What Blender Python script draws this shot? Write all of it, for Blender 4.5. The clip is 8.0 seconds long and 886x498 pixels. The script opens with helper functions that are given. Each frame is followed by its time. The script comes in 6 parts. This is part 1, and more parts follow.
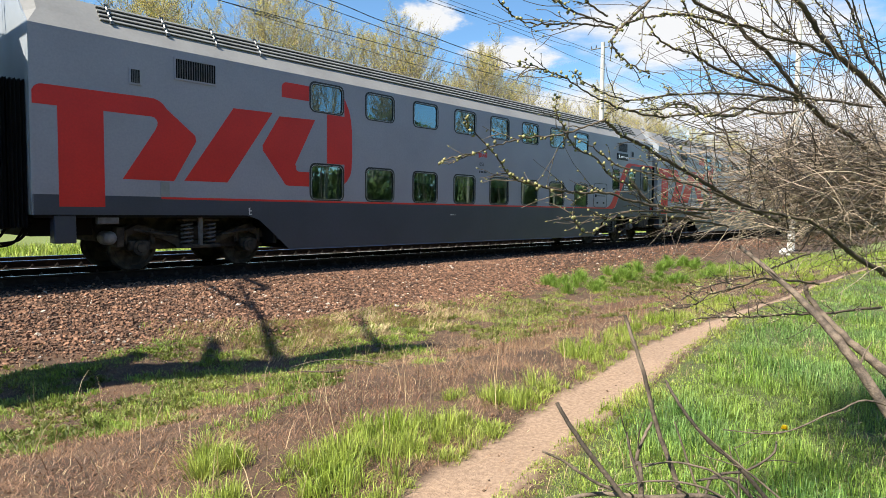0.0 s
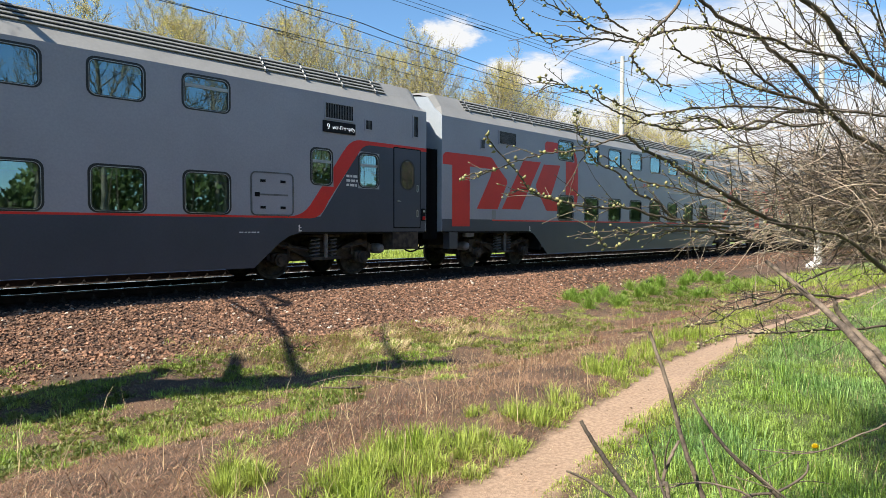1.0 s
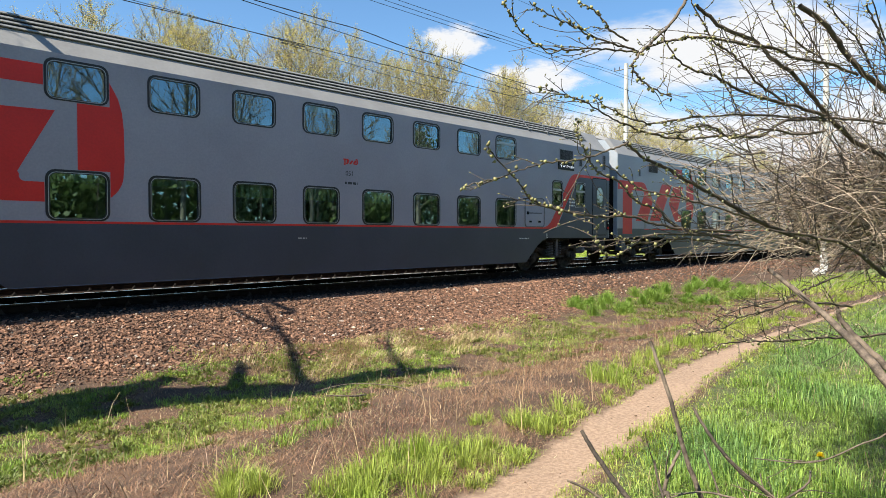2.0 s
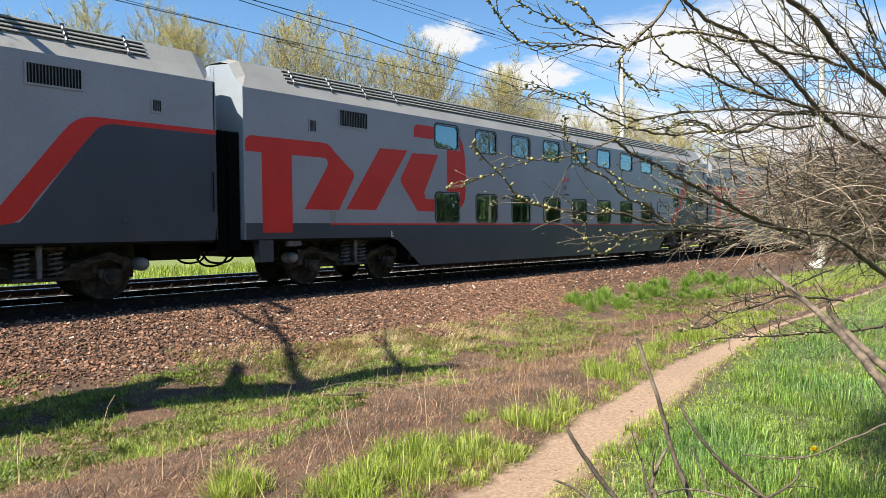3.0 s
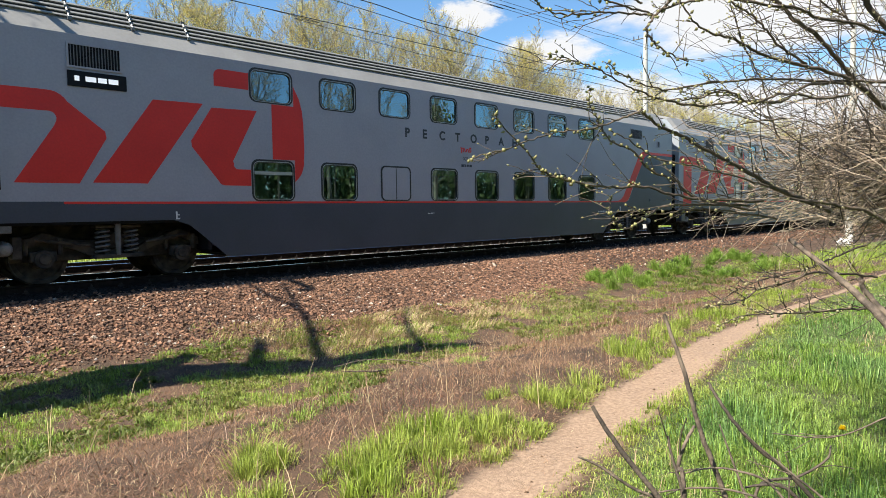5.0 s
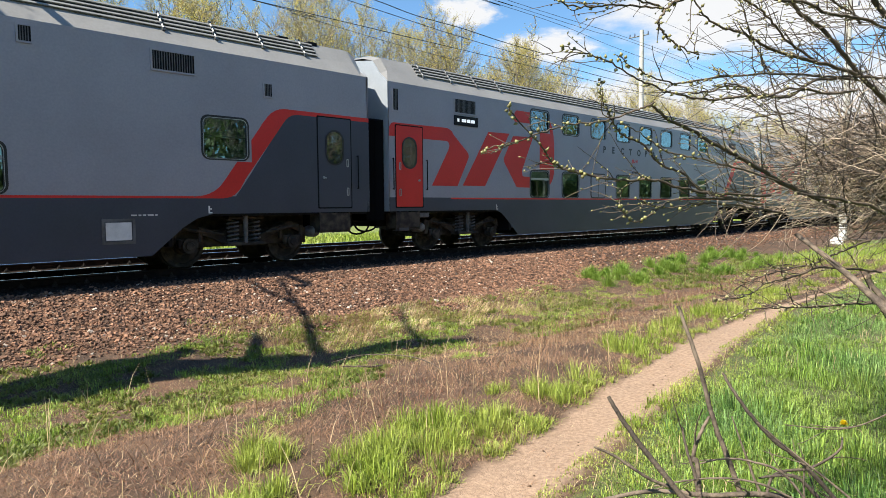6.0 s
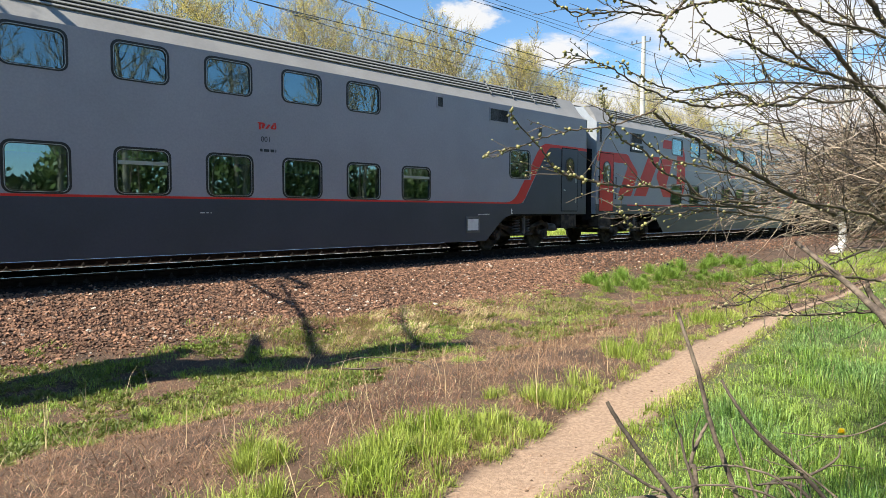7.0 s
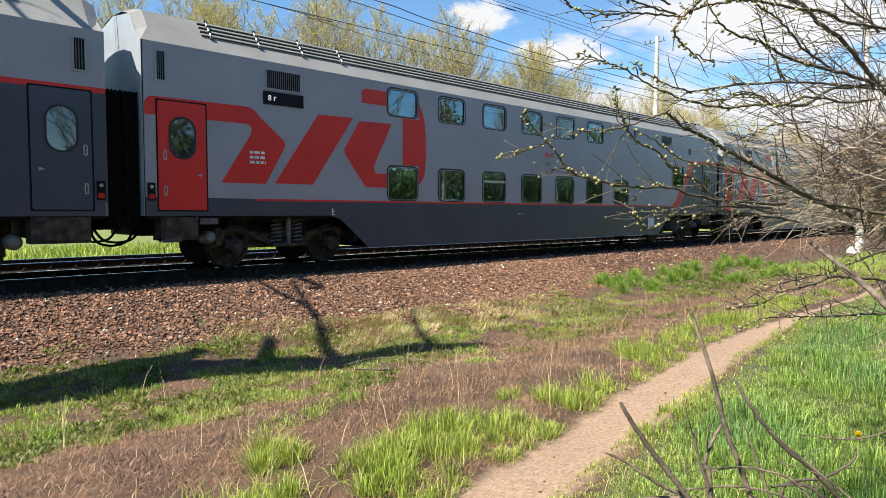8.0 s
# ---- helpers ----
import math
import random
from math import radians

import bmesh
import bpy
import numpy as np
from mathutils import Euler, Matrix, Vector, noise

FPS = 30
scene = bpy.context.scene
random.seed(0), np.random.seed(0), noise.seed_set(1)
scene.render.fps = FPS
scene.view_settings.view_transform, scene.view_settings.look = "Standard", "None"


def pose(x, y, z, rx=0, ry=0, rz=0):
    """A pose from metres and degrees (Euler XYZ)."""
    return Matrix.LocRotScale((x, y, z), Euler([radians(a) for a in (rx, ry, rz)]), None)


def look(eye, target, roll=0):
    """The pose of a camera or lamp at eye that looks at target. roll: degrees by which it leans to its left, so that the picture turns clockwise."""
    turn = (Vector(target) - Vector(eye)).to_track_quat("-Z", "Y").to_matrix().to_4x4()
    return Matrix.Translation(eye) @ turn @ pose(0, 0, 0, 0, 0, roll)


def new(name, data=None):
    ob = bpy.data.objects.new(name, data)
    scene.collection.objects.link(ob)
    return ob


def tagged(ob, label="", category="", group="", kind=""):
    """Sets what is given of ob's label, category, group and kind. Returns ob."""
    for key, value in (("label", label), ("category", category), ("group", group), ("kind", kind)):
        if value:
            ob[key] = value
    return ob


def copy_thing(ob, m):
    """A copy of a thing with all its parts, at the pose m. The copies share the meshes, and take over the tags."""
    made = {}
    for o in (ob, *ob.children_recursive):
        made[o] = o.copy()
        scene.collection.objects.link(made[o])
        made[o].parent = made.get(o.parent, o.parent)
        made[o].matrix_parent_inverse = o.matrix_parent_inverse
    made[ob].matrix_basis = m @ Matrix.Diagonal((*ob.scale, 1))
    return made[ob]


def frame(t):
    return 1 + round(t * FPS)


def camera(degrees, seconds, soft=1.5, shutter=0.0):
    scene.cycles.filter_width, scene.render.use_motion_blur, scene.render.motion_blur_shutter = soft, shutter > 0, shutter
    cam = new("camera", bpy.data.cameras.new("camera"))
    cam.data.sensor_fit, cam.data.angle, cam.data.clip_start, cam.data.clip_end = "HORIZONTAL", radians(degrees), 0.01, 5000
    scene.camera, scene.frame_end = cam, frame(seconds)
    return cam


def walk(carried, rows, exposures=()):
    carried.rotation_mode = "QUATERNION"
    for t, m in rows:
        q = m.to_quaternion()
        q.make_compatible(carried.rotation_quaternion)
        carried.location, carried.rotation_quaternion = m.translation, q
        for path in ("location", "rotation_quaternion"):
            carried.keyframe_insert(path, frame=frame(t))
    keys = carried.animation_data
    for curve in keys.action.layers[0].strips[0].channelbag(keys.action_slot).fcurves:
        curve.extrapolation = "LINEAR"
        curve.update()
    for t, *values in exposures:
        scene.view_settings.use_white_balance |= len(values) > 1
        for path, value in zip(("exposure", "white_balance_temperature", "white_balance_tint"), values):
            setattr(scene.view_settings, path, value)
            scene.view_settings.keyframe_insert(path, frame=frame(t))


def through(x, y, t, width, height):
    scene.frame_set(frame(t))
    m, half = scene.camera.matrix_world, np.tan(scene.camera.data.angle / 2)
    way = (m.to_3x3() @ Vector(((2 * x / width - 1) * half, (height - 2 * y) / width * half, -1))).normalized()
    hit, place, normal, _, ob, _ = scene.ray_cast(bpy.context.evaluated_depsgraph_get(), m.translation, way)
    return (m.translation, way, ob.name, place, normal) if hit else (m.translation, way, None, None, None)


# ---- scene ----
# the camera and its walk: held in the hand, it stands and sways
cam = camera(69.1, 8.0, soft=0.5)
EYE = (0.0, 0.0, 1.257)


def aim(yaw, tilt, lean, dx, dy, dz):
    eye = Vector(EYE) + Vector((dx, dy, dz))
    way = Vector((math.cos(tilt) * math.cos(yaw), math.cos(tilt) * math.sin(yaw), math.sin(tilt)))
    return look(eye, eye + way, math.degrees(lean))


PATH = [
    (0.0, aim(0.7326, -0.0567, 0.0092, -0.0191, -0.0042, -0.0009)),
    (0.5, aim(0.7495, -0.0473, -0.0063, -0.0209, -0.0058, 0.0022)),
    (1.0, aim(0.7642, -0.0332, 0.0027, -0.0172, 0.0019, 0.0024)),
    (1.5, aim(0.7724, -0.0208, 0.0038, -0.0258, -0.0031, 0.0059)),
    (3.0, aim(0.7690, -0.0267, -0.0114, 0.0195, -0.0350, 0.0167)),
    (3.5, aim(0.7759, -0.0224, -0.0153, 0.0252, -0.0411, 0.0158)),
    (4.0, aim(0.7844, -0.0330, -0.0275, 0.0332, -0.0468, 0.0169)),
    (4.5, aim(0.7905, -0.0507, -0.0296, 0.0419, -0.0270, 0.0141)),
    (4.7, aim(0.7976, -0.0564, -0.0249, 0.0486, -0.0218, 0.0116)),
    (5.8, aim(0.7919, -0.0611, 0.0017, 0.0006, 0.0372, -0.0175)),
    (6.0, aim(0.7918, -0.0646, -0.0091, -0.0011, 0.0371, -0.0148)),
    (6.5, aim(0.7893, -0.0620, -0.0083, -0.0021, 0.0352, -0.0139)),
    (7.0, aim(0.7913, -0.0591, 0.0033, -0.0076, 0.0351, -0.0138)),
    (7.5, aim(0.8050, -0.0599, 0.0002, -0.0210, 0.0319, -0.0115)),
    (8.0, aim(0.8105, -0.0577, 0.0021, -0.0184, 0.0291, -0.0132)),
]
walk(cam, PATH)

# ---- light: a high spring sun along the track, a little behind the train ----
TO_SUN = Vector((-1.0, 0.13, 1.2)).normalized()
world = bpy.data.worlds.new("sky")
scene.world = world
world.use_nodes = True
wn = world.node_tree
sky = wn.nodes.new("ShaderNodeTexSky")
sky.sky_type = "NISHITA"
sky.sun_disc = False
sky.sun_elevation = math.asin(TO_SUN.z)
sky.sun_rotation = math.atan2(TO_SUN.x, TO_SUN.y)
sky.air_density, sky.dust_density, sky.ozone_density = 1.0, 0.1, 3.5
tint = wn.nodes.new("ShaderNodeMix")
tint.data_type, tint.blend_type = "RGBA", "MULTIPLY"
tint.inputs[0].default_value = 1.0
tint.inputs[7].default_value = (0.74, 0.93, 1.0, 1.0)
wn.links.new(sky.outputs[0], tint.inputs[6])
wn.links.new(tint.outputs[2], wn.nodes["Background"].inputs[0])
wn.nodes["Background"].inputs[1].default_value = 0.085
sun_data = bpy.data.lights.new("sun", "SUN")
sun_data.energy, sun_data.angle, sun_data.color = 5.0, radians(0.53), (1.0, 0.93, 0.80)
sun = new("sun", sun_data)
sun.matrix_world = look((-40, 5, 40), Vector((-40, 5, 40)) - TO_SUN)
scene.view_settings.exposure = 1.2


# ---- materials ----
def rgba(c):
    return (c[0], c[1], c[2], 1.0)


def material(name, colour, rough=0.7, metal=0.0, second=None, scale=4.0, fine=60.0, bump=0.0, per_piece=0.0, island=0.0, ior=1.5, through=0.0, low=0.4, high=0.62):
    """A principled surface with variation at two scales, fine relief and, if wanted, variation from piece to piece."""
    m = bpy.data.materials.new(name)
    m.use_nodes = True
    nt = m.node_tree
    p = nt.nodes["Principled BSDF"]
    p.inputs["Roughness"].default_value = rough
    p.inputs["Metallic"].default_value = metal
    p.inputs["IOR"].default_value = ior
    p.inputs["Transmission Weight"].default_value = through
    coords = nt.nodes.new("ShaderNodeTexCoord")
    n1 = nt.nodes.new("ShaderNodeTexNoise")
    n1.inputs["Scale"].default_value, n1.inputs["Detail"].default_value = scale, 5
    n2 = nt.nodes.new("ShaderNodeTexNoise")
    n2.inputs["Scale"].default_value, n2.inputs["Detail"].default_value = fine, 3
    for n in (n1, n2):
        nt.links.new(coords.outputs["Object"], n.inputs["Vector"])
    ramp = nt.nodes.new("ShaderNodeValToRGB")
    ramp.color_ramp.elements[0].position, ramp.color_ramp.elements[1].position = low, high
    ramp.color_ramp.elements[0].color = rgba(colour)
    ramp.color_ramp.elements[1].color = rgba(second or [c * 0.8 for c in colour])
    nt.links.new(n1.outputs["Fac"], ramp.inputs["Fac"])
    hsv = nt.nodes.new("ShaderNodeHueSaturation")
    nt.links.new(ramp.outputs["Color"], hsv.inputs["Color"])
    vary = nt.nodes.new("ShaderNodeMapRange")
    vary.inputs["To Min"].default_value, vary.inputs["To Max"].default_value = 0.86, 1.14
    nt.links.new(n2.outputs["Fac"], vary.inputs["Value"])
    last = vary.outputs["Result"]
    if per_piece or island:
        src = nt.nodes.new("ShaderNodeNewGeometry" if island else "ShaderNodeObjectInfo")
        amount = island or per_piece
        span = nt.nodes.new("ShaderNodeMapRange")
        span.inputs["To Min"].default_value, span.inputs["To Max"].default_value = 1 - amount, 1 + amount
        nt.links.new(src.outputs["Random Per Island" if island else "Random"], span.inputs["Value"])
        mul = nt.nodes.new("ShaderNodeMath")
        mul.operation = "MULTIPLY"
        nt.links.new(last, mul.inputs[0])
        nt.links.new(span.outputs["Result"], mul.inputs[1])
        last = mul.outputs[0]
    nt.links.new(last, hsv.inputs["Value"])
    nt.links.new(hsv.outputs["Color"], p.inputs["Base Color"])
    if bump:
        b = nt.nodes.new("ShaderNodeBump")
        b.inputs["Strength"].default_value, b.inputs["Distance"].default_value = bump, 0.01
        nt.links.new(n2.outputs["Fac"], b.inputs["Height"])
        nt.links.new(b.outputs["Normal"], p.inputs["Normal"])
    return m


def leafy(name, colour, second, rough=0.55, island=0.35, glow=0.35):
    """Leaves and blades: light passes through them."""
    m = material(name, colour, rough, second=second, scale=0.6, fine=9.0, island=island)
    nt = m.node_tree
    p = nt.nodes["Principled BSDF"]
    hsv = [n for n in nt.nodes if n.type == "HUE_SAT"][0]
    tr = nt.nodes.new("ShaderNodeBsdfTranslucent")
    nt.links.new(hsv.outputs["Color"], tr.inputs["Color"])
    mix = nt.nodes.new("ShaderNodeMixShader")
    mix.inputs[0].default_value = glow
    nt.links.new(p.outputs[0], mix.inputs[1])
    nt.links.new(tr.outputs[0], mix.inputs[2])
    nt.links.new(mix.outputs[0], nt.nodes["Material Output"].inputs["Surface"])
    return m


GREY = material("grey_car_paint", (0.315, 0.308, 0.352), 0.36, second=(0.288, 0.280, 0.32), scale=0.7, fine=25, ior=1.44)
DARK = material("dark_grey_car_paint", (0.055, 0.060, 0.086), 0.36, second=(0.047, 0.052, 0.074), scale=0.8, fine=25, ior=1.44)
RED = material("red_car_paint", (0.65, 0.025, 0.020), 0.42, second=(0.59, 0.022, 0.018), scale=0.9, fine=25, ior=1.44)
ROOF = material("light_grey_roof_paint", (0.25, 0.245, 0.235), 0.5, second=(0.21, 0.205, 0.197), scale=0.9, fine=18)
WHITE = material("pale_end_paint", (0.30, 0.33, 0.37), 0.5, second=(0.25, 0.28, 0.31), scale=1.2)
TANK = material("pale_tank_paint", (0.22, 0.22, 0.23), 0.5, second=(0.13, 0.13, 0.13), scale=6)
RIB = material("ribbed_roof_metal", (0.25, 0.25, 0.243), 0.55, second=(0.20, 0.20, 0.193))
# near-black colour for the shade in the gaps of the roof ribs
RIBSHADE = material("roof_rib_shade", (0.014, 0.014, 0.015), 0.85, ior=1.3)
RUBBER = material("black_rubber", (0.007, 0.007, 0.008), 0.75, ior=1.25)
GASKET = material("dark_window_gasket", (0.015, 0.015, 0.017), 0.5)
ALU = material("brushed_aluminium", (0.42, 0.43, 0.43), 0.4, 0.7)
# lining far darker than real panels: the unlit inside put into its colour
INSIDE = material("shade_dark_lining", (0.045, 0.05, 0.04), 0.8, second=(0.03, 0.03, 0.026))
CURTAIN = material("pale_green_blind", (0.36, 0.45, 0.26), 0.85, second=(0.30, 0.37, 0.22), fine=40)
GRIME = material("dusty_bogie_steel", (0.030, 0.027, 0.025), 0.8, second=(0.080, 0.066, 0.052), scale=5, bump=0.3, ior=1.25)
SPRING = material("grey_spring_steel", (0.13, 0.13, 0.14), 0.55, second=(0.08, 0.08, 0.08), scale=6)
LAMP_RED = material("red_lamp_glass", (0.5, 0.02, 0.02), 0.2)
MARK = material("white_lettering", (0.72, 0.72, 0.72), 0.6)
LEDS = material("lit_display_dots", (0.7, 0.72, 0.75), 0.6)
LEDS.node_tree.nodes["Principled BSDF"].inputs["Emission Color"].default_value = (0.9, 0.95, 1.0, 1.0)
LEDS.node_tree.nodes["Principled BSDF"].inputs["Emission Strength"].default_value = 0.3
INK = material("dark_lettering", (0.035, 0.04, 0.05), 0.6)
DOORGLASS = material("dark_door_glass", (0.02, 0.028, 0.028), 0.03, ior=2.1)
BOARD = material("black_display", (0.006, 0.006, 0.009), 0.3, ior=1.25)
RAILTOP = material("polished_rail_head", (0.62, 0.61, 0.60), 0.18, 1.0)
RAILSIDE = material("rusty_rail", (0.030, 0.021, 0.016), 0.95, second=(0.018, 0.014, 0.012), scale=7, bump=0.3, ior=1.2)
# darker copy of the clip metal, shade held in its colour
SHADECLIP = material("shaded_rail_clip", (0.025, 0.021, 0.018), 0.9, second=(0.05, 0.042, 0.035), scale=9, ior=1.3)
CLIP = material("worn_rail_clip", (0.17, 0.15, 0.135), 0.55, 0.4)
CONCRETE = material("weathered_concrete", (0.30, 0.29, 0.27), 0.9, second=(0.20, 0.195, 0.18), scale=5, bump=0.3, per_piece=0.12)
MASTC = material("pale_mast_concrete", (0.52, 0.50, 0.46), 0.9, second=(0.40, 0.39, 0.36), scale=2, bump=0.2)
LIME = material("whitewash", (0.8, 0.79, 0.76), 0.9)
STEEL = material("galvanised_steel", (0.16, 0.165, 0.17), 0.5, 0.6)
WIRE = material("dark_copper_wire", (0.030, 0.032, 0.036), 0.6, 0.3)
GLASS = material("tinted_train_glass", (0.42, 0.58, 0.52), 0.015, ior=3.3, through=1.0, second=(0.38, 0.53, 0.48))
GLASS.node_tree.nodes["Principled BSDF"].inputs["Specular Tint"].default_value = (0.62, 0.88, 0.97, 1.0)
BARK = material("grey_brown_bark", (0.125, 0.092, 0.064), 0.85, second=(0.065, 0.050, 0.038), scale=14, fine=90, bump=0.5)
TWIG = material("brown_twig_bark", (0.105, 0.080, 0.058), 0.75, second=(0.055, 0.042, 0.032), scale=9, fine=80, island=0.3)
DEADW = material("weathered_dead_wood", (0.17, 0.128, 0.094), 0.85, second=(0.06, 0.045, 0.034), scale=26, fine=120, bump=0.5)
DARKW = material("dark_wet_dead_wood", (0.045, 0.034, 0.026), 0.8, second=(0.10, 0.075, 0.055), scale=22, fine=120, bump=0.5)
TREEBARK = material("poplar_bark", (0.29, 0.245, 0.175), 0.9, second=(0.14, 0.12, 0.09), scale=3, fine=20, bump=0.4)
BUD = leafy("opening_willow_bud", (0.28, 0.26, 0.11), (0.42, 0.37, 0.22), island=0.45, glow=0.2)
YOUNG = leafy("young_yellow_green_leaf", (0.50, 0.43, 0.10), (0.58, 0.47, 0.14), island=0.3, glow=0.4)
BLADE = leafy("fresh_grass_blade", (0.25, 0.34, 0.04), (0.37, 0.42, 0.09), island=0.55)
BLUEBLADE = leafy("cool_grass_blade", (0.135, 0.255, 0.06), (0.21, 0.33, 0.095), island=0.65)
FRESH = leafy("green_grass_blade", (0.19, 0.31, 0.04), (0.28, 0.38, 0.08), island=0.65)
WEED = leafy("dull_green_weed", (0.13, 0.17, 0.03), (0.21, 0.23, 0.055), island=0.4)
CLUMP = leafy("strong_green_blade", (0.17, 0.29, 0.035), (0.24, 0.35, 0.06), island=0.3)
STRAW = leafy("dry_grass_straw", (0.54, 0.42, 0.24), (0.38, 0.27, 0.15), island=0.35, glow=0.15)
REDSTRAW = leafy("reddish_dry_stalk", (0.20, 0.10, 0.058), (0.30, 0.175, 0.10), island=0.35, glow=0.1)
YELLOW = leafy("yellow_petal", (0.75, 0.58, 0.02), (0.8, 0.62, 0.03), island=0.1)
STONE = material("rust_stained_ballast", (0.228, 0.122, 0.074), 0.9, second=(0.09, 0.05, 0.033), scale=9, fine=160, bump=0.4, island=0.6)
# near-black copy of the ballast colour, with the train's shade put in
SHADESTONE = material("shaded_dark_ballast", (0.022, 0.017, 0.014), 0.9, second=(0.013, 0.011, 0.010), scale=20, fine=160, bump=0.4, island=0.4, ior=1.3)
PALESTONE = material("pale_ballast_stone", (0.50, 0.42, 0.34), 0.9, second=(0.40, 0.33, 0.27), scale=30, fine=160, bump=0.4, island=0.2)


# ---- shaping tools ----
def mesh_of(name, bm, *mats):
    me = bpy.data.meshes.new(name)
    bm.normal_update()
    bm.to_mesh(me)
    bm.free()
    for m in mats:
        me.materials.append(m)
    return me


def part(name, bm, mat, parent, label="", at=None):
    mats = mat if isinstance(mat, (list, tuple)) else [mat]
    ob = new(name, mesh_of(name, bm, *mats))
    ob.parent = parent
    if at is not None:
        ob.location = at
    return tagged(ob, label)


def share(name, me, parent, at=(0, 0, 0), turn=(0, 0, 0), scale=(1, 1, 1)):
    ob = new(name, me)
    ob.parent = parent
    ob.location, ob.rotation_euler, ob.scale = at, turn, scale
    return ob


def raw(name, verts, faces, *mats):
    me = bpy.data.meshes.new(name)
    me.from_pydata(verts, [], faces)
    me.update()
    for m in mats:
        me.materials.append(m)
    return me


def tri_mesh(name, co, tris, *mats):
    """A mesh from numpy arrays of points and triangles."""
    me = bpy.data.meshes.new(name)
    co, tris = np.ascontiguousarray(co, dtype=np.float32), np.ascontiguousarray(tris, dtype=np.int32)
    me.vertices.add(len(co))
    me.vertices.foreach_set("co", co.ravel())
    me.loops.add(tris.size)
    me.loops.foreach_set("vertex_index", tris.ravel())
    me.polygons.add(len(tris))
    me.polygons.foreach_set("loop_start", np.arange(0, tris.size, 3, dtype=np.int32))
    me.update(calc_edges=True)
    for m in mats:
        me.materials.append(m)
    return me


def box(bm, x0, x1, y0, y1, z0, z1, bevel=0.0):
    made = bmesh.ops.create_cube(bm, size=1.0, matrix=Matrix.Translation(((x0 + x1) / 2, (y0 + y1) / 2, (z0 + z1) / 2)) @ Matrix.Diagonal((x1 - x0, y1 - y0, z1 - z0, 1)))
    if bevel:
        edges = list({e for v in made["verts"] for e in v.link_edges})
        bmesh.ops.bevel(bm, geom=edges, offset=bevel, segments=2, affect="EDGES", profile=0.5)
    return bm


def rod(bm, a, b, r0, r1=None, sides=8):
    a, b = Vector(a), Vector(b)
    d = b - a
    m = Matrix.Translation((a + b) / 2) @ d.to_track_quat("Z", "Y").to_matrix().to_4x4()
    bmesh.ops.create_cone(bm, cap_ends=True, segments=sides, radius1=r0, radius2=r0 if r1 is None else r1, depth=d.length, matrix=m)
    return bm


def lathe(bm, profile, axis_y, cx, cz, seg=28):
    """Turn a profile of (y, radius) about an axle that runs along y."""
    rings = []
    for y, r in profile:
        rings.append([bm.verts.new((cx + r * math.sin(2 * math.pi * i / seg), axis_y + y, cz + r * math.cos(2 * math.pi * i / seg))) for i in range(seg)])
    for a, b in zip(rings, rings[1:]):
        for i in range(seg):
            bm.faces.new((a[i], a[(i + 1) % seg], b[(i + 1) % seg], b[i]))
    bm.faces.new(rings[0][::-1])
    bm.faces.new(rings[-1])
    return bm


def rounded(x0, x1, z0, z1, r, n=5):
    """Corner-rounded rectangle, anticlockwise from the lower right corner."""
    pts = []
    for cx, cz, a0 in ((x1 - r, z0 + r, -90), (x1 - r, z1 - r, 0), (x0 + r, z1 - r, 90), (x0 + r, z0 + r, 180)):
        for i in range(n):
            a = radians(a0 + 90 * i / (n - 1))
            pts.append((cx + r * math.cos(a), cz + r * math.sin(a)))
    return pts


def plate(bm, pts, y, depth=0.004):
    """A flat plate of outline pts (x, z), its face at y, towards -y."""
    front = [bm.verts.new((x, y, z)) for x, z in pts]
    back = [bm.verts.new((x, y + depth, z)) for x, z in pts]
    f = bm.faces.new(front)
    n = len(pts)
    for i in range(n):
        bm.faces.new((front[i], back[i], back[(i + 1) % n], front[(i + 1) % n]))
    if f.normal.y > 0:
        f.normal_flip()
    bmesh.ops.recalc_face_normals(bm, faces=bm.faces[:])
    return bm


def frame_ring(bm, outer, inner, y0, y1):
    """A raised frame between two outlines of as many points, its face at y0."""
    n = len(outer)
    vo, vi = [bm.verts.new((x, y0, z)) for x, z in outer], [bm.verts.new((x, y0, z)) for x, z in inner]
    bo, bi = [bm.verts.new((x, y1, z)) for x, z in outer], [bm.verts.new((x, y1, z)) for x, z in inner]
    for i in range(n):
        j = (i + 1) % n
        bm.faces.new((vo[i], vo[j], vi[j], vi[i]))
        bm.faces.new((bo[j], bo[i], vo[i], vo[j])[::-1])
        bm.faces.new((vi[i], vi[j], bi[j], bi[i]))
    bmesh.ops.recalc_face_normals(bm, faces=bm.faces[:])
    return bm


def smooth(points, steps=6):
    """A soft line through a few points."""
    out = []
    n = len(points)
    for i in range(n - 1):
        p0, p1, p2, p3 = (Vector(points[max(0, min(n - 1, k))]) for k in (i - 1, i, i + 1, i + 2))
        for s in range(steps):
            t = s / steps
            out.append(0.5 * ((2 * p1) + (p2 - p0) * t + (2 * p0 - 5 * p1 + 4 * p2 - p3) * t * t + (3 * p1 - p0 - 3 * p2 + p3) * t ** 3))
    out.append(Vector(points[-1]))
    return out


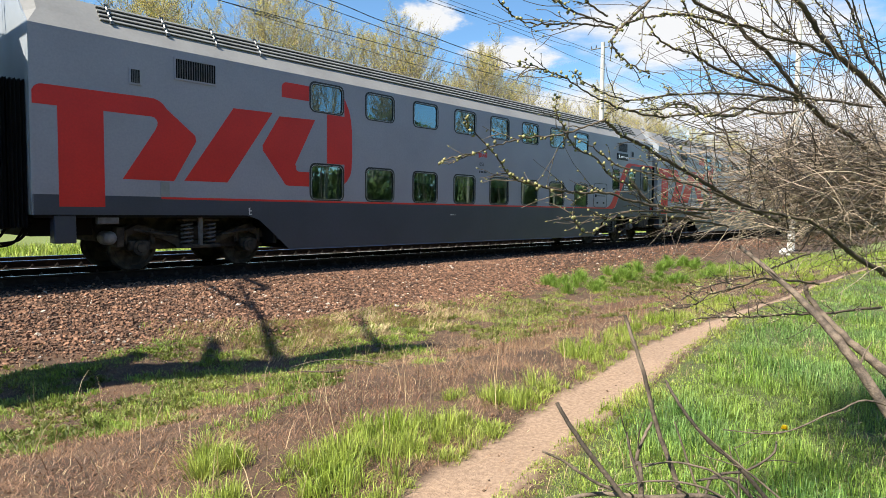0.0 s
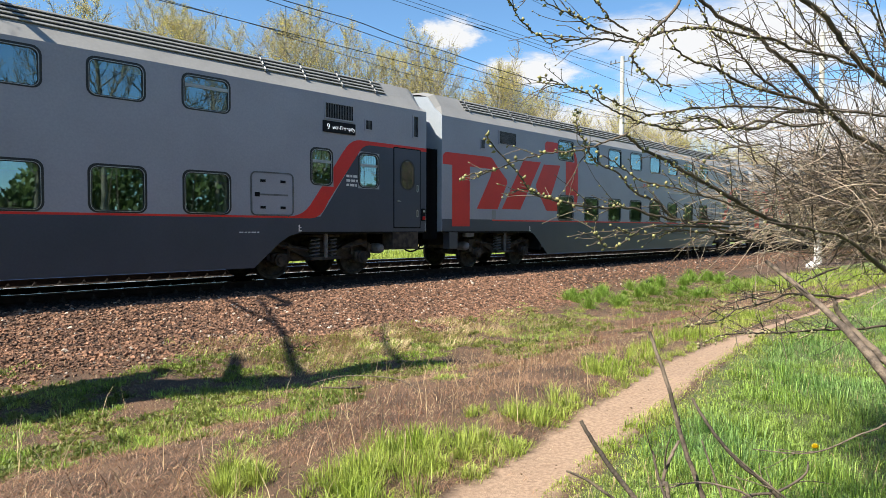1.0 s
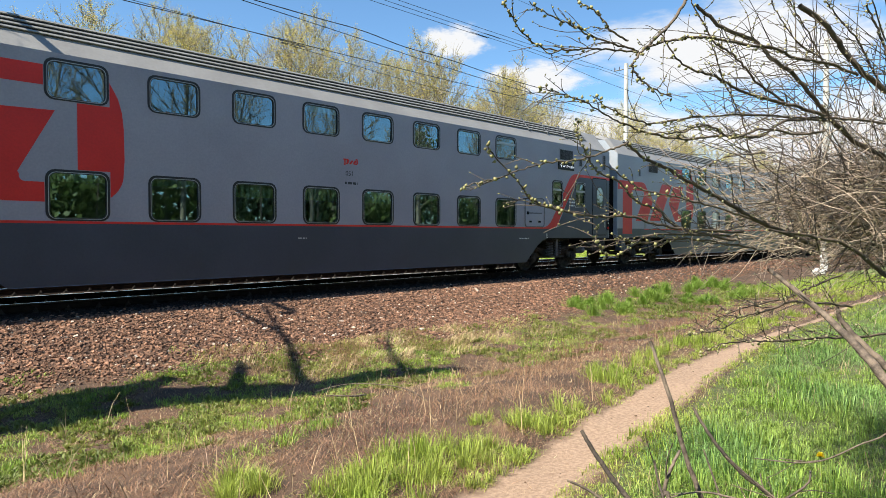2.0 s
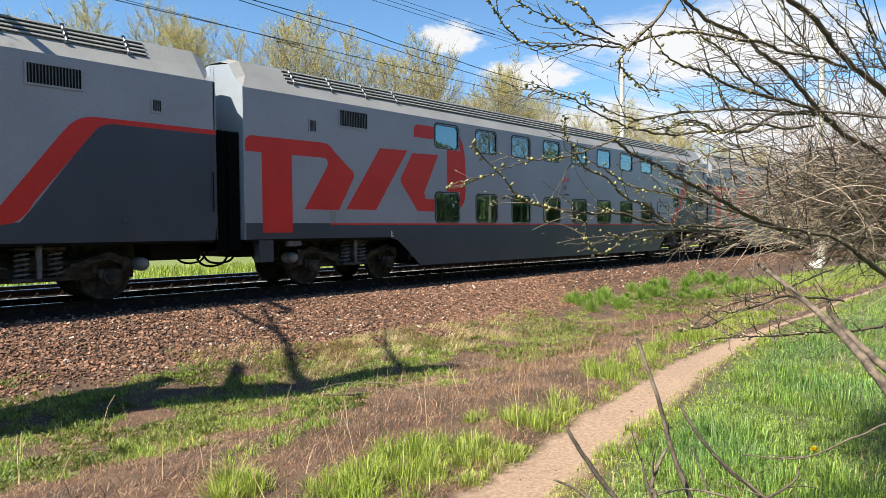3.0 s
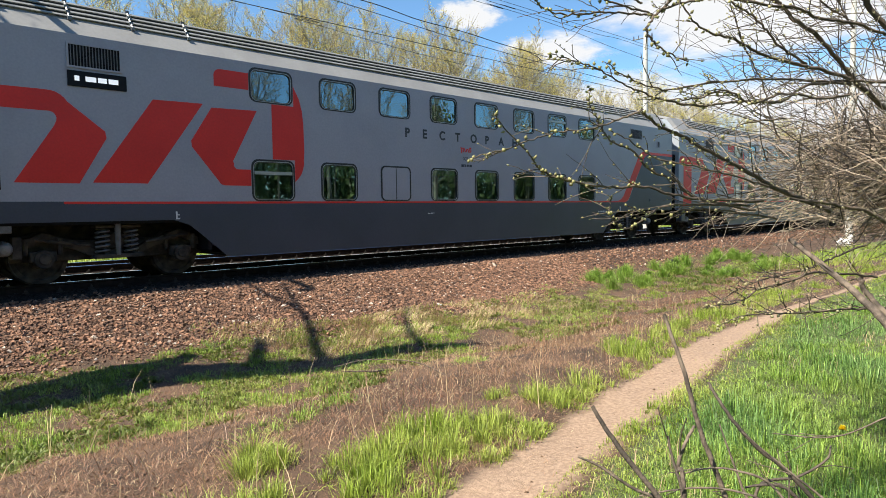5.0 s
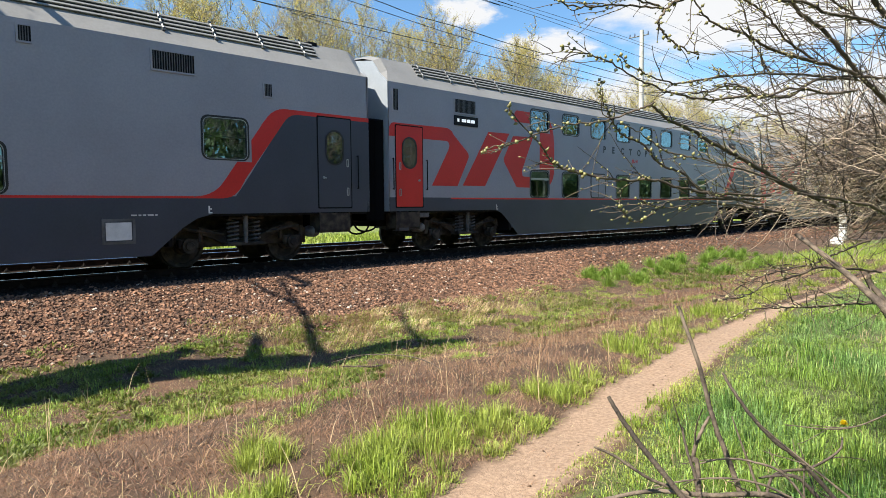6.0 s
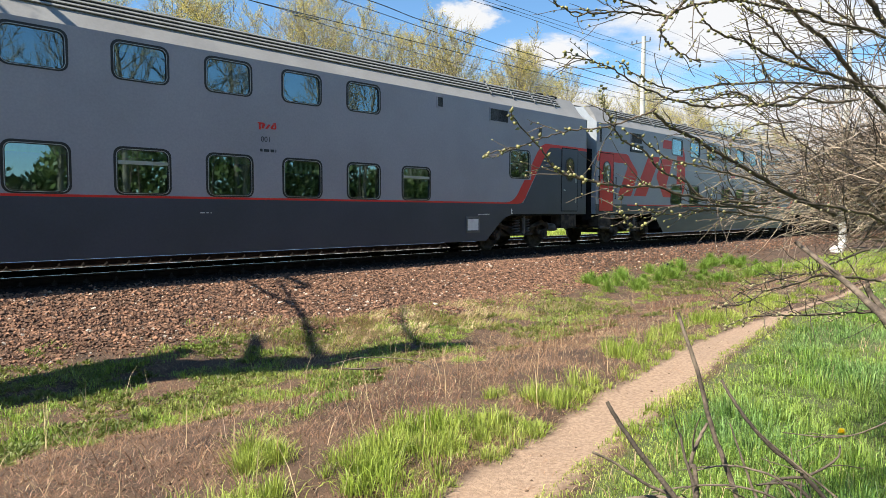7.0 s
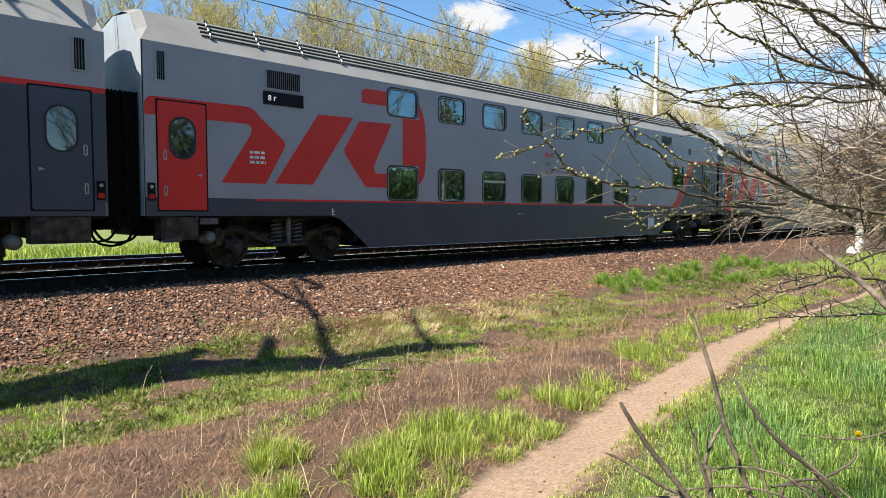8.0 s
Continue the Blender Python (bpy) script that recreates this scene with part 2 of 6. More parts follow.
class Tubes:
    """Gathers many tapering tubes and small leaves as plain arrays."""

    def __init__(self):
        self.v, self.f = [], []

    def tube(self, pts, r0, r1, sides=4):
        base = len(self.v)
        n = len(pts)
        up = Vector((0.31, 0.17, 0.93))
        for i, p in enumerate(pts):
            d = (pts[min(n - 1, i + 1)] - pts[max(0, i - 1)]).normalized()
            a = d.cross(up)
            a = a.normalized() if a.length > 1e-3 else Vector((1, 0, 0))
            b = d.cross(a)
            r = r0 + (r1 - r0) * i / max(1, n - 1)
            for k in range(sides):
                w = 2 * math.pi * k / sides
                self.v.append(tuple(p + a * (r * math.cos(w)) + b * (r * math.sin(w))))
        for i in range(n - 1):
            for k in range(sides):
                q = base + i * sides
                k2 = (k + 1) % sides
                self.f.append((q + k, q + k2, q + sides + k2))
                self.f.append((q + k, q + sides + k2, q + sides + k))

    def bud(self, p, d, r, length):
        d = d.normalized()
        a = d.cross(Vector((0.2, 0.5, 0.8)))
        a = a.normalized() if a.length > 1e-3 else Vector((1, 0, 0))
        b = d.cross(a)
        q = len(self.v)
        self.v.append(tuple(p))
        for k in range(4):
            w = math.pi / 2 * k
            self.v.append(tuple(p + d * (length * 0.45) + a * (r * math.cos(w)) + b * (r * math.sin(w))))
        self.v.append(tuple(p + d * length))
        for k in range(4):
            k2 = (k + 1) % 4
            self.f.append((q, q + 1 + k2, q + 1 + k))
            self.f.append((q + 1 + k, q + 1 + k2, q + 5))

    def leaf(self, p, d, n, size):
        d = d.normalized()
        s = d.cross(n)
        s = s.normalized() if s.length > 1e-3 else Vector((1, 0, 0))
        q = len(self.v)
        self.v += [tuple(p), tuple(p + d * size * 0.5 + s * size * 0.32), tuple(p + d * size), tuple(p + d * size * 0.5 - s * size * 0.32)]
        self.f += [(q, q + 1, q + 2), (q, q + 2, q + 3)]

    def mesh(self, name, mat):
        return tri_mesh(name, np.array(self.v), np.array(self.f), mat)
# ---- the ground: one sheet from the foot of the camera to the horizon ----
PROFILE_Y = [-2000, -60, -3, 0, 2.0, 3.6, 5.0, 6.6, 8.2, 10.2, 12.4, 12.9, 20.6, 21.4, 23.0, 30, 45, 4000]
PROFILE_Z = [-0.3, -0.3, -0.28, -0.36, -0.43, -0.44, -0.56, -0.86, -0.93, -0.80, -0.27, -0.20, -0.20, -0.28, -0.75, -0.3, 0.85, 0.85]


def toe(x):
    """How far from the rails the ballast reaches, along the track."""
    return float(np.interp(x, [-5, 4.5, 7.0, 10.0, 14.0, 20.0, 30.0], [10.75, 10.6, 10.0, 9.8, 10.3, 11.3, 11.6])) + 0.22 * noise.noise((x * 1.7, 3.1, 0)) + 0.1 * noise.noise((x * 5, 1.1, 0))


def path_y(x):
    return float(np.interp(x, [-6, 0, 3.4, 4.2, 5.25, 6.4, 7.7, 9.3, 10.4, 16, 40], [1.2, 1.95, 2.55, 2.72, 2.92, 3.08, 3.28, 3.5, 3.54, 3.7, 4.0]))


def path_half(x):
    return float(np.interp(x, [0, 6, 9.5, 12], [0.30, 0.30, 0.22, 0.07]))


def ground_z(x, y):
    z = float(np.interp(y, PROFILE_Y, PROFILE_Z))
    rough = 0.05 if y < 10 else 0.02
    if 12.6 < y < 21:
        rough = 0.006
    z += rough * noise.noise((x * 0.6, y * 0.6, 0.3)) + rough * 0.5 * noise.noise((x * 2.1, y * 2.1, 1.3))
    if -2 < y < 6:
        d = abs(y - path_y(x)) / max(0.1, path_half(x))
        z -= 0.045 * math.exp(-d * d)
    return z


def ground_material():
    """Dark litter-strewn soil, trodden earth on the path, grit under the ballast and meadow beyond, with ragged borders."""
    m = material("earth_and_litter", (0.032, 0.019, 0.0115), 0.95, second=(0.082, 0.046, 0.026), scale=2.4, fine=70, bump=1.0, low=0.35, high=0.68)
    nt = m.node_tree
    p = nt.nodes["Principled BSDF"]
    coords = [n for n in nt.nodes if n.type == "TEX_COORD"][0]
    colour = p.inputs["Base Color"].links[0].from_socket
    litter = nt.nodes.new("ShaderNodeTexNoise")
    litter.inputs["Scale"].default_value, litter.inputs["Detail"].default_value, litter.inputs["Roughness"].default_value = 85.0, 8, 0.8
    nt.links.new(coords.outputs["Object"], litter.inputs["Vector"])
    fleck = nt.nodes.new("ShaderNodeMapRange")
    fleck.inputs["From Min"].default_value, fleck.inputs["From Max"].default_value = 0.36, 0.66
    fleck.inputs["To Min"].default_value, fleck.inputs["To Max"].default_value = 0.35, 2.5
    nt.links.new(litter.outputs["Fac"], fleck.inputs["Value"])
    flecked = nt.nodes.new("ShaderNodeHueSaturation")
    nt.links.new(colour, flecked.inputs["Color"])
    nt.links.new(fleck.outputs["Result"], flecked.inputs["Value"])
    colour = flecked.outputs["Color"]
    rag = nt.nodes.new("ShaderNodeTexNoise")
    rag.inputs["Scale"].default_value, rag.inputs["Detail"].default_value = 7.0, 6
    grain = nt.nodes.new("ShaderNodeTexNoise")
    grain.inputs["Scale"].default_value, grain.inputs["Detail"].default_value = 32.0, 6
    for n in (rag, grain):
        nt.links.new(coords.outputs["Object"], n.inputs["Vector"])
    for name, c0, c1, lo, hi in (("sod", (0.085, 0.105, 0.028), (0.045, 0.05, 0.018), 0.42, 0.6), ("open_field", (0.10, 0.155, 0.03), (0.17, 0.18, 0.06), 0.40, 0.65), ("stony", (0.075, 0.043, 0.028), (0.03, 0.02, 0.015), 0.42, 0.62), ("wear", (0.34, 0.235, 0.158), (0.22, 0.145, 0.097), 0.40, 0.62)):
        attr = nt.nodes.new("ShaderNodeAttribute")
        attr.attribute_name = name
        shift = nt.nodes.new("ShaderNodeMath")
        shift.operation = "MULTIPLY_ADD"
        shift.inputs[1].default_value = 0.35
        nt.links.new(rag.outputs["Fac"], shift.inputs[0])
        less = nt.nodes.new("ShaderNodeMath")
        less.operation = "SUBTRACT"
        less.inputs[1].default_value = 0.175
        nt.links.new(attr.outputs["Fac"], shift.inputs[2])
        nt.links.new(shift.outputs[0], less.inputs[0])
        mask = nt.nodes.new("ShaderNodeMapRange")
        mask.inputs["From Min"].default_value, mask.inputs["From Max"].default_value = lo, hi
        nt.links.new(less.outputs[0], mask.inputs["Value"])
        ramp = nt.nodes.new("ShaderNodeValToRGB")
        ramp.color_ramp.elements[0].position, ramp.color_ramp.elements[1].position = 0.35, 0.66
        ramp.color_ramp.elements[0].color, ramp.color_ramp.elements[1].color = rgba(c0), rgba(c1)
        nt.links.new(grain.outputs["Fac"], ramp.inputs["Fac"])
        mix = nt.nodes.new("ShaderNodeMix")
        mix.data_type = "RGBA"
        nt.links.new(mask.outputs["Result"], mix.inputs[0])
        nt.links.new(colour, mix.inputs[6])
        nt.links.new(ramp.outputs["Color"], mix.inputs[7])
        colour = mix.outputs[2]
    nt.links.new(colour, p.inputs["Base Color"])
    return m


def build_ground():
    xs = [-2500, -600, -150, -60, -25] + list(np.arange(-12, 26, 0.16)) + list(np.arange(26, 60, 0.6)) + [70, 90, 130, 200, 400, 1000, 3000]
    ys = [-2000, -500, -120, -40, -15] + list(np.arange(-6, 0, 0.4)) + list(np.arange(0, 13.2, 0.11)) + [14, 15, 16, 17, 18, 19, 20, 20.6, 21.0, 21.4, 22, 23, 25, 28, 34, 45, 70, 120, 300, 1000, 3500]
    verts = [(x, y, ground_z(x, y)) for y in ys for x in xs]
    nx = len(xs)
    faces = []
    wear = [max(0.0, 1.0 - abs(y - path_y(x)) / (2 * path_half(x))) if -30 < x < 80 else 0.0 for y in ys for x in xs]
    stony = [min(1.0, max(0.0, 0.5 + (y - toe(x)) * 0.9)) * (1.0 if y < 21.2 else 0.0) if -200 < x < 400 and 8 < y < 22 else (1.0 if 11 < y < 21.2 else 0.0) for y in ys for x in xs]
    def afar(x, y):
        beyond = max((-1.5 - x) / 5, (x - 25) / 5, (-3.5 - y) / 4)
        return 1.0 if y > 21.2 else (min(1.0, max(0.0, beyond)) if y < 9.0 else 0.0)

    sod = [min(1.0, max(0.0, 0.5 + (path_y(x) - path_half(x) - y - 0.12) * 2.5)) if -30 < x < 80 and y > -40 else 0.0 for y in ys for x in xs]
    open_field = [afar(x, y) for y in ys for x in xs]
    for j in range(len(ys) - 1):
        for i in range(nx - 1):
            faces.append((j * nx + i, j * nx + i + 1, (j + 1) * nx + i + 1, (j + 1) * nx + i))
    me = raw("ground", verts, faces, ground_material())
    for name, values in (("wear", wear), ("stony", stony), ("sod", sod), ("open_field", open_field)):
        me.attributes.new(name, "FLOAT", "POINT").data.foreach_set("value", values)
    me.polygons.foreach_set("use_smooth", [True] * len(faces))
    return tagged(new("ground", me), "uneven earth with a trodden path and a ballast bank", "ground", kind="structure")


build_ground()

# ---- the tracks ----
TRACK_Y, FAR_TRACK_Y = 14.6, 18.7
RAIL_X0, RAIL_X1 = -80.0, 260.0


def rail_mesh():
    half = [(0.0, 0.0), (0.025, 0.0), (0.036, -0.008), (0.036, -0.035), (0.011, -0.05), (0.009, -0.14), (0.03, -0.155), (0.075, -0.168), (0.075, -0.18)]
    outline = half + [(-y, z) for y, z in half[::-1][:-1]]
    n = len(outline)
    verts = [(x, y, z) for x in (RAIL_X0, RAIL_X1) for y, z in outline]
    faces = [(i, (i + 1) % n, n + (i + 1) % n, n + i) for i in range(n)] + [tuple(range(n))[::-1], tuple(range(n, 2 * n))]
    me = raw("rail", verts, faces, RAILSIDE, RAILTOP)
    kinds = [1 if i in (0, 1, n - 1, n - 2) else 0 for i in range(n)] + [0, 0]
    me.polygons.foreach_set("material_index", kinds)
    return me


def sleeper_mesh():
    bm = bmesh.new()
    box(bm, -0.14, 0.14, -1.35, 1.35, -0.40, -0.185)
    for v in bm.verts:
        if v.co.z > -0.3:
            v.co.x *= 0.72
            v.co.y *= 0.985
            if abs(v.co.y) < 0.1:
                v.co.z -= 0.05
    return mesh_of("sleeper", bm, CONCRETE)


def clip_mesh(metal):
    """One rail seat: ribbed plate, two bent clips and their bolts."""
    bm = bmesh.new()
    box(bm, -0.09, 0.09, -0.19, 0.19, -0.188, -0.172)
    for s in (-1, 1):
        box(bm, -0.045, 0.045, s * 0.095 - 0.035, s * 0.095 + 0.035, -0.172, -0.135)
        rod(bm, (0, s * 0.11, -0.17), (0, s * 0.11, -0.075), 0.014, 0.012, 6)
        rod(bm, (0, s * 0.11, -0.125), (0, s * 0.11, -0.10), 0.03, 0.03, 6)
    return mesh_of("rail_clip", bm, metal)


def build_track(y, name, label):
    track = tagged(new(name), label, "railway track", kind="structure")
    track.location = (0, y, 0)
    # the near rail gets clips in the shade-dark copy, the far rail lighter ones
    rail_me, sleeper_me, clips = rail_mesh(), sleeper_mesh(), {-0.76: clip_mesh(SHADECLIP), 0.76: clip_mesh(CLIP)}
    for s in (-0.76, 0.76):
        share("rail", rail_me, track, (0, s, 0))
    rng = random.Random(4)
    for i in range(130):
        share("sleeper", sleeper_me, track, (-12 + i * 0.545 + rng.uniform(-0.02, 0.02), rng.uniform(-0.02, 0.02), rng.uniform(-0.006, 0.004)), (0, 0, rng.uniform(-0.01, 0.01)))
    for i in range(110):
        for s in (-0.76, 0.76):
            share("rail_clip", clips[s], track, (-12 + i * 0.545, s, 0))
    return track


build_track(TRACK_Y, "track_near", "rusty steel rails on concrete sleepers in ballast")
build_track(FAR_TRACK_Y, "track_far", "second rusty rail track beyond the train")

# ---- the train ----
LENGTH, HALF, PITCH = 25.55, 1.55, 26.2
SIDE = -HALF
SHOULDER, EAVE = 4.53, (-0.98, 5.24)
WIN = [6.01 + 1.79 * i for i in range(8)]
UP, LOW = (3.71, 4.40), (1.545, 2.41)


def side_wall(holes, y, lower=True):
    """A car's side sheet with rounded window openings; grey above, a red line, dark below."""
    bm = bmesh.new()
    pad = 0.05
    xs = sorted({0.0, 2.3, 21.0, LENGTH} | {round(v, 4) for h in holes for v in (h[0] - pad, h[1] + pad)})
    zs = sorted({1.23, 1.475, 1.52, 3.1, SHOULDER} | {round(v, 4) for h in holes for v in (h[2] - pad if h[2] - pad > 1.53 else 1.52, h[3] + pad)})
    cells = {}

    def vert(x, z):
        k = (round(x, 4), round(z, 4))
        if k not in cells:
            cells[k] = bm.verts.new((k[0], y, k[1]))
        return cells[k]

    def kind(z):
        return 1 if z < 1.475 else (2 if z < 1.52 else 0)

    for i in range(len(xs) - 1):
        for j in range(len(zs) - 1):
            cx, cz = (xs[i] + xs[i + 1]) / 2, (zs[j] + zs[j + 1]) / 2
            if any(h[0] - pad < cx < h[1] + pad and min(h[2] - pad, 1.52 if h[2] < 1.6 else 9) < cz < h[3] + pad and cz > 1.52 for h in holes):
                continue
            f = bm.faces.new((vert(xs[i], zs[j]), vert(xs[i + 1], zs[j]), vert(xs[i + 1], zs[j + 1]), vert(xs[i], zs[j + 1])))
            f.material_index = kind(cz) if kind(cz) != 2 or 2.3 < cx < 21.0 else 1
    for x0, x1, z0, z1 in holes:
        a0, a1, b0, b1 = x0 - pad, x1 + pad, (z0 - pad if z0 - pad > 1.53 else 1.52), z1 + pad
        inner = [bm.verts.new((x, y, z)) for x, z in rounded(x0 + 0.02, x1 - 0.02, max(z0 + 0.015, b0 + 0.01), z1 - 0.02, 0.11)]
        deep = [bm.verts.new((v.co.x, y + (0.07 if y < 0 else -0.07), v.co.z)) for v in inner]
        corners = [vert(a1, b0), vert(a1, b1), vert(a0, b1), vert(a0, b0)]
        for c in range(4):
            for k in range(4):
                bm.faces.new((corners[c], inner[c * 5 + k + 1], inner[c * 5 + k]))
            nxt = (c + 1) % 4
            bm.faces.new((corners[c], corners[nxt], inner[nxt * 5], inner[c * 5 + 4]))
        for k in range(20):
            bm.faces.new((inner[k], inner[(k + 1) % 20], deep[(k + 1) % 20], deep[k]))
    if lower:
        skirt = [(0.0, 1.15), (4.25, 1.15), (4.55, 1.05), (4.8, 0.85), (5.38, 0.34), (20.12, 0.34), (20.75, 0.88), (21.05, 1.06), (21.4, 1.15), (LENGTH, 1.15)]
        rail = [(bm.verts.new((x, y, 1.23)), bm.verts.new((x, y, z))) for x, z in skirt]
        for (a, b), (c, d) in zip(rail, rail[1:]):
            bm.faces.new((a, b, d, c)).material_index = 1
    bmesh.ops.recalc_face_normals(bm, faces=bm.faces[:])
    return bm


def car_roof():
    """The sloping shoulder and top of the roof, with chamfered ends."""
    bm = bmesh.new()
    ring = [(-HALF, SHOULDER), (-1.27, 4.86), EAVE, (-0.55, 5.36), (0, 5.40), (0.55, 5.36), (-EAVE[0], EAVE[1]), (1.27, 4.86), (HALF, SHOULDER)]
    rows = []
    for x, drop, pull in ((0.0, 0.10, 0.03), (0.22, 0.0, 0.0), (LENGTH - 0.22, 0.0, 0.0), (LENGTH, 0.10, 0.03)):
        rows.append([bm.verts.new((x, y * (1 - pull if abs(y) < 1.5 else 1), z - (drop if z > 4.6 else 0))) for y, z in ring])
    for a, b in zip(rows, rows[1:]):
        for i in range(len(ring) - 1):
            bm.faces.new((a[i], b[i], b[i + 1], a[i + 1]))
    bmesh.ops.recalc_face_normals(bm, faces=bm.faces[:])
    for f in bm.faces:
        if f.normal.z < 0:
            f.normal_flip()
    return bm


def along_slope(s, out=0.0):
    """A point of the roof's near slope, s from 0 at the shoulder to 1 at the eave."""
    y = -HALF + (EAVE[0] + HALF) * s
    z = SHOULDER + (EAVE[1] - SHOULDER) * s
    return y - 0.77 * out, z + 0.63 * out


def rib_mesh(x0, x1):
    bm = bmesh.new()
    (ya, za), (yb, zb) = along_slope(0.0, 0.03), along_slope(0.05, 0.03)
    (yc, zc), (yd, zd) = along_slope(0.0, -0.01), along_slope(0.05, -0.01)
    vs = [[bm.verts.new((x, y, z)) for y, z in ((yc, zc), (ya, za), (yb, zb), (yd, zd))] for x in (x0, x1)]
    for i in range(3):
        bm.faces.new((vs[0][i], vs[1][i], vs[1][i + 1], vs[0][i + 1]))
    bm.faces.new(vs[0])
    bm.faces.new(vs[1][::-1])
    bmesh.ops.recalc_face_normals(bm, faces=bm.faces[:])
    return mesh_of("roof_rib", bm, RIB)


def bracket_mesh():
    bm = bmesh.new()
    (ya, za), (yb, zb) = along_slope(0.46, 0.0), along_slope(1.0, 0.0)
    d = Vector((0, yb - ya, zb - za))
    rod(bm, (0, ya - 0.02, za + 0.015), (0, yb - 0.02, zb + 0.015), 0.02, sides=4)
    for k in range(4):
        p = Vector((0, ya, za)) + d * (k / 3)
        box(bm, -0.035, 0.035, p.y - 0.05, p.y + 0.01, p.z - 0.02, p.z + 0.04)
    return mesh_of("roof_bracket", bm, STEEL)


def end_wall(x, sign):
    """An end sheet with the dark corridor bellows in its middle."""
    bm = bmesh.new()
    outline = [(-HALF, 1.15), (HALF, 1.15), (HALF, SHOULDER), (1.24, 4.77), (0.95, 5.14), (0, 5.28), (-0.95, 5.14), (-1.24, 4.77), (-HALF, SHOULDER)]
    bm.faces.new([bm.verts.new((x - sign * 0.02, y, z)) for y, z in outline])
    bm.normal_update()
    bmesh.ops.solidify(bm, geom=bm.faces[:], thickness=0.03)
    return bm


def bellows(x, sign):
    """Folded rubber, one sheet from fold to fold."""
    bm = bmesh.new()
    loops = []
    for k in range(9):
        w, top = 1.38 - 0.06 * (k % 2), 3.55 - 0.05 * (k % 2)
        loops.append([bm.verts.new((x + sign * (0.032 + 0.0345 * k), y, z)) for y, z in ((-w, 0.92), (w, 0.92), (w, top), (-w, top))])
    for a, b in zip(loops, loops[1:]):
        for i in range(4):
            bm.faces.new((a[i], a[(i + 1) % 4], b[(i + 1) % 4], b[i]))
    bm.faces.new(loops[-1])
    bmesh.ops.recalc_face_normals(bm, faces=bm.faces[:])
    return bm


def window(car, x0, x1, z0, z1, bar=0.0, blind=0.0):
    pane = part("window", plate(bmesh.new(), rounded(x0 + 0.03, x1 - 0.03, z0 + 0.03, z1 - 0.03, 0.1), SIDE + 0.02, 0.01), GLASS, car, "tinted reflecting pane with rounded corners")
    pane.visible_shadow = False
    part("gasket", frame_ring(bmesh.new(), rounded(x0 - 0.04, x1 + 0.04, z0 - 0.02, z1 + 0.04, 0.16), rounded(x0 + 0.03, x1 - 0.03, z0 + 0.03, z1 - 0.03, 0.11), SIDE - 0.006, SIDE + 0.03), GASKET, pane, "black rubber gasket")
    part("trim", frame_ring(bmesh.new(), rounded(x0 + 0.004, x1 - 0.004, z0 + 0.008, z1 - 0.004, 0.135), rounded(x0 + 0.016, x1 - 0.016, z0 + 0.018, z1 - 0.016, 0.124), SIDE - 0.010, SIDE + 0.0), ALU, pane, "thin bright metal trim")
    if bar:
        zb = z1 - (z1 - z0) * bar
        bm = bmesh.new()
        box(bm, x0 + 0.03, x1 - 0.03, SIDE - 0.008, SIDE + 0.02, zb - 0.035, zb + 0.035)
        box(bm, x0 + 0.03, x1 - 0.03, SIDE - 0.014, SIDE + 0.0, zb - 0.008, zb + 0.008)
        part("vent_bar", bm, ALU, pane, "aluminium bar of the tilting upper pane")
    if blind:
        zb = z1 - (z1 - z0) * blind
        bm = bmesh.new()
        n = 14
        vs = [[bm.verts.new((x0 + 0.03 + (x1 - x0 - 0.06) * i / n, SIDE + 0.055 + 0.012 * (i % 2), z)) for i in range(n + 1)] for z in (zb, z1 - 0.02)]
        for i in range(n):
            bm.faces.new((vs[0][i], vs[0][i + 1], vs[1][i + 1], vs[1][i]))
        bm.normal_update()
        bmesh.ops.solidify(bm, geom=bm.faces[:], thickness=0.004)
        part("blind", bm, CURTAIN, pane, "pale green fabric blind")
    return pane


def grille(car, x0, x1, z0, z1, bars, label="louvred air grille"):
    g = part("grille", frame_ring(bmesh.new(), rounded(x0, x1, z0, z1, 0.012), rounded(x0 + 0.035, x1 - 0.035, z0 + 0.035, z1 - 0.035, 0.01), SIDE - 0.022, SIDE + 0.01), GREY, car, label)
    bm = bmesh.new()
    box(bm, x0 + 0.03, x1 - 0.03, SIDE - 0.008, SIDE - 0.003, z0 + 0.03, z1 - 0.03)
    part("backing", bm, RUBBER, g)
    for i in range(bars):
        x = x0 + 0.05 + (x1 - x0 - 0.1) * (i + 0.5) / bars
        bm = bmesh.new()
        box(bm, x - 0.012, x + 0.004, SIDE - 0.017, SIDE - 0.007, z0 + 0.035, z1 - 0.035)
        part("slat", bm, SPRING, g)
    return g


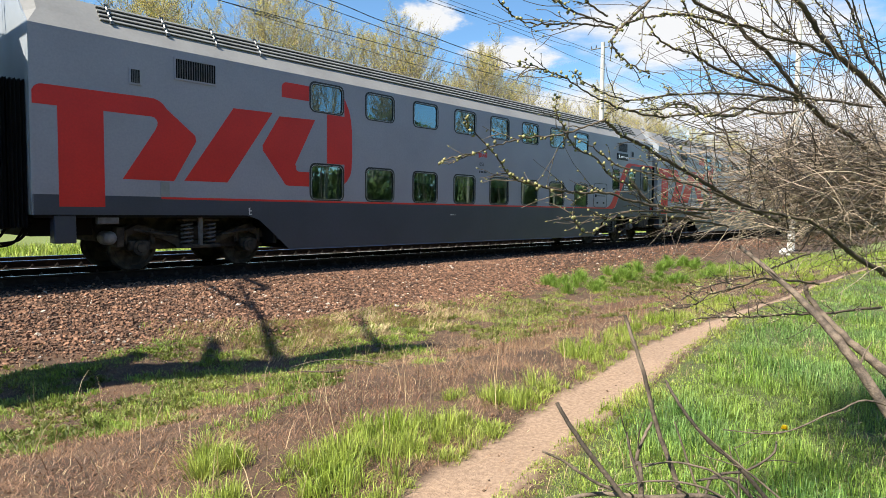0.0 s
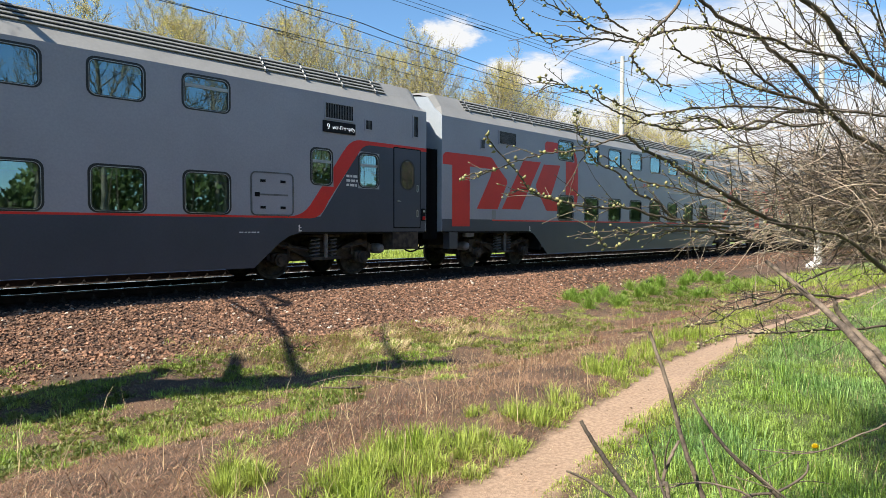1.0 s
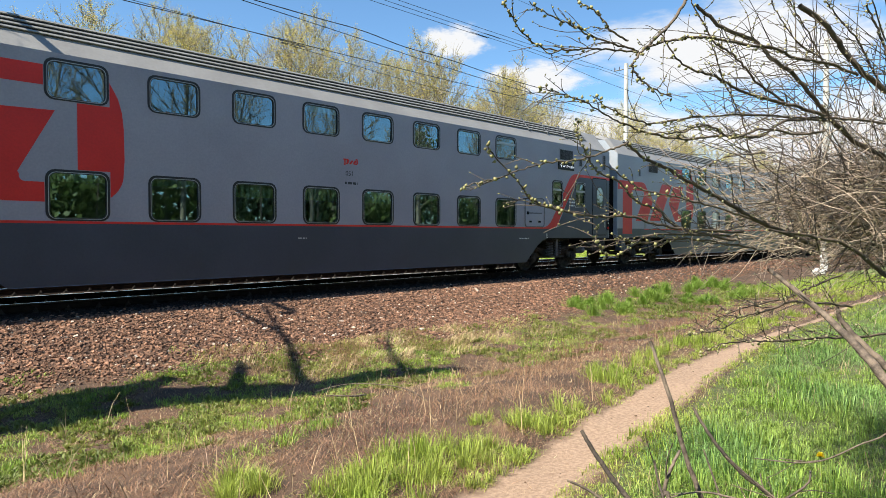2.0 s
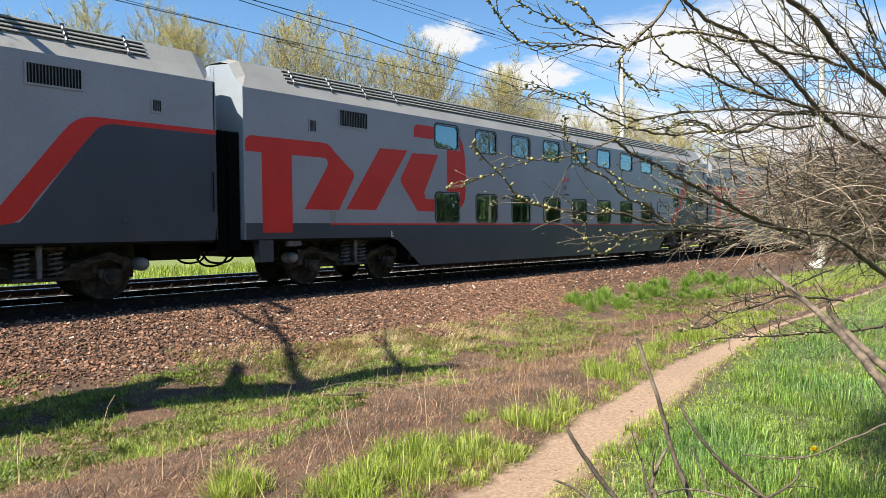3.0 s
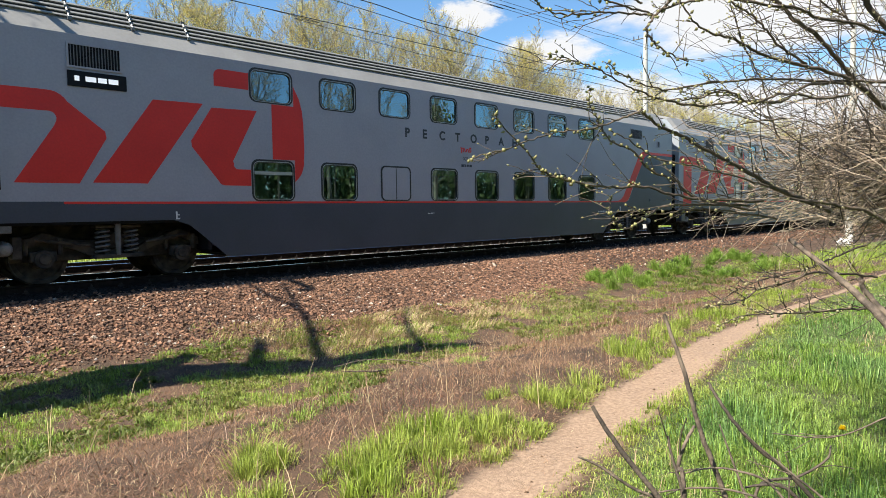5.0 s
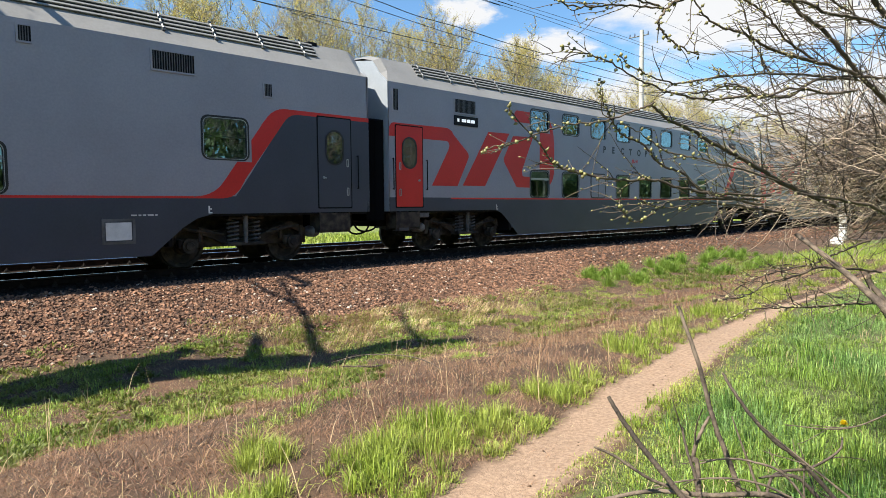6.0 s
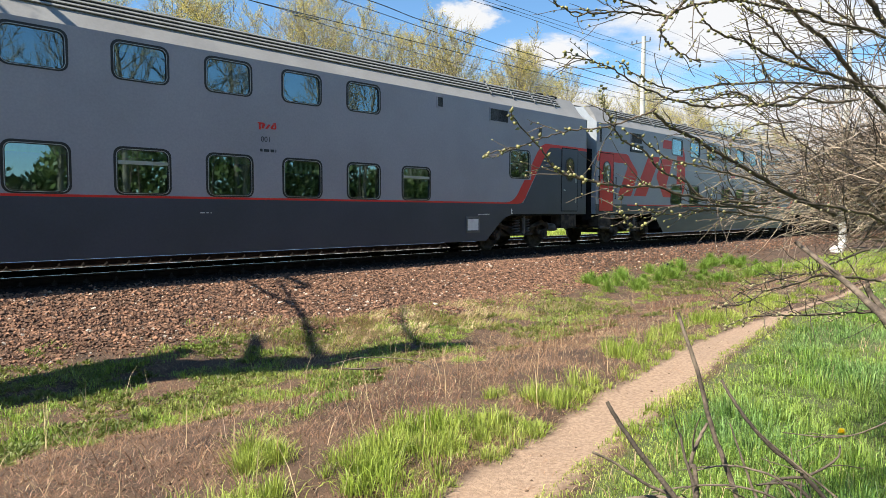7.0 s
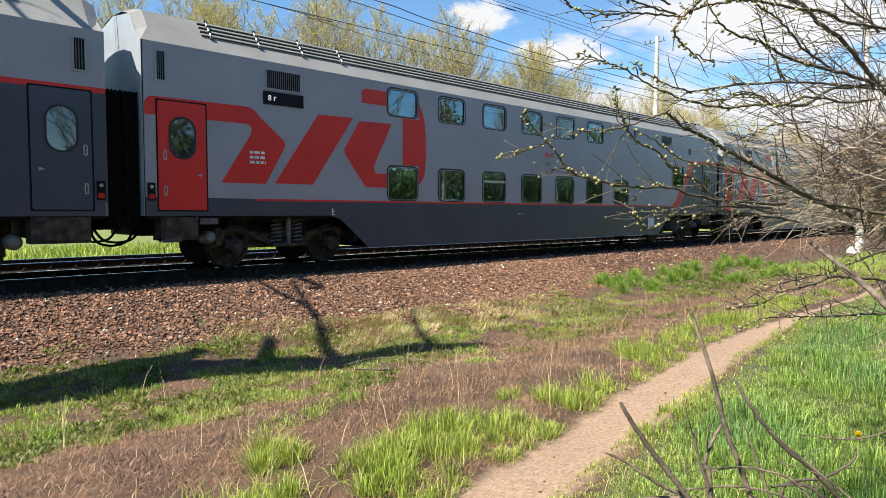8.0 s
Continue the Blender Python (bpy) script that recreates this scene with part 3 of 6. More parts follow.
def door(car, x0, x1, paint, label, hinge=1):
    z0, z1 = 1.24, 3.44
    d = part("door", plate(bmesh.new(), rounded(x0 + 0.03, x1 - 0.03, z0 + 0.03, z1 - 0.03, 0.03), SIDE - 0.012, 0.03), paint, car, label)
    part("door_seal", frame_ring(bmesh.new(), rounded(x0, x1, z0, z1, 0.03), rounded(x0 + 0.03, x1 - 0.03, z0 + 0.03, z1 - 0.03, 0.03), SIDE - 0.009, SIDE + 0.01), RUBBER, d)
    cx = (x0 + x1) / 2
    w = part("door_window", plate(bmesh.new(), rounded(cx - 0.24, cx + 0.24, 2.31, 3.10, 0.235, 7), SIDE - 0.016, 0.006), DOORGLASS, d, "dark oval pane")
    part("window_rim", frame_ring(bmesh.new(), rounded(cx - 0.27, cx + 0.27, 2.28, 3.13, 0.265, 7), rounded(cx - 0.23, cx + 0.23, 2.32, 3.09, 0.225, 7), SIDE - 0.024, SIDE - 0.01), GASKET, d, "black oval window rim")
    grip, lock = (x1 - 0.13, x0 + 0.16) if hinge > 0 else (x0 + 0.16, x1 - 0.16)
    for hx, hz in ((grip, 2.35), (grip, 1.65)):
        part("handle", frame_ring(bmesh.new(), rounded(hx - 0.035, hx + 0.035, hz - 0.1, hz + 0.1, 0.03), rounded(hx - 0.015, hx + 0.015, hz - 0.08, hz + 0.08, 0.014), SIDE - 0.022, SIDE - 0.01), ALU, d, "recessed bright handle")
    bm = bmesh.new()
    rod(bm, (lock, SIDE - 0.045, 1.98), (lock, SIDE - 0.01, 1.98), 0.03)
    rod(bm, (lock, SIDE - 0.04, 1.98), (lock + hinge * 0.07, SIDE - 0.04, 1.97), 0.012)
    part("lock_handle", bm, ALU, d)
    return d


def handrail(car, x):
    bm = bmesh.new()
    rod(bm, (x, SIDE - 0.05, 1.72), (x, SIDE - 0.05, 2.55), 0.015)
    for z in (1.74, 2.53):
        rod(bm, (x, SIDE - 0.05, z), (x, SIDE, z), 0.012)
    return part("handrail", bm, RUBBER, car, "dark upright grab rail")


def foot_step(car, x0, x1):
    bm = bmesh.new()
    for k, (z, y) in enumerate(((1.13, SIDE + 0.02), (0.70, SIDE + 0.06))):
        box(bm, x0, x1, y, y + 0.03, z - (0.42 if k == 0 else 0.03), z)
    box(bm, x0, x1, SIDE + 0.04, SIDE + 0.32, 0.66, 0.70)
    for x in (x0, x1 - 0.03):
        box(bm, x, x + 0.03, SIDE + 0.03, SIDE + 0.45, 0.66, 1.15)
    return part("footstep", bm, GRIME, car, "dusty folding entrance step")


def end_lamp(car, x):
    lamp = part("tail_lamp", box(bmesh.new(), x - 0.075, x + 0.075, SIDE - 0.03, SIDE + 0.02, 1.45, 1.80, 0.015), RUBBER, car, "black tail lamp housing")
    bm = bmesh.new()
    box(bm, x - 0.055, x + 0.055, SIDE - 0.045, SIDE - 0.02, 1.48, 1.58, 0.01)
    part("red_lens", bm, LAMP_RED, lamp)
    bm = bmesh.new()
    rod(bm, (x, SIDE - 0.04, 1.72), (x, SIDE - 0.02, 1.72), 0.035)
    part("clear_lens", bm, ALU, lamp)


def arc(cx, cz, r, a0, a1, n=6):
    return [(cx + r * math.cos(radians(a0 + (a1 - a0) * i / n)), cz + r * math.sin(radians(a0 + (a1 - a0) * i / n))) for i in range(n + 1)]


def emblem(car):
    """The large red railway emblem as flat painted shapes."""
    y = SIDE - 0.0035
    post = [(0.03, 3.12)] + [(0.03, 3.36)] + arc(0.2, 3.31, 0.17, 160, 90, 4) + [(2.05, 3.49)] + arc(2.12, 3.13, 0.36, 80, 30, 4) + [(3.04, 2.82), (3.06, 2.70), (2.57, 1.85), (1.55, 1.85), (2.20, 2.86)] + arc(2.13, 3.0, 0.12, -20, 90, 4) + [(1.22, 3.12), (1.22, 1.30), (0.43, 1.30), (0.43, 3.12)]
    slash = [(3.93, 3.51), (4.93, 3.53), (3.77, 1.87), (2.79, 1.87)]
    bowl = [(5.11, 3.47), (6.14, 3.50), (5.55, 2.38)] + arc(5.66, 2.30, 0.09, 160, 270, 4) + [(5.96, 2.21), (5.96, 1.86), (5.42, 1.86)] + arc(5.35, 2.0, 0.14, 270, 200, 3) + [(4.67, 2.64), (4.66, 2.76)]
    tail = [(6.50, 3.68), (6.50, 2.46), (7.06, 2.46), (7.06, 1.97)] + arc(6.76, 2.42, 0.54, -52, -8, 4) + [(7.32, 2.7), (7.31, 3.3), (7.28, 3.6), (7.21, 3.86), (7.06, 4.14), (7.06, 3.68)]
    accent = [(5.18, 3.93), (5.96, 3.93), (5.96, 4.29)] + arc(5.32, 4.15, 0.14, 90, 180, 4)
    for pts in (post, slash, bowl, tail, accent):
        bm = bmesh.new()
        vs = [bm.verts.new((x, y, z)) for x, z in pts]
        f = bm.faces.new(vs)
        bm.normal_update()
        if f.normal.y > 0:
            f.normal_flip()
        bmesh.ops.triangulate(bm, faces=[f])
        part("emblem_stroke", bm, RED, car, "red painted emblem stroke")


def swoosh(car, notch=False, pane=False):
    """The dark painted end with its red rising band."""
    y = SIDE - 0.0030
    low = [(20.95, 1.475)] + arc(21.05, 2.25, 0.73, -90, -38, 5)
    left = low + ([(21.97, 2.265), (22.31, 2.265), (22.31, 2.74)] if notch else []) + [(22.64, 3.20)] + arc(23.18, 2.88, 0.62, 150, 92, 5) + [(LENGTH, 3.50)]
    right = [(LENGTH, 3.40), (23.55, 3.40)] + arc(23.5, 2.95, 0.45, 95, 150, 4) + [(22.15, 1.90), (22.03, 1.69), (21.90, 1.56), (21.78, 1.50), (21.62, 1.475)]
    bm = bmesh.new()
    f = bm.faces.new([bm.verts.new((x, y, z)) for x, z in left + right])
    bm.normal_update()
    if f.normal.y > 0:
        f.normal_flip()
    bmesh.ops.triangulate(bm, faces=[f])
    part("red_band", bm, RED, car, "red painted rising band")
    bm = bmesh.new()
    end = LENGTH - 0.002
    edges = [[(end, 3.42), (23.55, 3.42)] + arc(23.5, 2.95, 0.47, 95, 150, 4) + [(22.17, 1.86), (21.9, 1.5), (21.6, 1.40), (end, 1.40)]]
    if pane:
        edges = [[(23.09, 3.18), (22.17, 1.86), (21.9, 1.5), (21.6, 1.40), (23.09, 1.40), (23.09, 2.265)], [(23.09, 1.40), (23.80, 1.40), (23.80, 2.265), (23.09, 2.265)], [(23.80, 3.20), (23.80, 3.42), (23.55, 3.42)] + arc(23.5, 2.95, 0.47, 95, 145, 4), [(23.80, 1.40), (end, 1.40), (end, 3.42), (23.80, 3.42), (23.80, 3.20), (23.80, 2.265)]]
    for edge in edges:
        f = bm.faces.new([bm.verts.new((x, SIDE - 0.0015, z)) for x, z in edge])
        bm.normal_update()
        if f.normal.y > 0:
            f.normal_flip()
        bmesh.ops.triangulate(bm, faces=[f])
    bmesh.ops.remove_doubles(bm, verts=bm.verts[:], dist=0.001)
    part("dark_end_panel", bm, DARK, car, "dark grey painted end panel")


def words(car, name, text, x, z, size, mat, label, space=1.0, y=None, bold=0.0):
    cu = bpy.data.curves.new(name, "FONT")
    cu.body, cu.size, cu.extrude, cu.space_character, cu.offset = text, size, 0.001, space, bold
    ob = new("text_maker", cu)
    bpy.context.view_layer.update()
    me = bpy.data.meshes.new_from_object(ob.evaluated_get(bpy.context.evaluated_depsgraph_get()))
    bpy.data.objects.remove(ob)
    me.materials.clear()
    me.materials.append(mat)
    t = new(name, me)
    t.parent = car
    t.location, t.rotation_euler = (x, (SIDE if y is None else y) - 0.006, z), (math.pi / 2, 0, 0)
    return tagged(t, label)


def bars(car, x0, x1, z0, z1, rows, mat, label="small lettering"):
    bm = bmesh.new()
    rng = random.Random(int(x0 * 100))
    h = (z1 - z0) / rows
    for r in range(rows):
        x = x0
        while x < x1 - 0.02:
            w = min(rng.uniform(0.05, 0.14), x1 - x)
            plate(bm, [(x, z0 + h * r + h * 0.2), (x + w, z0 + h * r + h * 0.2), (x + w, z0 + h * r + h * 0.75), (x, z0 + h * r + h * 0.75)], SIDE - 0.006, 0.002)
            x += w + 0.03
    return tagged(part("lettering", bm, mat, car, label), kind="stuff")


def small_emblem(car, x, z):
    bm = bmesh.new()
    y = SIDE - 0.006
    for pts in ([(0, .13), (.15, .13), (.19, .09), (.15, .0), (.09, .0), (.12, .09), (.075, .10), (.075, -.03), (.03, -.03), (.03, .10), (0, .10)],
                [(.26, .10), (.32, .10), (.24, .0), (.18, .0)], [(.36, .10), (.42, .10), (.37, .03), (.42, .03), (.42, .10), (.46, .10), (.46, .03), (.43, .0), (.33, .0), (.31, .04)], [(.37, .13), (.44, .15), (.46, .11), (.37, .11)]):
        plate(bm, [(x + a, z + b) for a, b in pts], y, 0.002)
    return part("small_emblem", bm, RED, car, "small red railway emblem")


def bogie(car, cx):
    """A dusty passenger bogie: side frames, axle boxes, springs and dampers; its wheelsets roll on their own."""
    bm = bmesh.new()
    for s in (-1, 1):
        y = s * 1.02
        pts = [(-1.65, 0.62), (-1.25, 0.80), (-0.7, 0.62), (-0.35, 0.44), (0.35, 0.44), (0.7, 0.62), (1.25, 0.80), (1.65, 0.62)]
        up = [(x, z + 0.16) for x, z in pts]
        outline = pts + up[::-1]
        f0 = [bm.verts.new((cx + x, y - 0.07, z)) for x, z in outline]
        f1 = [bm.verts.new((cx + x, y + 0.07, z)) for x, z in outline]
        bm.faces.new(f0)
        bm.faces.new(f1[::-1])
        n = len(outline)
        for i in range(n):
            bm.faces.new((f0[i], f0[(i + 1) % n], f1[(i + 1) % n], f1[i]))
    box(bm, cx - 0.3, cx + 0.3, -1.1, 1.1, 0.62, 0.92, 0.03)
    bmesh.ops.recalc_face_normals(bm, faces=bm.faces[:])
    b = part("bogie", bm, GRIME, car, "dusty dark steel bogie")
    for wx in (-1.25, 1.25):
        bm = bmesh.new()
        rod(bm, (cx + wx, -1.22, 0.475), (cx + wx, -1.0, 0.475), 0.16, 0.17, 14)
        rod(bm, (cx + wx, -1.25, 0.475), (cx + wx, -1.21, 0.475), 0.09, 0.11, 10)
        box(bm, cx + wx - 0.22, cx + wx + 0.22, -1.16, -1.0, 0.42, 0.62, 0.03)
        part("axle_box", bm, GRIME, b, "round steel axle box")
        for dx in (-0.28, 0.28):
            bm = bmesh.new()
            rod(bm, (cx + wx + dx, -1.08, 0.55), (cx + wx + dx, -1.08, 0.85), 0.05, 0.05, 8)
            part("damper", bm, GRIME, b)
    for dx in (-0.26, 0.26):
        bm = bmesh.new()
        pts = []
        for i in range(60):
            a = i / 60 * 2 * math.pi * 5.5
            pts.append(Vector((cx + dx + 0.115 * math.cos(a), -1.17 + 0.115 * math.sin(a), 0.52 + 0.5 * i / 60)))
        tb = Tubes()
        tb.tube(pts, 0.024, 0.024, 5)
        sp = new("spring", tb.mesh("spring", SPRING))
        sp.parent = b
        tagged(sp, "grey coil spring")
    part("spring_seat", box(bmesh.new(), cx - 0.45, cx + 0.45, -1.32, -1.02, 0.44, 0.52, 0.015), GRIME, b)
    part("spring_cap", box(bmesh.new(), cx - 0.42, cx + 0.42, -1.32, -1.02, 1.02, 1.08, 0.015), GRIME, b)
    part("brake_gear", box(bmesh.new(), cx - 1.75, cx + 1.75, -0.93, -0.86, 0.42, 0.80, 0.02), GRIME, b)
    part("bolster", box(bmesh.new(), cx - 1.9, cx + 1.9, -0.62, 0.62, 0.60, 1.1, 0.03), GRIME, b)
    bm = bmesh.new()
    rod(bm, (cx - 0.02, -1.30, 0.5), (cx - 0.02, -1.30, 1.1), 0.045, 0.06, 8)
    part("shock_absorber", bm, SPRING, b)
    bm = bmesh.new()
    rod(bm, (cx + 0.5, -1.25, 0.72), (cx + 1.35, -1.25, 0.86), 0.03)
    part("brake_rod", bm, GRIME, b)
    part("brake_rod", rod(bmesh.new(), (cx - 1.4, -1.22, 0.84), (cx - 0.5, -1.22, 0.7), 0.025), GRIME, b)
    part("guard", box(bmesh.new(), cx - 1.75, cx - 1.6, -1.25, -0.95, 0.5, 0.9, 0.02), GRIME, b)
    return b


def wheelset(car, cx):
    bm = bmesh.new()
    for s in (-1, 1):
        prof = [(-0.065, 0.12), (-0.07, 0.19), (-0.03, 0.20), (-0.025, 0.38), (-0.065, 0.40), (-0.065, 0.470), (0.035, 0.478), (0.045, 0.503), (0.068, 0.500), (0.068, 0.40), (0.02, 0.37), (0.02, 0.2), (0.07, 0.18), (0.07, 0.10)]
        if s > 0:
            prof = [(-y, r) for y, r in prof[::-1]]
        lathe(bm, prof, s * 0.76, 0, 0, 32)
    rod(bm, (0, -1.05, 0), (0, 1.05, 0), 0.085, sides=12)
    for a in range(4):
        w = math.pi / 2 * a
        box(bm, 0.28 * math.cos(w) - 0.03, 0.28 * math.cos(w) + 0.03, -0.805, -0.785, 0.28 * math.sin(w) - 0.03, 0.28 * math.sin(w) + 0.03)
    bmesh.ops.recalc_face_normals(bm, faces=bm.faces[:])
    return part("wheelset", bm, GRIME, car, "dark steel wheels on an axle", (cx, 0, 0.475))


def buffer_gear(car, x, sign):
    """Coupler, hoses and the dark frame end under the corridor."""
    bm = bmesh.new()
    xa, xb = sorted((x, x + sign * 0.33))
    box(bm, xa, xb, -0.2, 0.2, 0.86, 1.12, 0.03)
    part("coupler", bm, GRIME, car, "automatic steel coupler head")
    for y, drop in ((-0.95, 0.36), (-0.6, 0.44), (0.5, 0.40)):
        tb = Tubes()
        pts = [Vector((x - sign * 0.15, y, 0.98)), Vector((x + sign * 0.05, y, 0.98 - drop * 0.8)), Vector((x + sign * 0.33, y + 0.05, 0.98 - drop))]
        tb.tube(smooth(pts), 0.026, 0.026, 6)
        h = new("hose", tb.mesh("hose", RUBBER))
        h.parent = car
        tagged(h, "hanging black rubber hose")


def underframe(car):
    bm = bmesh.new()
    box(bm, 0.05, LENGTH - 0.05, -HALF + 0.05, HALF - 0.05, 1.10, 1.22)
    box(bm, 5.4, 20.1, -HALF + 0.03, HALF - 0.03, 0.36, 0.42)
    for x in (5.0, 20.5):
        box(bm, x - 0.04, x + 0.04, -HALF + 0.04, HALF - 0.04, 0.5, 1.2)
    part("underframe", bm, RUBBER, car, "dark underframe")
    for x in (0.1, 24.35):
        part("end_beam", box(bmesh.new(), x, x + 1.1, -0.95, 0.95, 0.74, 1.09, 0.03), RUBBER, car, "dark end beam under the floor")
    for x in (1.42, 24.1):
        tank = lathe(bmesh.new(), [(-0.19, 0.03), (-0.18, 0.075), (-0.15, 0.11), (-0.10, 0.132), (-0.04, 0.14), (0.2, 0.14), (0.24, 0.1)], -1.12, x, 0.69, 20)
        bmesh.ops.recalc_face_normals(tank, faces=tank.faces[:])
        part("air_tank", tank, TANK, car, "pale round-ended air tank")
    bm = bmesh.new()
    box(bm, 0.35, 0.72, SIDE + 0.03, SIDE + 0.3, 0.62, 1.14, 0.02)
    part("equipment_box", bm, DARK, car, "grey equipment box")
    bm = bmesh.new()
    box(bm, 1.1, 1.5, SIDE + 0.06, SIDE + 0.2, 0.97, 1.12, 0.02)
    part("junction_box", bm, SPRING, car, "grey junction box")
    # walls and decks behind the panes, their dark colour standing for indoor shade
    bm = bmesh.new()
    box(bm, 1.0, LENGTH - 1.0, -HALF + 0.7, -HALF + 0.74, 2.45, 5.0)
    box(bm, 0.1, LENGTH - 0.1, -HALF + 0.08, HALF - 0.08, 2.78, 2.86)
    part("interior", bm, INSIDE, car, "interior walls and decks coloured dark for the unlit inside")


def hatch(car):
    h = part("hatch", plate(bmesh.new(), rounded(20.08, 21.12, 1.56, 2.48, 0.1), SIDE - 0.010, 0.012), GREY, car, "rounded grey service hatch")
    part("rim", frame_ring(bmesh.new(), rounded(20.04, 21.16, 1.52, 2.52, 0.13), rounded(20.07, 21.13, 1.55, 2.49, 0.1), SIDE - 0.016, SIDE + 0.0), SPRING, h)
    for z in (1.68, 2.28):
        for x in (20.28, 20.8):
            bm = bmesh.new()
            box(bm, x, x + 0.13, SIDE - 0.02, SIDE - 0.008, z, z + 0.06)
            part("latch", bm, RUBBER, h)
    bm = bmesh.new()
    box(bm, 20.14, 20.26, SIDE - 0.018, SIDE - 0.008, 1.95, 2.05)
    part("socket_cover", bm, RUBBER, h)
    plate_bm = plate(bmesh.new(), rounded(20.2, 21.0, 1.98, 2.02, 0.01), SIDE - 0.014, 0.003)
    part("seam", plate_bm, SPRING, h)


def display(car, x0, text):
    d = part("display", box(bmesh.new(), x0, x0 + 1.0, SIDE - 0.03, SIDE + 0.01, 3.60, 3.88, 0.008), BOARD, car, "black destination display")
    for i, (s, size, dx, dz) in enumerate(text):
        words(d, "display_text", s, x0 + dx, 3.60 + dz, size, LEDS, "white lit display text", y=SIDE - 0.031)


def car_base(holes, label, notch=False, pane=False):
    car = tagged(new("railway_carriage"), label, "railway carriage", "carriages of the passing train")
    part("side_wall", side_wall(holes, SIDE), [GREY, DARK, RED], car, "grey side with a red line over a dark skirt")
    part("far_side_wall", side_wall([], HALF), [GREY, DARK, RED], car)
    part("roof", car_roof(), ROOF, car, "light grey sloping roof")
    # black sheet laid under the ribs to paint the shade between them
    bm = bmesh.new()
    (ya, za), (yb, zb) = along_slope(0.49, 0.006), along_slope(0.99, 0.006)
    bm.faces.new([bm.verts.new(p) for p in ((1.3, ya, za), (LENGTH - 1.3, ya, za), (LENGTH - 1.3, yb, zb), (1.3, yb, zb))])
    part("rib_gap_shade", bm, RIBSHADE, car, "black sheet for the shade between the roof ribs")
    for k in range(4):
        s = 0.50 + 0.135 * k
        y, z = along_slope(s)
        share("roof_rib", rib_mesh(1.3, LENGTH - 1.3), car, (0, y + HALF, z - SHOULDER))
    br = bracket_mesh()
    for x in (1.5, 2.6, 3.7, 4.8, 20.6, 21.7, 22.8, 23.9):
        share("roof_bracket", br, car, (x, 0, 0))
    part("end_wall", end_wall(0.0, -1), WHITE, car, "pale end wall")
    part("end_wall", end_wall(LENGTH, 1), WHITE, car, "pale end wall")
    part("bellows", bellows(0.0, -1), RUBBER, car, "black rubber corridor bellows")
    part("bellows", bellows(LENGTH, 1), RUBBER, car, "black rubber corridor bellows")
    underframe(car)
    bogie(car, 3.28)
    bogie(car, 22.27)
    for x in (2.03, 4.53, 21.02, 23.52):
        wheelset(car, x)
    buffer_gear(car, 0.0, -1)
    buffer_gear(car, LENGTH, 1)
    for x in (4.29, 21.29):
        bm = bmesh.new()
        plate(bm, [(x, 1.16), (x + 0.035, 1.16), (x + 0.035, 1.32), (x, 1.32)], SIDE - 0.006, 0.002)
        plate(bm, [(x + 0.035, 1.16), (x + 0.085, 1.16), (x + 0.085, 1.19), (x + 0.035, 1.19)], SIDE - 0.006, 0.002)
        plate(bm, [(x + 0.035, 1.24), (x + 0.075, 1.24), (x + 0.075, 1.265), (x + 0.035, 1.265)], SIDE - 0.006, 0.002)
        part("jacking_mark", bm, MARK, car, "white jacking mark")
    emblem(car)
    swoosh(car, notch, pane)
    bars(car, 19.75, 20.25, 1.12, 1.17, 1, MARK)
    bars(car, 11.2, 11.45, 1.17, 1.21, 1, MARK)
    return car


def plan_windows(rows):
    return [(x, x + 1.0, *UP) for x in rows[0]] + [(x, x + 1.0, *LOW) for x in rows[1]]


def dress_windows(car, ups, lows, up_bars=(), low_bars=(), seed=1):
    rng = random.Random(seed)
    for i, x in enumerate(ups):
        window(car, x, x + 1.0, *UP, bar=0.3 if i in up_bars else 0, blind=rng.choice((0, 0, 0, 0.25)))
    for i, x in enumerate(lows):
        window(car, x, x + 1.0, *LOW, bar=0.3 if i in low_bars else 0, blind=rng.choice((0, 0.2, 0.3, 0.36)))


def sleeping_car():
    vest = [(21.66, 22.26, 2.30, 3.16), (23.13, 23.76, 2.30, 3.16)]
    car = car_base(plan_windows((WIN, WIN)) + vest, "grey double-deck sleeping carriage with red emblem and dark skirt", True, True)
    dress_windows(car, WIN, WIN, up_bars=(7,), seed=3)
    for w in vest:
        window(car, *w, bar=0.34, blind=0.5)
    grille(car, 1.70, 1.94, 3.70, 4.03, 4, "small square air grille")
    grille(car, 2.60, 3.54, 3.93, 4.39, 16)
    grille(car, 22.04, 22.95, 3.92, 4.35, 16)
    grille(car, 23.30, 23.58, 3.77, 4.07, 4, "small square air grille")
    grille(car, 25.01, 25.25, 3.75, 4.38, 3, "tall narrow air grille")
    door(car, 24.30, 25.32, DARK, "dark grey entrance door with an oval pane")
    foot_step(car, 24.3, 25.25)
    end_lamp(car, 25.43)
    hatch(car)
    display(car, 21.99, [("9", 0.20, 0.1, 0.07), ("нкт-Петербу", 0.118, 0.27, 0.09)])
    bars(car, 22.71, 23.08, 2.28, 2.62, 3, MARK)
    small_emblem(car, 12.53, 3.05)
    words(car, "lettering", "051", 12.60, 2.76, 0.17, INK, "dark stencilled number")
    bars(car, 12.58, 12.98, 2.52, 2.63, 1, INK)
    bm = plate(bmesh.new(), rounded(2.29, 2.47, 1.53, 1.83, 0.01), SIDE - 0.010, 0.012)
    part("socket_cover", bm, RIB, car, "small pale cover plate")
    return car


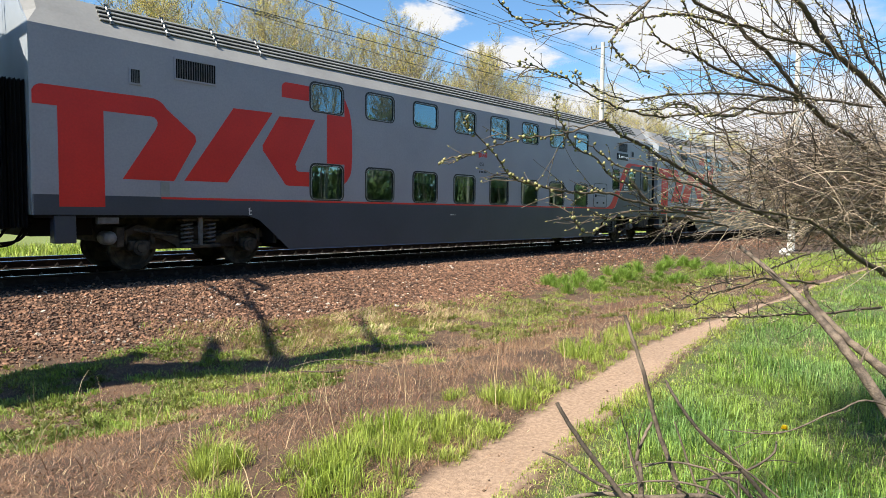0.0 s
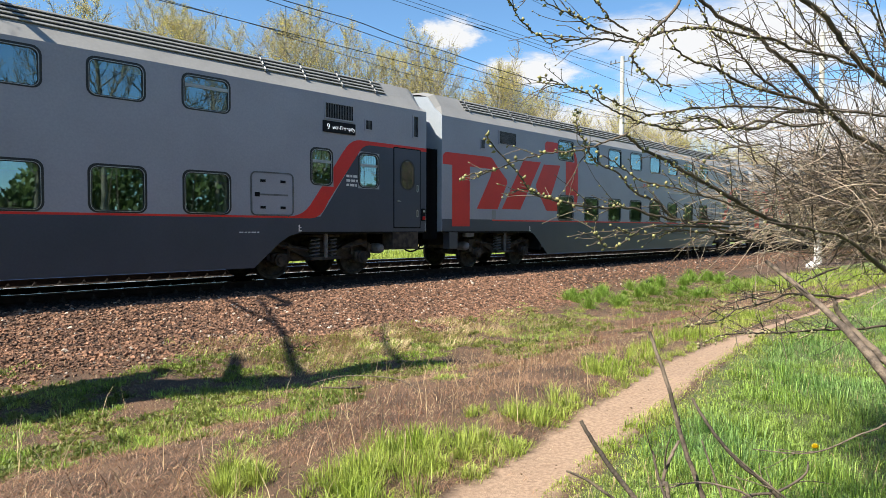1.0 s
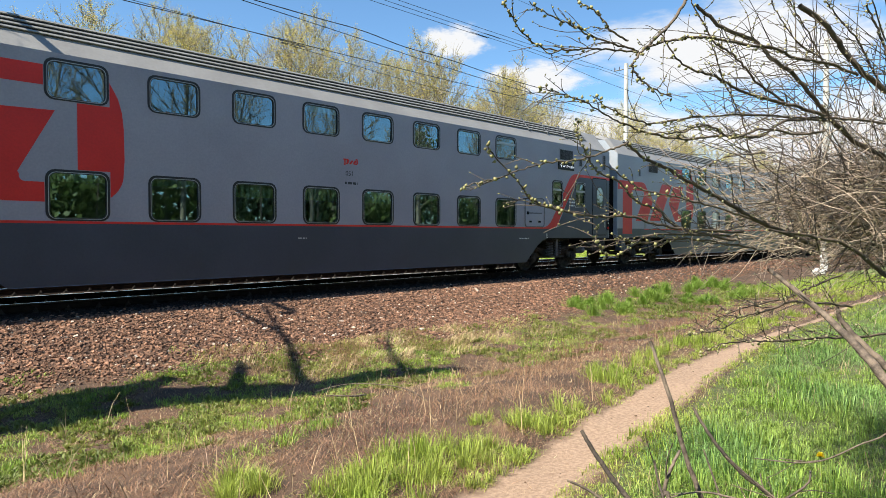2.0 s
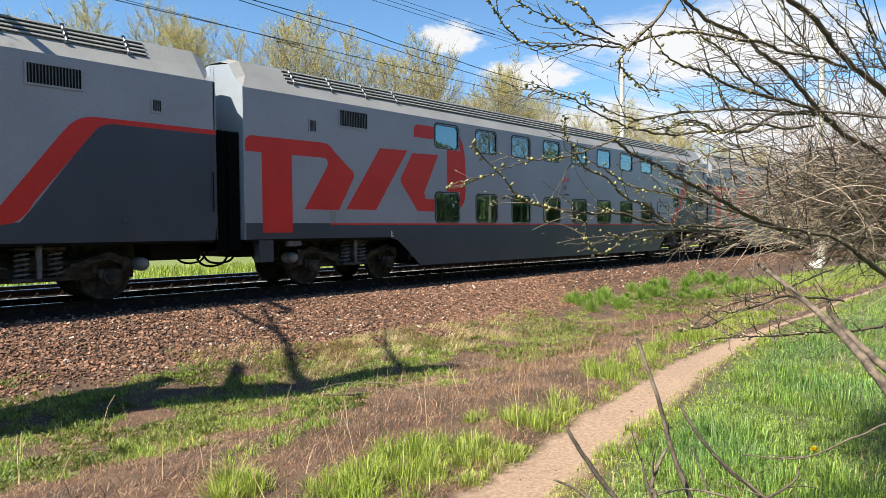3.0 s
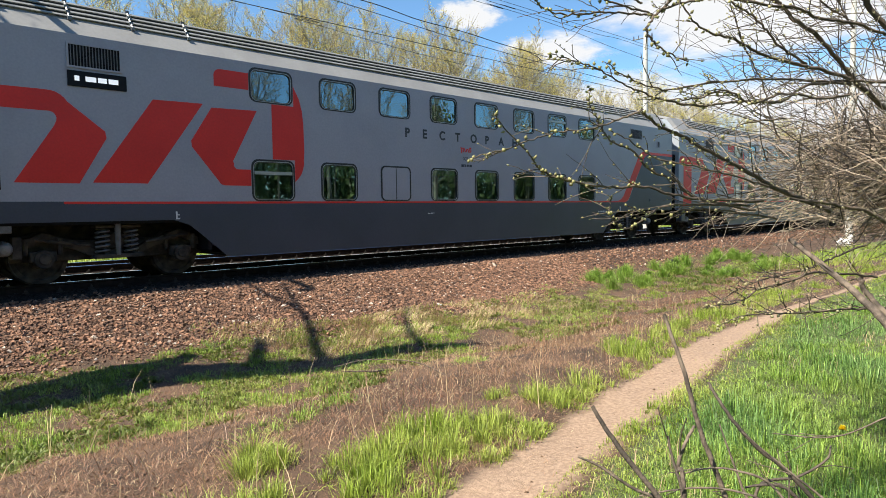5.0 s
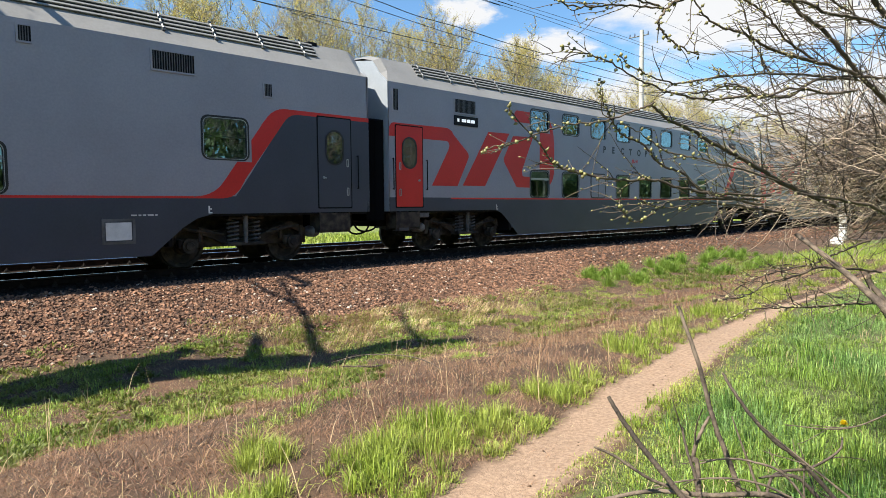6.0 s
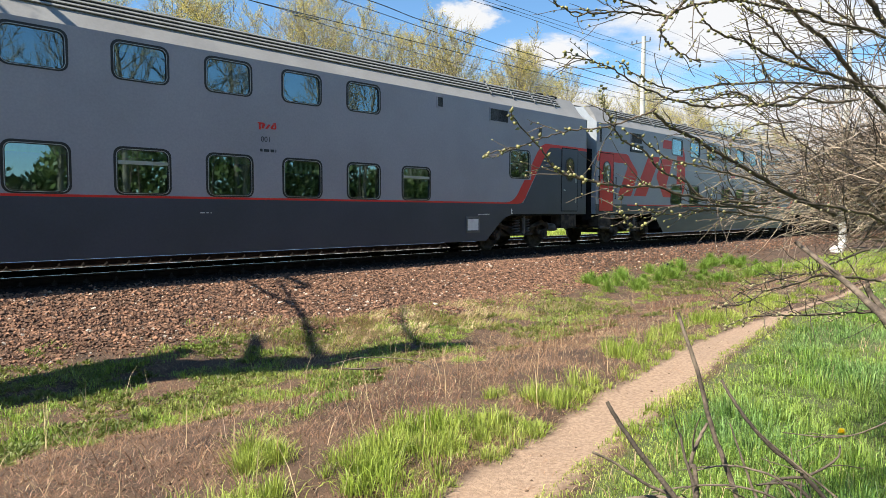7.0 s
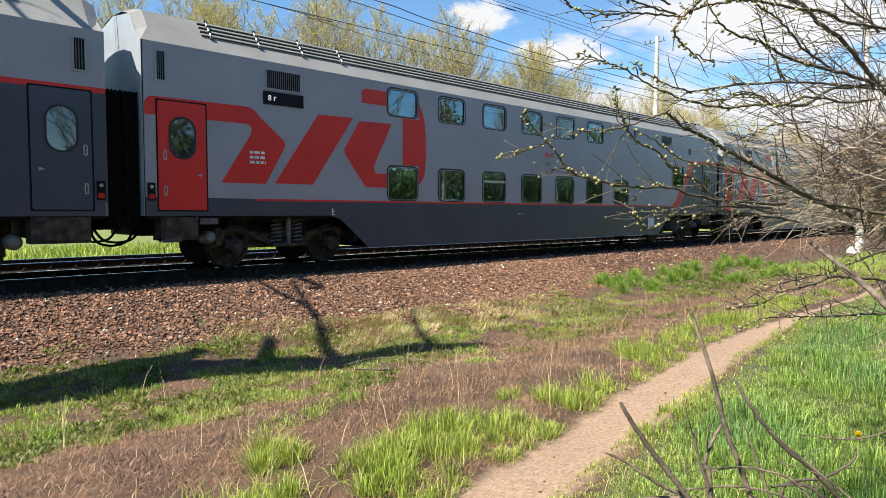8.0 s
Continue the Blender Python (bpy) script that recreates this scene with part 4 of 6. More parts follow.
def dining_car():
    lows = [x for i, x in enumerate(WIN) if i != 2]
    car = car_base(plan_windows((WIN, lows)), "grey double-deck restaurant carriage with red emblem")
    dress_windows(car, WIN, lows, up_bars=(6, 7), low_bars=(0, 6), seed=5)
    p = part("serving_hatch", plate(bmesh.new(), rounded(9.62, 10.56, 1.56, 2.40, 0.1), SIDE - 0.012, 0.014), GREY, car, "grey two-leaf loading hatch")
    part("hatch_seal", frame_ring(bmesh.new(), rounded(9.58, 10.60, 1.53, 2.44, 0.14), rounded(9.62, 10.56, 1.56, 2.40, 0.11), SIDE - 0.016, SIDE), GASKET, p)
    part("seam", plate(bmesh.new(), [(10.08, 1.57), (10.10, 1.57), (10.10, 2.39), (10.08, 2.39)], SIDE - 0.015, 0.003), GASKET, p)
    grille(car, 0.13, 0.37, 3.77, 4.39, 3, "tall narrow air grille")
    grille(car, 2.45, 3.38, 3.93, 4.38, 16)
    grille(car, 22.04, 22.98, 3.94, 4.36, 16)
    grille(car, 24.20, 24.43, 3.71, 4.0, 4, "small square air grille")
    door(car, 0.22, 1.22, RED, "red entrance door with an oval pane", -1)
    foot_step(car, 0.25, 1.1)
    handrail(car, 0.13)
    handrail(car, 1.34)
    display(car, 2.45, [])
    bm = bmesh.new()
    for x0, x1 in ((2.56, 2.64), (2.74, 2.92), (2.95, 3.10), (3.13, 3.30)):
        plate(bm, [(x0, 3.70), (x1, 3.70), (x1, 3.79), (x0, 3.79)], SIDE - 0.036, 0.003)
    tagged(part("display_text", bm, LEDS, car, "white lit display text"), kind="stuff")
    for i, letter in enumerate("PECTOPAH"):
        words(car, "letter", letter, 10.42 + 0.634 * i, 3.24, 0.33, INK, "dark painted letter", bold=0.012)
    small_emblem(car, 12.53, 2.94)
    words(car, "lettering", "002", 12.62, 2.70, 0.15, INK, "dark stencilled number")
    bars(car, 12.56, 13.0, 2.49, 2.62, 1, INK)
    bm = bmesh.new()
    rod(bm, (25.45, SIDE - 0.05, 1.76), (25.45, SIDE - 0.05, 2.6), 0.014)
    part("handrail", bm, RUBBER, car)
    bm = bmesh.new()
    box(bm, 23.6, 23.74, SIDE - 0.03, SIDE, 1.5, 1.62, 0.01)
    part("socket_cover", bm, DARK, car)
    return car


def staff_car():
    ups, lows = WIN[:6], WIN[:7]
    vest = [(21.22, 22.22, 2.30, 3.17)]
    car = car_base(plan_windows((ups, lows)) + vest, "grey double-deck carriage with red emblem and red entrance door", True)
    dress_windows(car, ups, lows, low_bars=(2, 6), seed=8)
    window(car, *vest[0])
    grille(car, 0.24, 0.46, 3.77, 4.39, 3, "tall narrow air grille")
    grille(car, 2.58, 3.48, 3.92, 4.38, 16)
    grille(car, 18.0, 18.26, 4.12, 4.45, 4, "small square air grille")
    grille(car, 20.22, 21.12, 3.96, 4.39, 16)
    grille(car, 22.62, 22.87, 3.70, 4.04, 4, "small square air grille")
    door(car, 0.24, 1.26, RED, "red entrance door with an oval pane", -1)
    door(car, 24.0, 25.0, DARK, "dark grey entrance door with an oval pane")
    foot_step(car, 0.3, 1.05)
    foot_step(car, 24.05, 24.95)
    handrail(car, 25.17)
    for x in (23.35, 24.15):
        part("roof_vent", box(bmesh.new(), x, x + 0.28, -1.02, -0.72, 5.10, 5.29, 0.03), RUBBER, car, "small black roof vent")
    end_lamp(car, 0.13)
    display(car, 2.53, [("8 г", 0.17, 0.1, 0.08)])
    p = part("cover_plate", plate(bmesh.new(), rounded(19.29, 19.75, 0.67, 1.01, 0.01), SIDE - 0.012, 0.014), MARK, car, "pale grey cover plate")
    part("rim", frame_ring(bmesh.new(), rounded(19.22, 19.82, 0.60, 1.08, 0.01), rounded(19.27, 19.77, 0.65, 1.03, 0.01), SIDE - 0.016, SIDE), SPRING, p)
    bars(car, 2.2, 2.58, 2.26, 2.58, 3, MARK)
    small_emblem(car, 12.53, 3.05)
    words(car, "lettering", "001", 12.60, 2.76, 0.17, INK, "dark stencilled number")
    bars(car, 12.58, 12.98, 2.52, 2.63, 1, INK)
    return car


SPEED, START_X = 9.947, 3.602
TRAIN = {}
TRAIN[0] = sleeping_car()
TRAIN[2] = dining_car()
TRAIN[3] = staff_car()
for k in (-3, -2, -1, 1, 4):
    TRAIN[k] = copy_thing(TRAIN[0], pose(START_X - PITCH * k, TRACK_Y, 0))
for k in TRAIN:
    TRAIN[k].location = (START_X - PITCH * k, TRACK_Y, 0)

# ---- what grows and lies on the ground ----
GX0, GY0, GSTEP = -12.0, -6.0, 0.12
GRID = np.array([[ground_z(GX0 + i * GSTEP, GY0 + j * GSTEP) for j in range(168)] for i in range(500)])
TOES = np.array([toe(GX0 + i * GSTEP) for i in range(500)])
rng_np = np.random.default_rng(7)


def lie(x, y):
    """Ground height under arrays of places."""
    fx, fy = np.clip((x - GX0) / GSTEP, 0, 498.9), np.clip((y - GY0) / GSTEP, 0, 166.9)
    i, j = fx.astype(int), fy.astype(int)
    u, w = fx - i, fy - j
    return GRID[i, j] * (1 - u) * (1 - w) + GRID[i + 1, j] * u * (1 - w) + GRID[i, j + 1] * (1 - u) * w + GRID[i + 1, j + 1] * u * w


def toes(x):
    return np.interp(x, GX0 + GSTEP * np.arange(500), TOES)


def paths(x):
    return np.interp(x, [-6, 0, 3.4, 4.2, 5.25, 6.4, 7.7, 9.3, 10.4, 16, 40], [1.2, 1.95, 2.55, 2.72, 2.92, 3.08, 3.28, 3.5, 3.54, 3.7, 4.0])


def patchy(x, y, scale, seed):
    """Soft patches between 0 and 1 over the ground, as sums of waves."""
    r = np.random.default_rng(seed)
    v = np.zeros_like(x)
    for k in range(9):
        a, ph = r.uniform(0, 6.28), r.uniform(0, 6.28)
        f = scale * r.uniform(0.6, 1.9)
        v += np.sin(f * (x * math.cos(a) + y * math.sin(a)) + ph)
    return 1 / (1 + np.exp(-1.1 * v))


def scatter(n, x0, x1, y0, y1, near=3.0):
    """Places over a stretch of ground, thinning out with distance from the path's near end."""
    xs, ys = [], []
    have = 0
    while have < n:
        x, y = rng_np.uniform(x0, x1, n), rng_np.uniform(y0, y1, n)
        d = np.hypot(x, y)
        keep = rng_np.uniform(0, 1, n) < np.minimum(1.0, (near / np.maximum(d, 0.5)) ** 1.15)
        xs.append(x[keep])
        ys.append(y[keep])
        have += int(keep.sum())
    return np.concatenate(xs)[:n], np.concatenate(ys)[:n]


def blades(name, mat, label, category, x, y, height, width, lean, droop=0.35, way=None):
    """Many grass blades, each of three triangles, as one mesh."""
    n = len(x)
    z = lie(x, y) - 0.01
    face = rng_np.uniform(0, 2 * np.pi, n)
    way = rng_np.uniform(0, 2 * np.pi, n) if way is None else way + rng_np.normal(0, 0.6, n)
    lx, ly = np.cos(way) * lean * height, np.sin(way) * lean * height
    sx, sy = np.cos(face) * width / 2, np.sin(face) * width / 2
    rise = height * np.sqrt(np.maximum(0.05, 1 - np.minimum(lean, 0.97) ** 2))
    base = np.stack([x, y, z], 1)
    side = np.stack([sx, sy, np.zeros(n)], 1)
    mid = base + np.stack([lx * (0.46 - 0.14 * droop), ly * (0.46 - 0.14 * droop), rise * (0.5 + 0.16 * droop)], 1)
    tip = base + np.stack([lx, ly, rise * (1 - 0.22 * droop)], 1)
    co = np.stack([base - side, base + side, mid - side * 0.8, mid + side * 0.8, tip], 1).reshape(-1, 3)
    k = np.arange(n)[:, None] * 5
    tris = np.concatenate([k + np.array([[0, 1, 3]]), k + np.array([[0, 3, 2]]), k + np.array([[2, 3, 4]])], 1).reshape(-1, 3)
    ob = new(name, tri_mesh(name, co, tris, mat))
    return tagged(ob, label, category, kind="stuff")


def tufted(cx, cy, per, spread, tall, seed):
    """Blades round tuft centres: places, heights and leans."""
    r = np.random.default_rng(seed)
    n = len(cx) * per
    a, d = r.uniform(0, 2 * np.pi, n), np.abs(r.normal(0, 1, n))
    size = np.repeat(r.uniform(0.6, 1.35, len(cx)), per)
    x, y = np.repeat(cx, per) + np.cos(a) * d * spread * size, np.repeat(cy, per) + np.sin(a) * d * spread * size
    h = np.repeat(tall, per) * size * r.uniform(0.45, 1.1, n) if np.ndim(tall) else tall * size * r.uniform(0.45, 1.1, n)
    lean = np.clip(0.18 + 0.28 * d + r.normal(0, 0.14, n), 0.03, 0.93)
    return x, y, h, lean, a


def off_path(x, y, gap=0.0):
    return np.abs(y - paths(x)) > np.interp(x, [0, 6, 9.5, 12], [0.28, 0.27, 0.20, 0.04]) + gap


def build_grass():
    # deep fresh grass on the camera's side of the path
    cx, cy = scatter(11500, -1.0, 24, -3, 4.2, 3.8)
    ok = (cy < paths(cx) - 0.12) & (np.hypot(cx, cy) > 0.5) & (cx + 1.3 * cy > 1.2)
    cx, cy = cx[ok], cy[ok]
    depth = np.clip((paths(cx) - cy - 0.1) / 0.8, 0.45, 1)
    x, y, h, lean, way = tufted(cx, cy, 44, 0.088, depth * (0.10 + 0.15 * patchy(cx, cy, 1.5, 4)), 1)
    ok = off_path(x, y, -0.08) | (rng_np.uniform(0, 1, len(x)) < 0.04)
    cool = rng_np.uniform(0, 1, len(x)) < np.clip(0.15 + 2.2 * (patchy(x, y, 1.6, 3) - 0.25), 0.1, 0.95)
    verge = paths(x) - y < 0.35 + 0.45 * rng_np.uniform(0, 1, len(x))
    for name, mat, sel, lab in (("grass_cool", BLUEBLADE, ok & cool & ~verge, "deep cool green spring grass beside the path"), ("grass_fresh", FRESH, ok & ~cool & ~verge, "fresh green spring grass beside the path"), ("grass_verge", BLADE, ok & verge, "short yellow-green grass along the path")):
        blades(name, mat, lab, "grass", x[sel], y[sel], h[sel], rng_np.uniform(0.0025, 0.0058, sel.sum()), np.clip(lean[sel] * 1.55, 0, 0.94), 1.2, way[sel])
    # dead blades caught among the fresh ones
    cx, cy = scatter(9000, 0.5, 18, -2.5, 4.0, 3.2)
    ok = (cy < paths(cx) - 0.3) & (patchy(cx, cy, 2.4, 51) > 0.45)
    n = int(ok.sum())
    blades("dead_blades", STRAW, "pale dead blades lying among fresh grass", "dry grass", cx[ok], cy[ok], rng_np.uniform(0.08, 0.24, n), rng_np.uniform(0.0025, 0.005, n), rng_np.uniform(0.3, 0.95, n), 1.0)
    # yellowish tufts along the path's far edge
    cx, cy = scatter(5200, -1.0, 26, 1.5, 6.5, 4.0)
    d = cy - paths(cx)
    wide = 0.35 + 0.95 * patchy(cx, cy, 1.3, 5)
    ok = (d > 0.24) & (d < 0.24 + wide) & (patchy(cx, cy, 3.2, 6) > 0.36)
    d = d[ok]
    x, y, h, lean, way = tufted(cx[ok], cy[ok], 52, 0.062, 0.09 + 0.13 * np.clip((d - 0.2) / 0.5, 0, 1), 2)
    ok = off_path(x, y, -0.03)
    blades("grass_tufts", BLADE, "yellow-green grass tufts along the trodden path", "grass", x[ok], y[ok], h[ok], rng_np.uniform(0.003, 0.0062, ok.sum()), np.clip(lean[ok] * 1.3, 0, 0.93), 1.0, way[ok])
    # one tall bright tuft in the hollow
    x, y, h, lean, way = tufted(np.array([2.05, 2.2, 2.12, 2.27, 1.97]), np.array([3.95, 3.86, 4.06, 4.02, 3.84]), 300, 0.085, 0.27, 71)
    blades("tall_tuft", BLADE, "tall bright green grass tuft in the hollow", "grass", x, y, h, rng_np.uniform(0.003, 0.006, len(x)), np.clip(lean, 0, 0.7), 0.8, way)
    # matted green on the floor of the hollow and at the foot of the ballast
    cx, cy = scatter(8200, -0.5, 26, 4.6, 11.4, 6.5)
    foot = toes(cx) + 0.2 - cy
    mat_zone = np.exp(-((cy - np.interp(cx, [1, 5], [7.5, 8.0])) / 1.6) ** 2) * np.interp(cx, [0, 4, 6, 9, 12], [1.12, 1.12, 0.8, 0.6, 0.5])
    green = patchy(cx, cy, 3.0, 9)
    ok = (foot > 0) & (green > 1.02 - 0.80 * mat_zone) & (cy - paths(cx) > 1.3)
    x, y, h, lean, way = tufted(cx[ok], cy[ok], 30, 0.075, 0.10, 3)
    half = rng_np.uniform(0, 1, len(x)) < 0.2 + 0.6 * patchy(x, y, 2.0, 95)
    for name, mat, sel, lab in (("grass_low", BLADE, half, "low matted yellow-green grass in the hollow"), ("grass_mat", FRESH, ~half, "low matted green grass in the hollow")):
        blades(name, mat, lab, "grass", x[sel], y[sel], h[sel], rng_np.uniform(0.004, 0.008, sel.sum()), np.clip(lean[sel] * 1.8, 0.2, 0.93), 1.0, way[sel])
    # broad-leaved weeds in loose rosettes on the dark soil
    cx, cy = scatter(2600, 0.8, 13, 5.6, 9.8, 5.0)
    foot = toes(cx) + 0.1 - cy
    ok = (foot > 0) & (cy - paths(cx) > 1.5) & (patchy(cx, cy, 2.9, 41) > np.interp(cx, [2, 6], [0.38, 0.55]))
    x, y, h, lean, way = tufted(cx[ok], cy[ok], 34, 0.06, 0.085, 8)
    blades("weeds", WEED, "low broad-leaved green weeds in the hollow", "weeds", x, y, h, rng_np.uniform(0.012, 0.026, len(x)), np.clip(lean * 2.0, 0.2, 0.9), 0.8, way)
    # pale and green grass combed down the sunny slope under the ballast
    cx, cy = rng_np.uniform(4.6, 12.5, 42000), rng_np.uniform(7.9, 10.9, 42000)
    ok = (cy < toes(cx) + 0.15) & (rng_np.uniform(0, 1, len(cx)) < np.exp(-((cx - 8.0) / 3.0) ** 2) * np.clip((cy - 7.7) / 0.7, 0, 1))
    cx, cy = cx[ok], cy[ok]
    ok = patchy(cx, cy, 5.0, 63) > 0.2
    cx, cy = cx[ok], cy[ok]
    n = len(cx)
    fresh = rng_np.uniform(0, 1, n) < 0.04 + 0.42 * patchy(cx, cy, 2.6, 61)
    for name, mat, sel, lab in (("slope_straw", STRAW, ~fresh, "pale dead grass combed down the sunny slope"), ("slope_grass", BLADE, fresh, "yellow-green grass on the sunny slope")):
        m = int(sel.sum())
        blades(name, mat, lab, "grass", cx[sel], cy[sel], rng_np.uniform(0.10, 0.28, m), rng_np.uniform(0.004, 0.009, m), rng_np.uniform(0.55, 0.95, m), 1.0, -1.45 + 1.6 * (patchy(cx[sel], cy[sel], 4.0, 64) - 0.5))
    # strong round tufts on the bank further along
    r = np.random.default_rng(12)
    cx = np.concatenate([r.uniform(15.0, 20.0, 22), r.uniform(20.0, 27, 34)])
    cy = np.concatenate([r.uniform(8.5, 10.3, 22), r.uniform(7.8, 10.8, 34)])
    x, y, h, lean, way = tufted(cx, cy, 240, 0.095, 0.42, 4)
    blades("grass_clumps", CLUMP, "strong round green grass tufts on the bank", "grass", x, y, h, rng_np.uniform(0.007, 0.012, len(x)), np.clip(lean * 1.3, 0, 0.9), 1.0, way)
    # low green among them
    cx, cy = rng_np.uniform(11.0, 28, 420), rng_np.uniform(7.2, 10.4, 420)
    ok = patchy(cx, cy, 1.2, 12) > 0.5
    x, y, h, lean, way = tufted(cx[ok], cy[ok], 60, 0.14, 0.13, 5)
    blades("bank_green", WEED, "low green growth on the bank", "weeds", x, y, h, rng_np.uniform(0.010, 0.020, len(x)), np.clip(lean * 1.5, 0, 0.9), 0.8, way)
    # dead straw matted on the soil, in tangles that lie one way
    cx, cy = scatter(270000, 0.0, 24, 2.2, 11.0, 6.0)
    ok = off_path(cx, cy, 0.05) & (cy > paths(cx)) & (cy < toes(cx) + 0.05) & (rng_np.uniform(0, 1, len(cx)) < 0.25 + 0.75 * patchy(cx, cy, 2.6, 21))
    x, y = cx[ok], cy[ok]
    n = len(x)
    pale = rng_np.uniform(0, 1, n) < (0.18 + 0.3 * patchy(x, y, 1.7, 77)) * np.interp(x, [2, 5, 8], [0.45, 0.8, 1.2])
    for name, mat, sel, lab in (("dry_grass", STRAW, pale, "matted dry straw and dead grass"), ("dry_litter", REDSTRAW, ~pale, "reddish brown litter of dead stalks in the hollow")):
        m = int(sel.sum())
        comb = 6.28 * patchy(x[sel], y[sel], 1.2, 91) + rng_np.normal(0, 2.4, m)
        blades(name, mat, lab, "dry grass", x[sel], y[sel], rng_np.uniform(0.02, 0.11, m), rng_np.uniform(0.0028, 0.006, m), rng_np.uniform(0.7, 0.975, m), 0.6, comb)
    # reddish dry stalks standing in a band beyond the path's tufts
    cx, cy = scatter(30000, 0.5, 26, 3.6, 9.4, 7.0)
    d = cy - paths(cx)
    band = np.exp(-((d - np.interp(cx, [2, 6, 12, 20], [2.4, 2.0, 2.6, 3.2])) / 1.0) ** 2)
    ok = (d > 0.8) & (rng_np.uniform(0, 1, len(cx)) < band * np.interp(cx, [2, 5, 8], [0.12, 0.4, 1]) * (0.15 + 0.85 * patchy(cx, cy, 2.1, 31)))
    n = int(ok.sum())
    blades("dry_stalks", REDSTRAW, "reddish brown dry stalks standing in the hollow", "dry grass", cx[ok], cy[ok], rng_np.uniform(0.10, 0.34, n), rng_np.uniform(0.003, 0.006, n), rng_np.uniform(0.1, 0.85, n))
    # pale upright stalks standing singly
    cx, cy = scatter(420, 0.5, 20, 3.0, 8.0, 4.0)
    ok = cy - paths(cx) > 0.3
    n = int(ok.sum())
    blades("standing_stalks", STRAW, "single pale dead stalks standing in the hollow", "dry grass", cx[ok], cy[ok], rng_np.uniform(0.2, 0.5, n), rng_np.uniform(0.004, 0.007, n), rng_np.uniform(0.05, 0.6, n))
    # litter on the path
    cx, cy = scatter(5200, 0.8, 18, 1.2, 4.2, 4.0)
    ok = ~off_path(cx, cy, 0.05) & (rng_np.uniform(0, 1, len(cx)) < 0.5)
    blades("path_litter", STRAW, "loose straw trodden into the path", "litter", cx[ok], cy[ok], rng_np.uniform(0.03, 0.11, ok.sum()), rng_np.uniform(0.002, 0.005, ok.sum()), np.full(ok.sum(), 0.97))
    ok = ~off_path(cx, cy, 0.05) & ~ok & (patchy(cx, cy, 2.4, 81) > 0.4)
    n = int(ok.sum())
    blades("path_twiglets", REDSTRAW, "dark broken stalks trodden into the path", "litter", cx[ok], cy[ok], rng_np.uniform(0.04, 0.16, n), rng_np.uniform(0.003, 0.006, n), rng_np.uniform(0.93, 0.97, n))
    # rougher grass round about
    cx, cy = rng_np.uniform(-12, 40, 52000), rng_np.uniform(-6, 9, 52000)
    ok = ((cx < -1.0) | (cy < -3.2) | (cx > 24)) & off_path(cx, cy, 0.1) & (cy < toes(cx) - 0.3)
    n = int(ok.sum())
    blades("rough_grass", BLADE, "rough spring grass round about the path", "grass", cx[ok], cy[ok], rng_np.uniform(0.1, 0.28, n), rng_np.uniform(0.012, 0.022, n), rng_np.uniform(0.1, 0.6, n))
    # thinner grass where the camera stands and behind it
    cx, cy = rng_np.uniform(-3, 9, 46000), rng_np.uniform(-5.5, 2.4, 46000)
    ok = (cx + 1.3 * cy < 1.5) & (cy < paths(cx) - 0.15) & (np.hypot(cx, cy) > 0.3)
    n = int(ok.sum())
    blades("trodden_grass", FRESH, "short trodden grass where the path is left", "grass", cx[ok], cy[ok], rng_np.uniform(0.06, 0.17, n), rng_np.uniform(0.008, 0.014, n), rng_np.uniform(0.3, 0.85, n), 0.9)
    # meadow behind the tracks
    cx, cy = rng_np.uniform(0, 60, 26000), rng_np.uniform(21.6, 27, 26000)
    n = len(cx)
    blades("meadow_grass", BLADE, "sunlit meadow grass beyond the tracks", "grass", cx, cy, rng_np.uniform(0.12, 0.4, n), rng_np.uniform(0.02, 0.04, n), rng_np.uniform(0.1, 0.6, n))


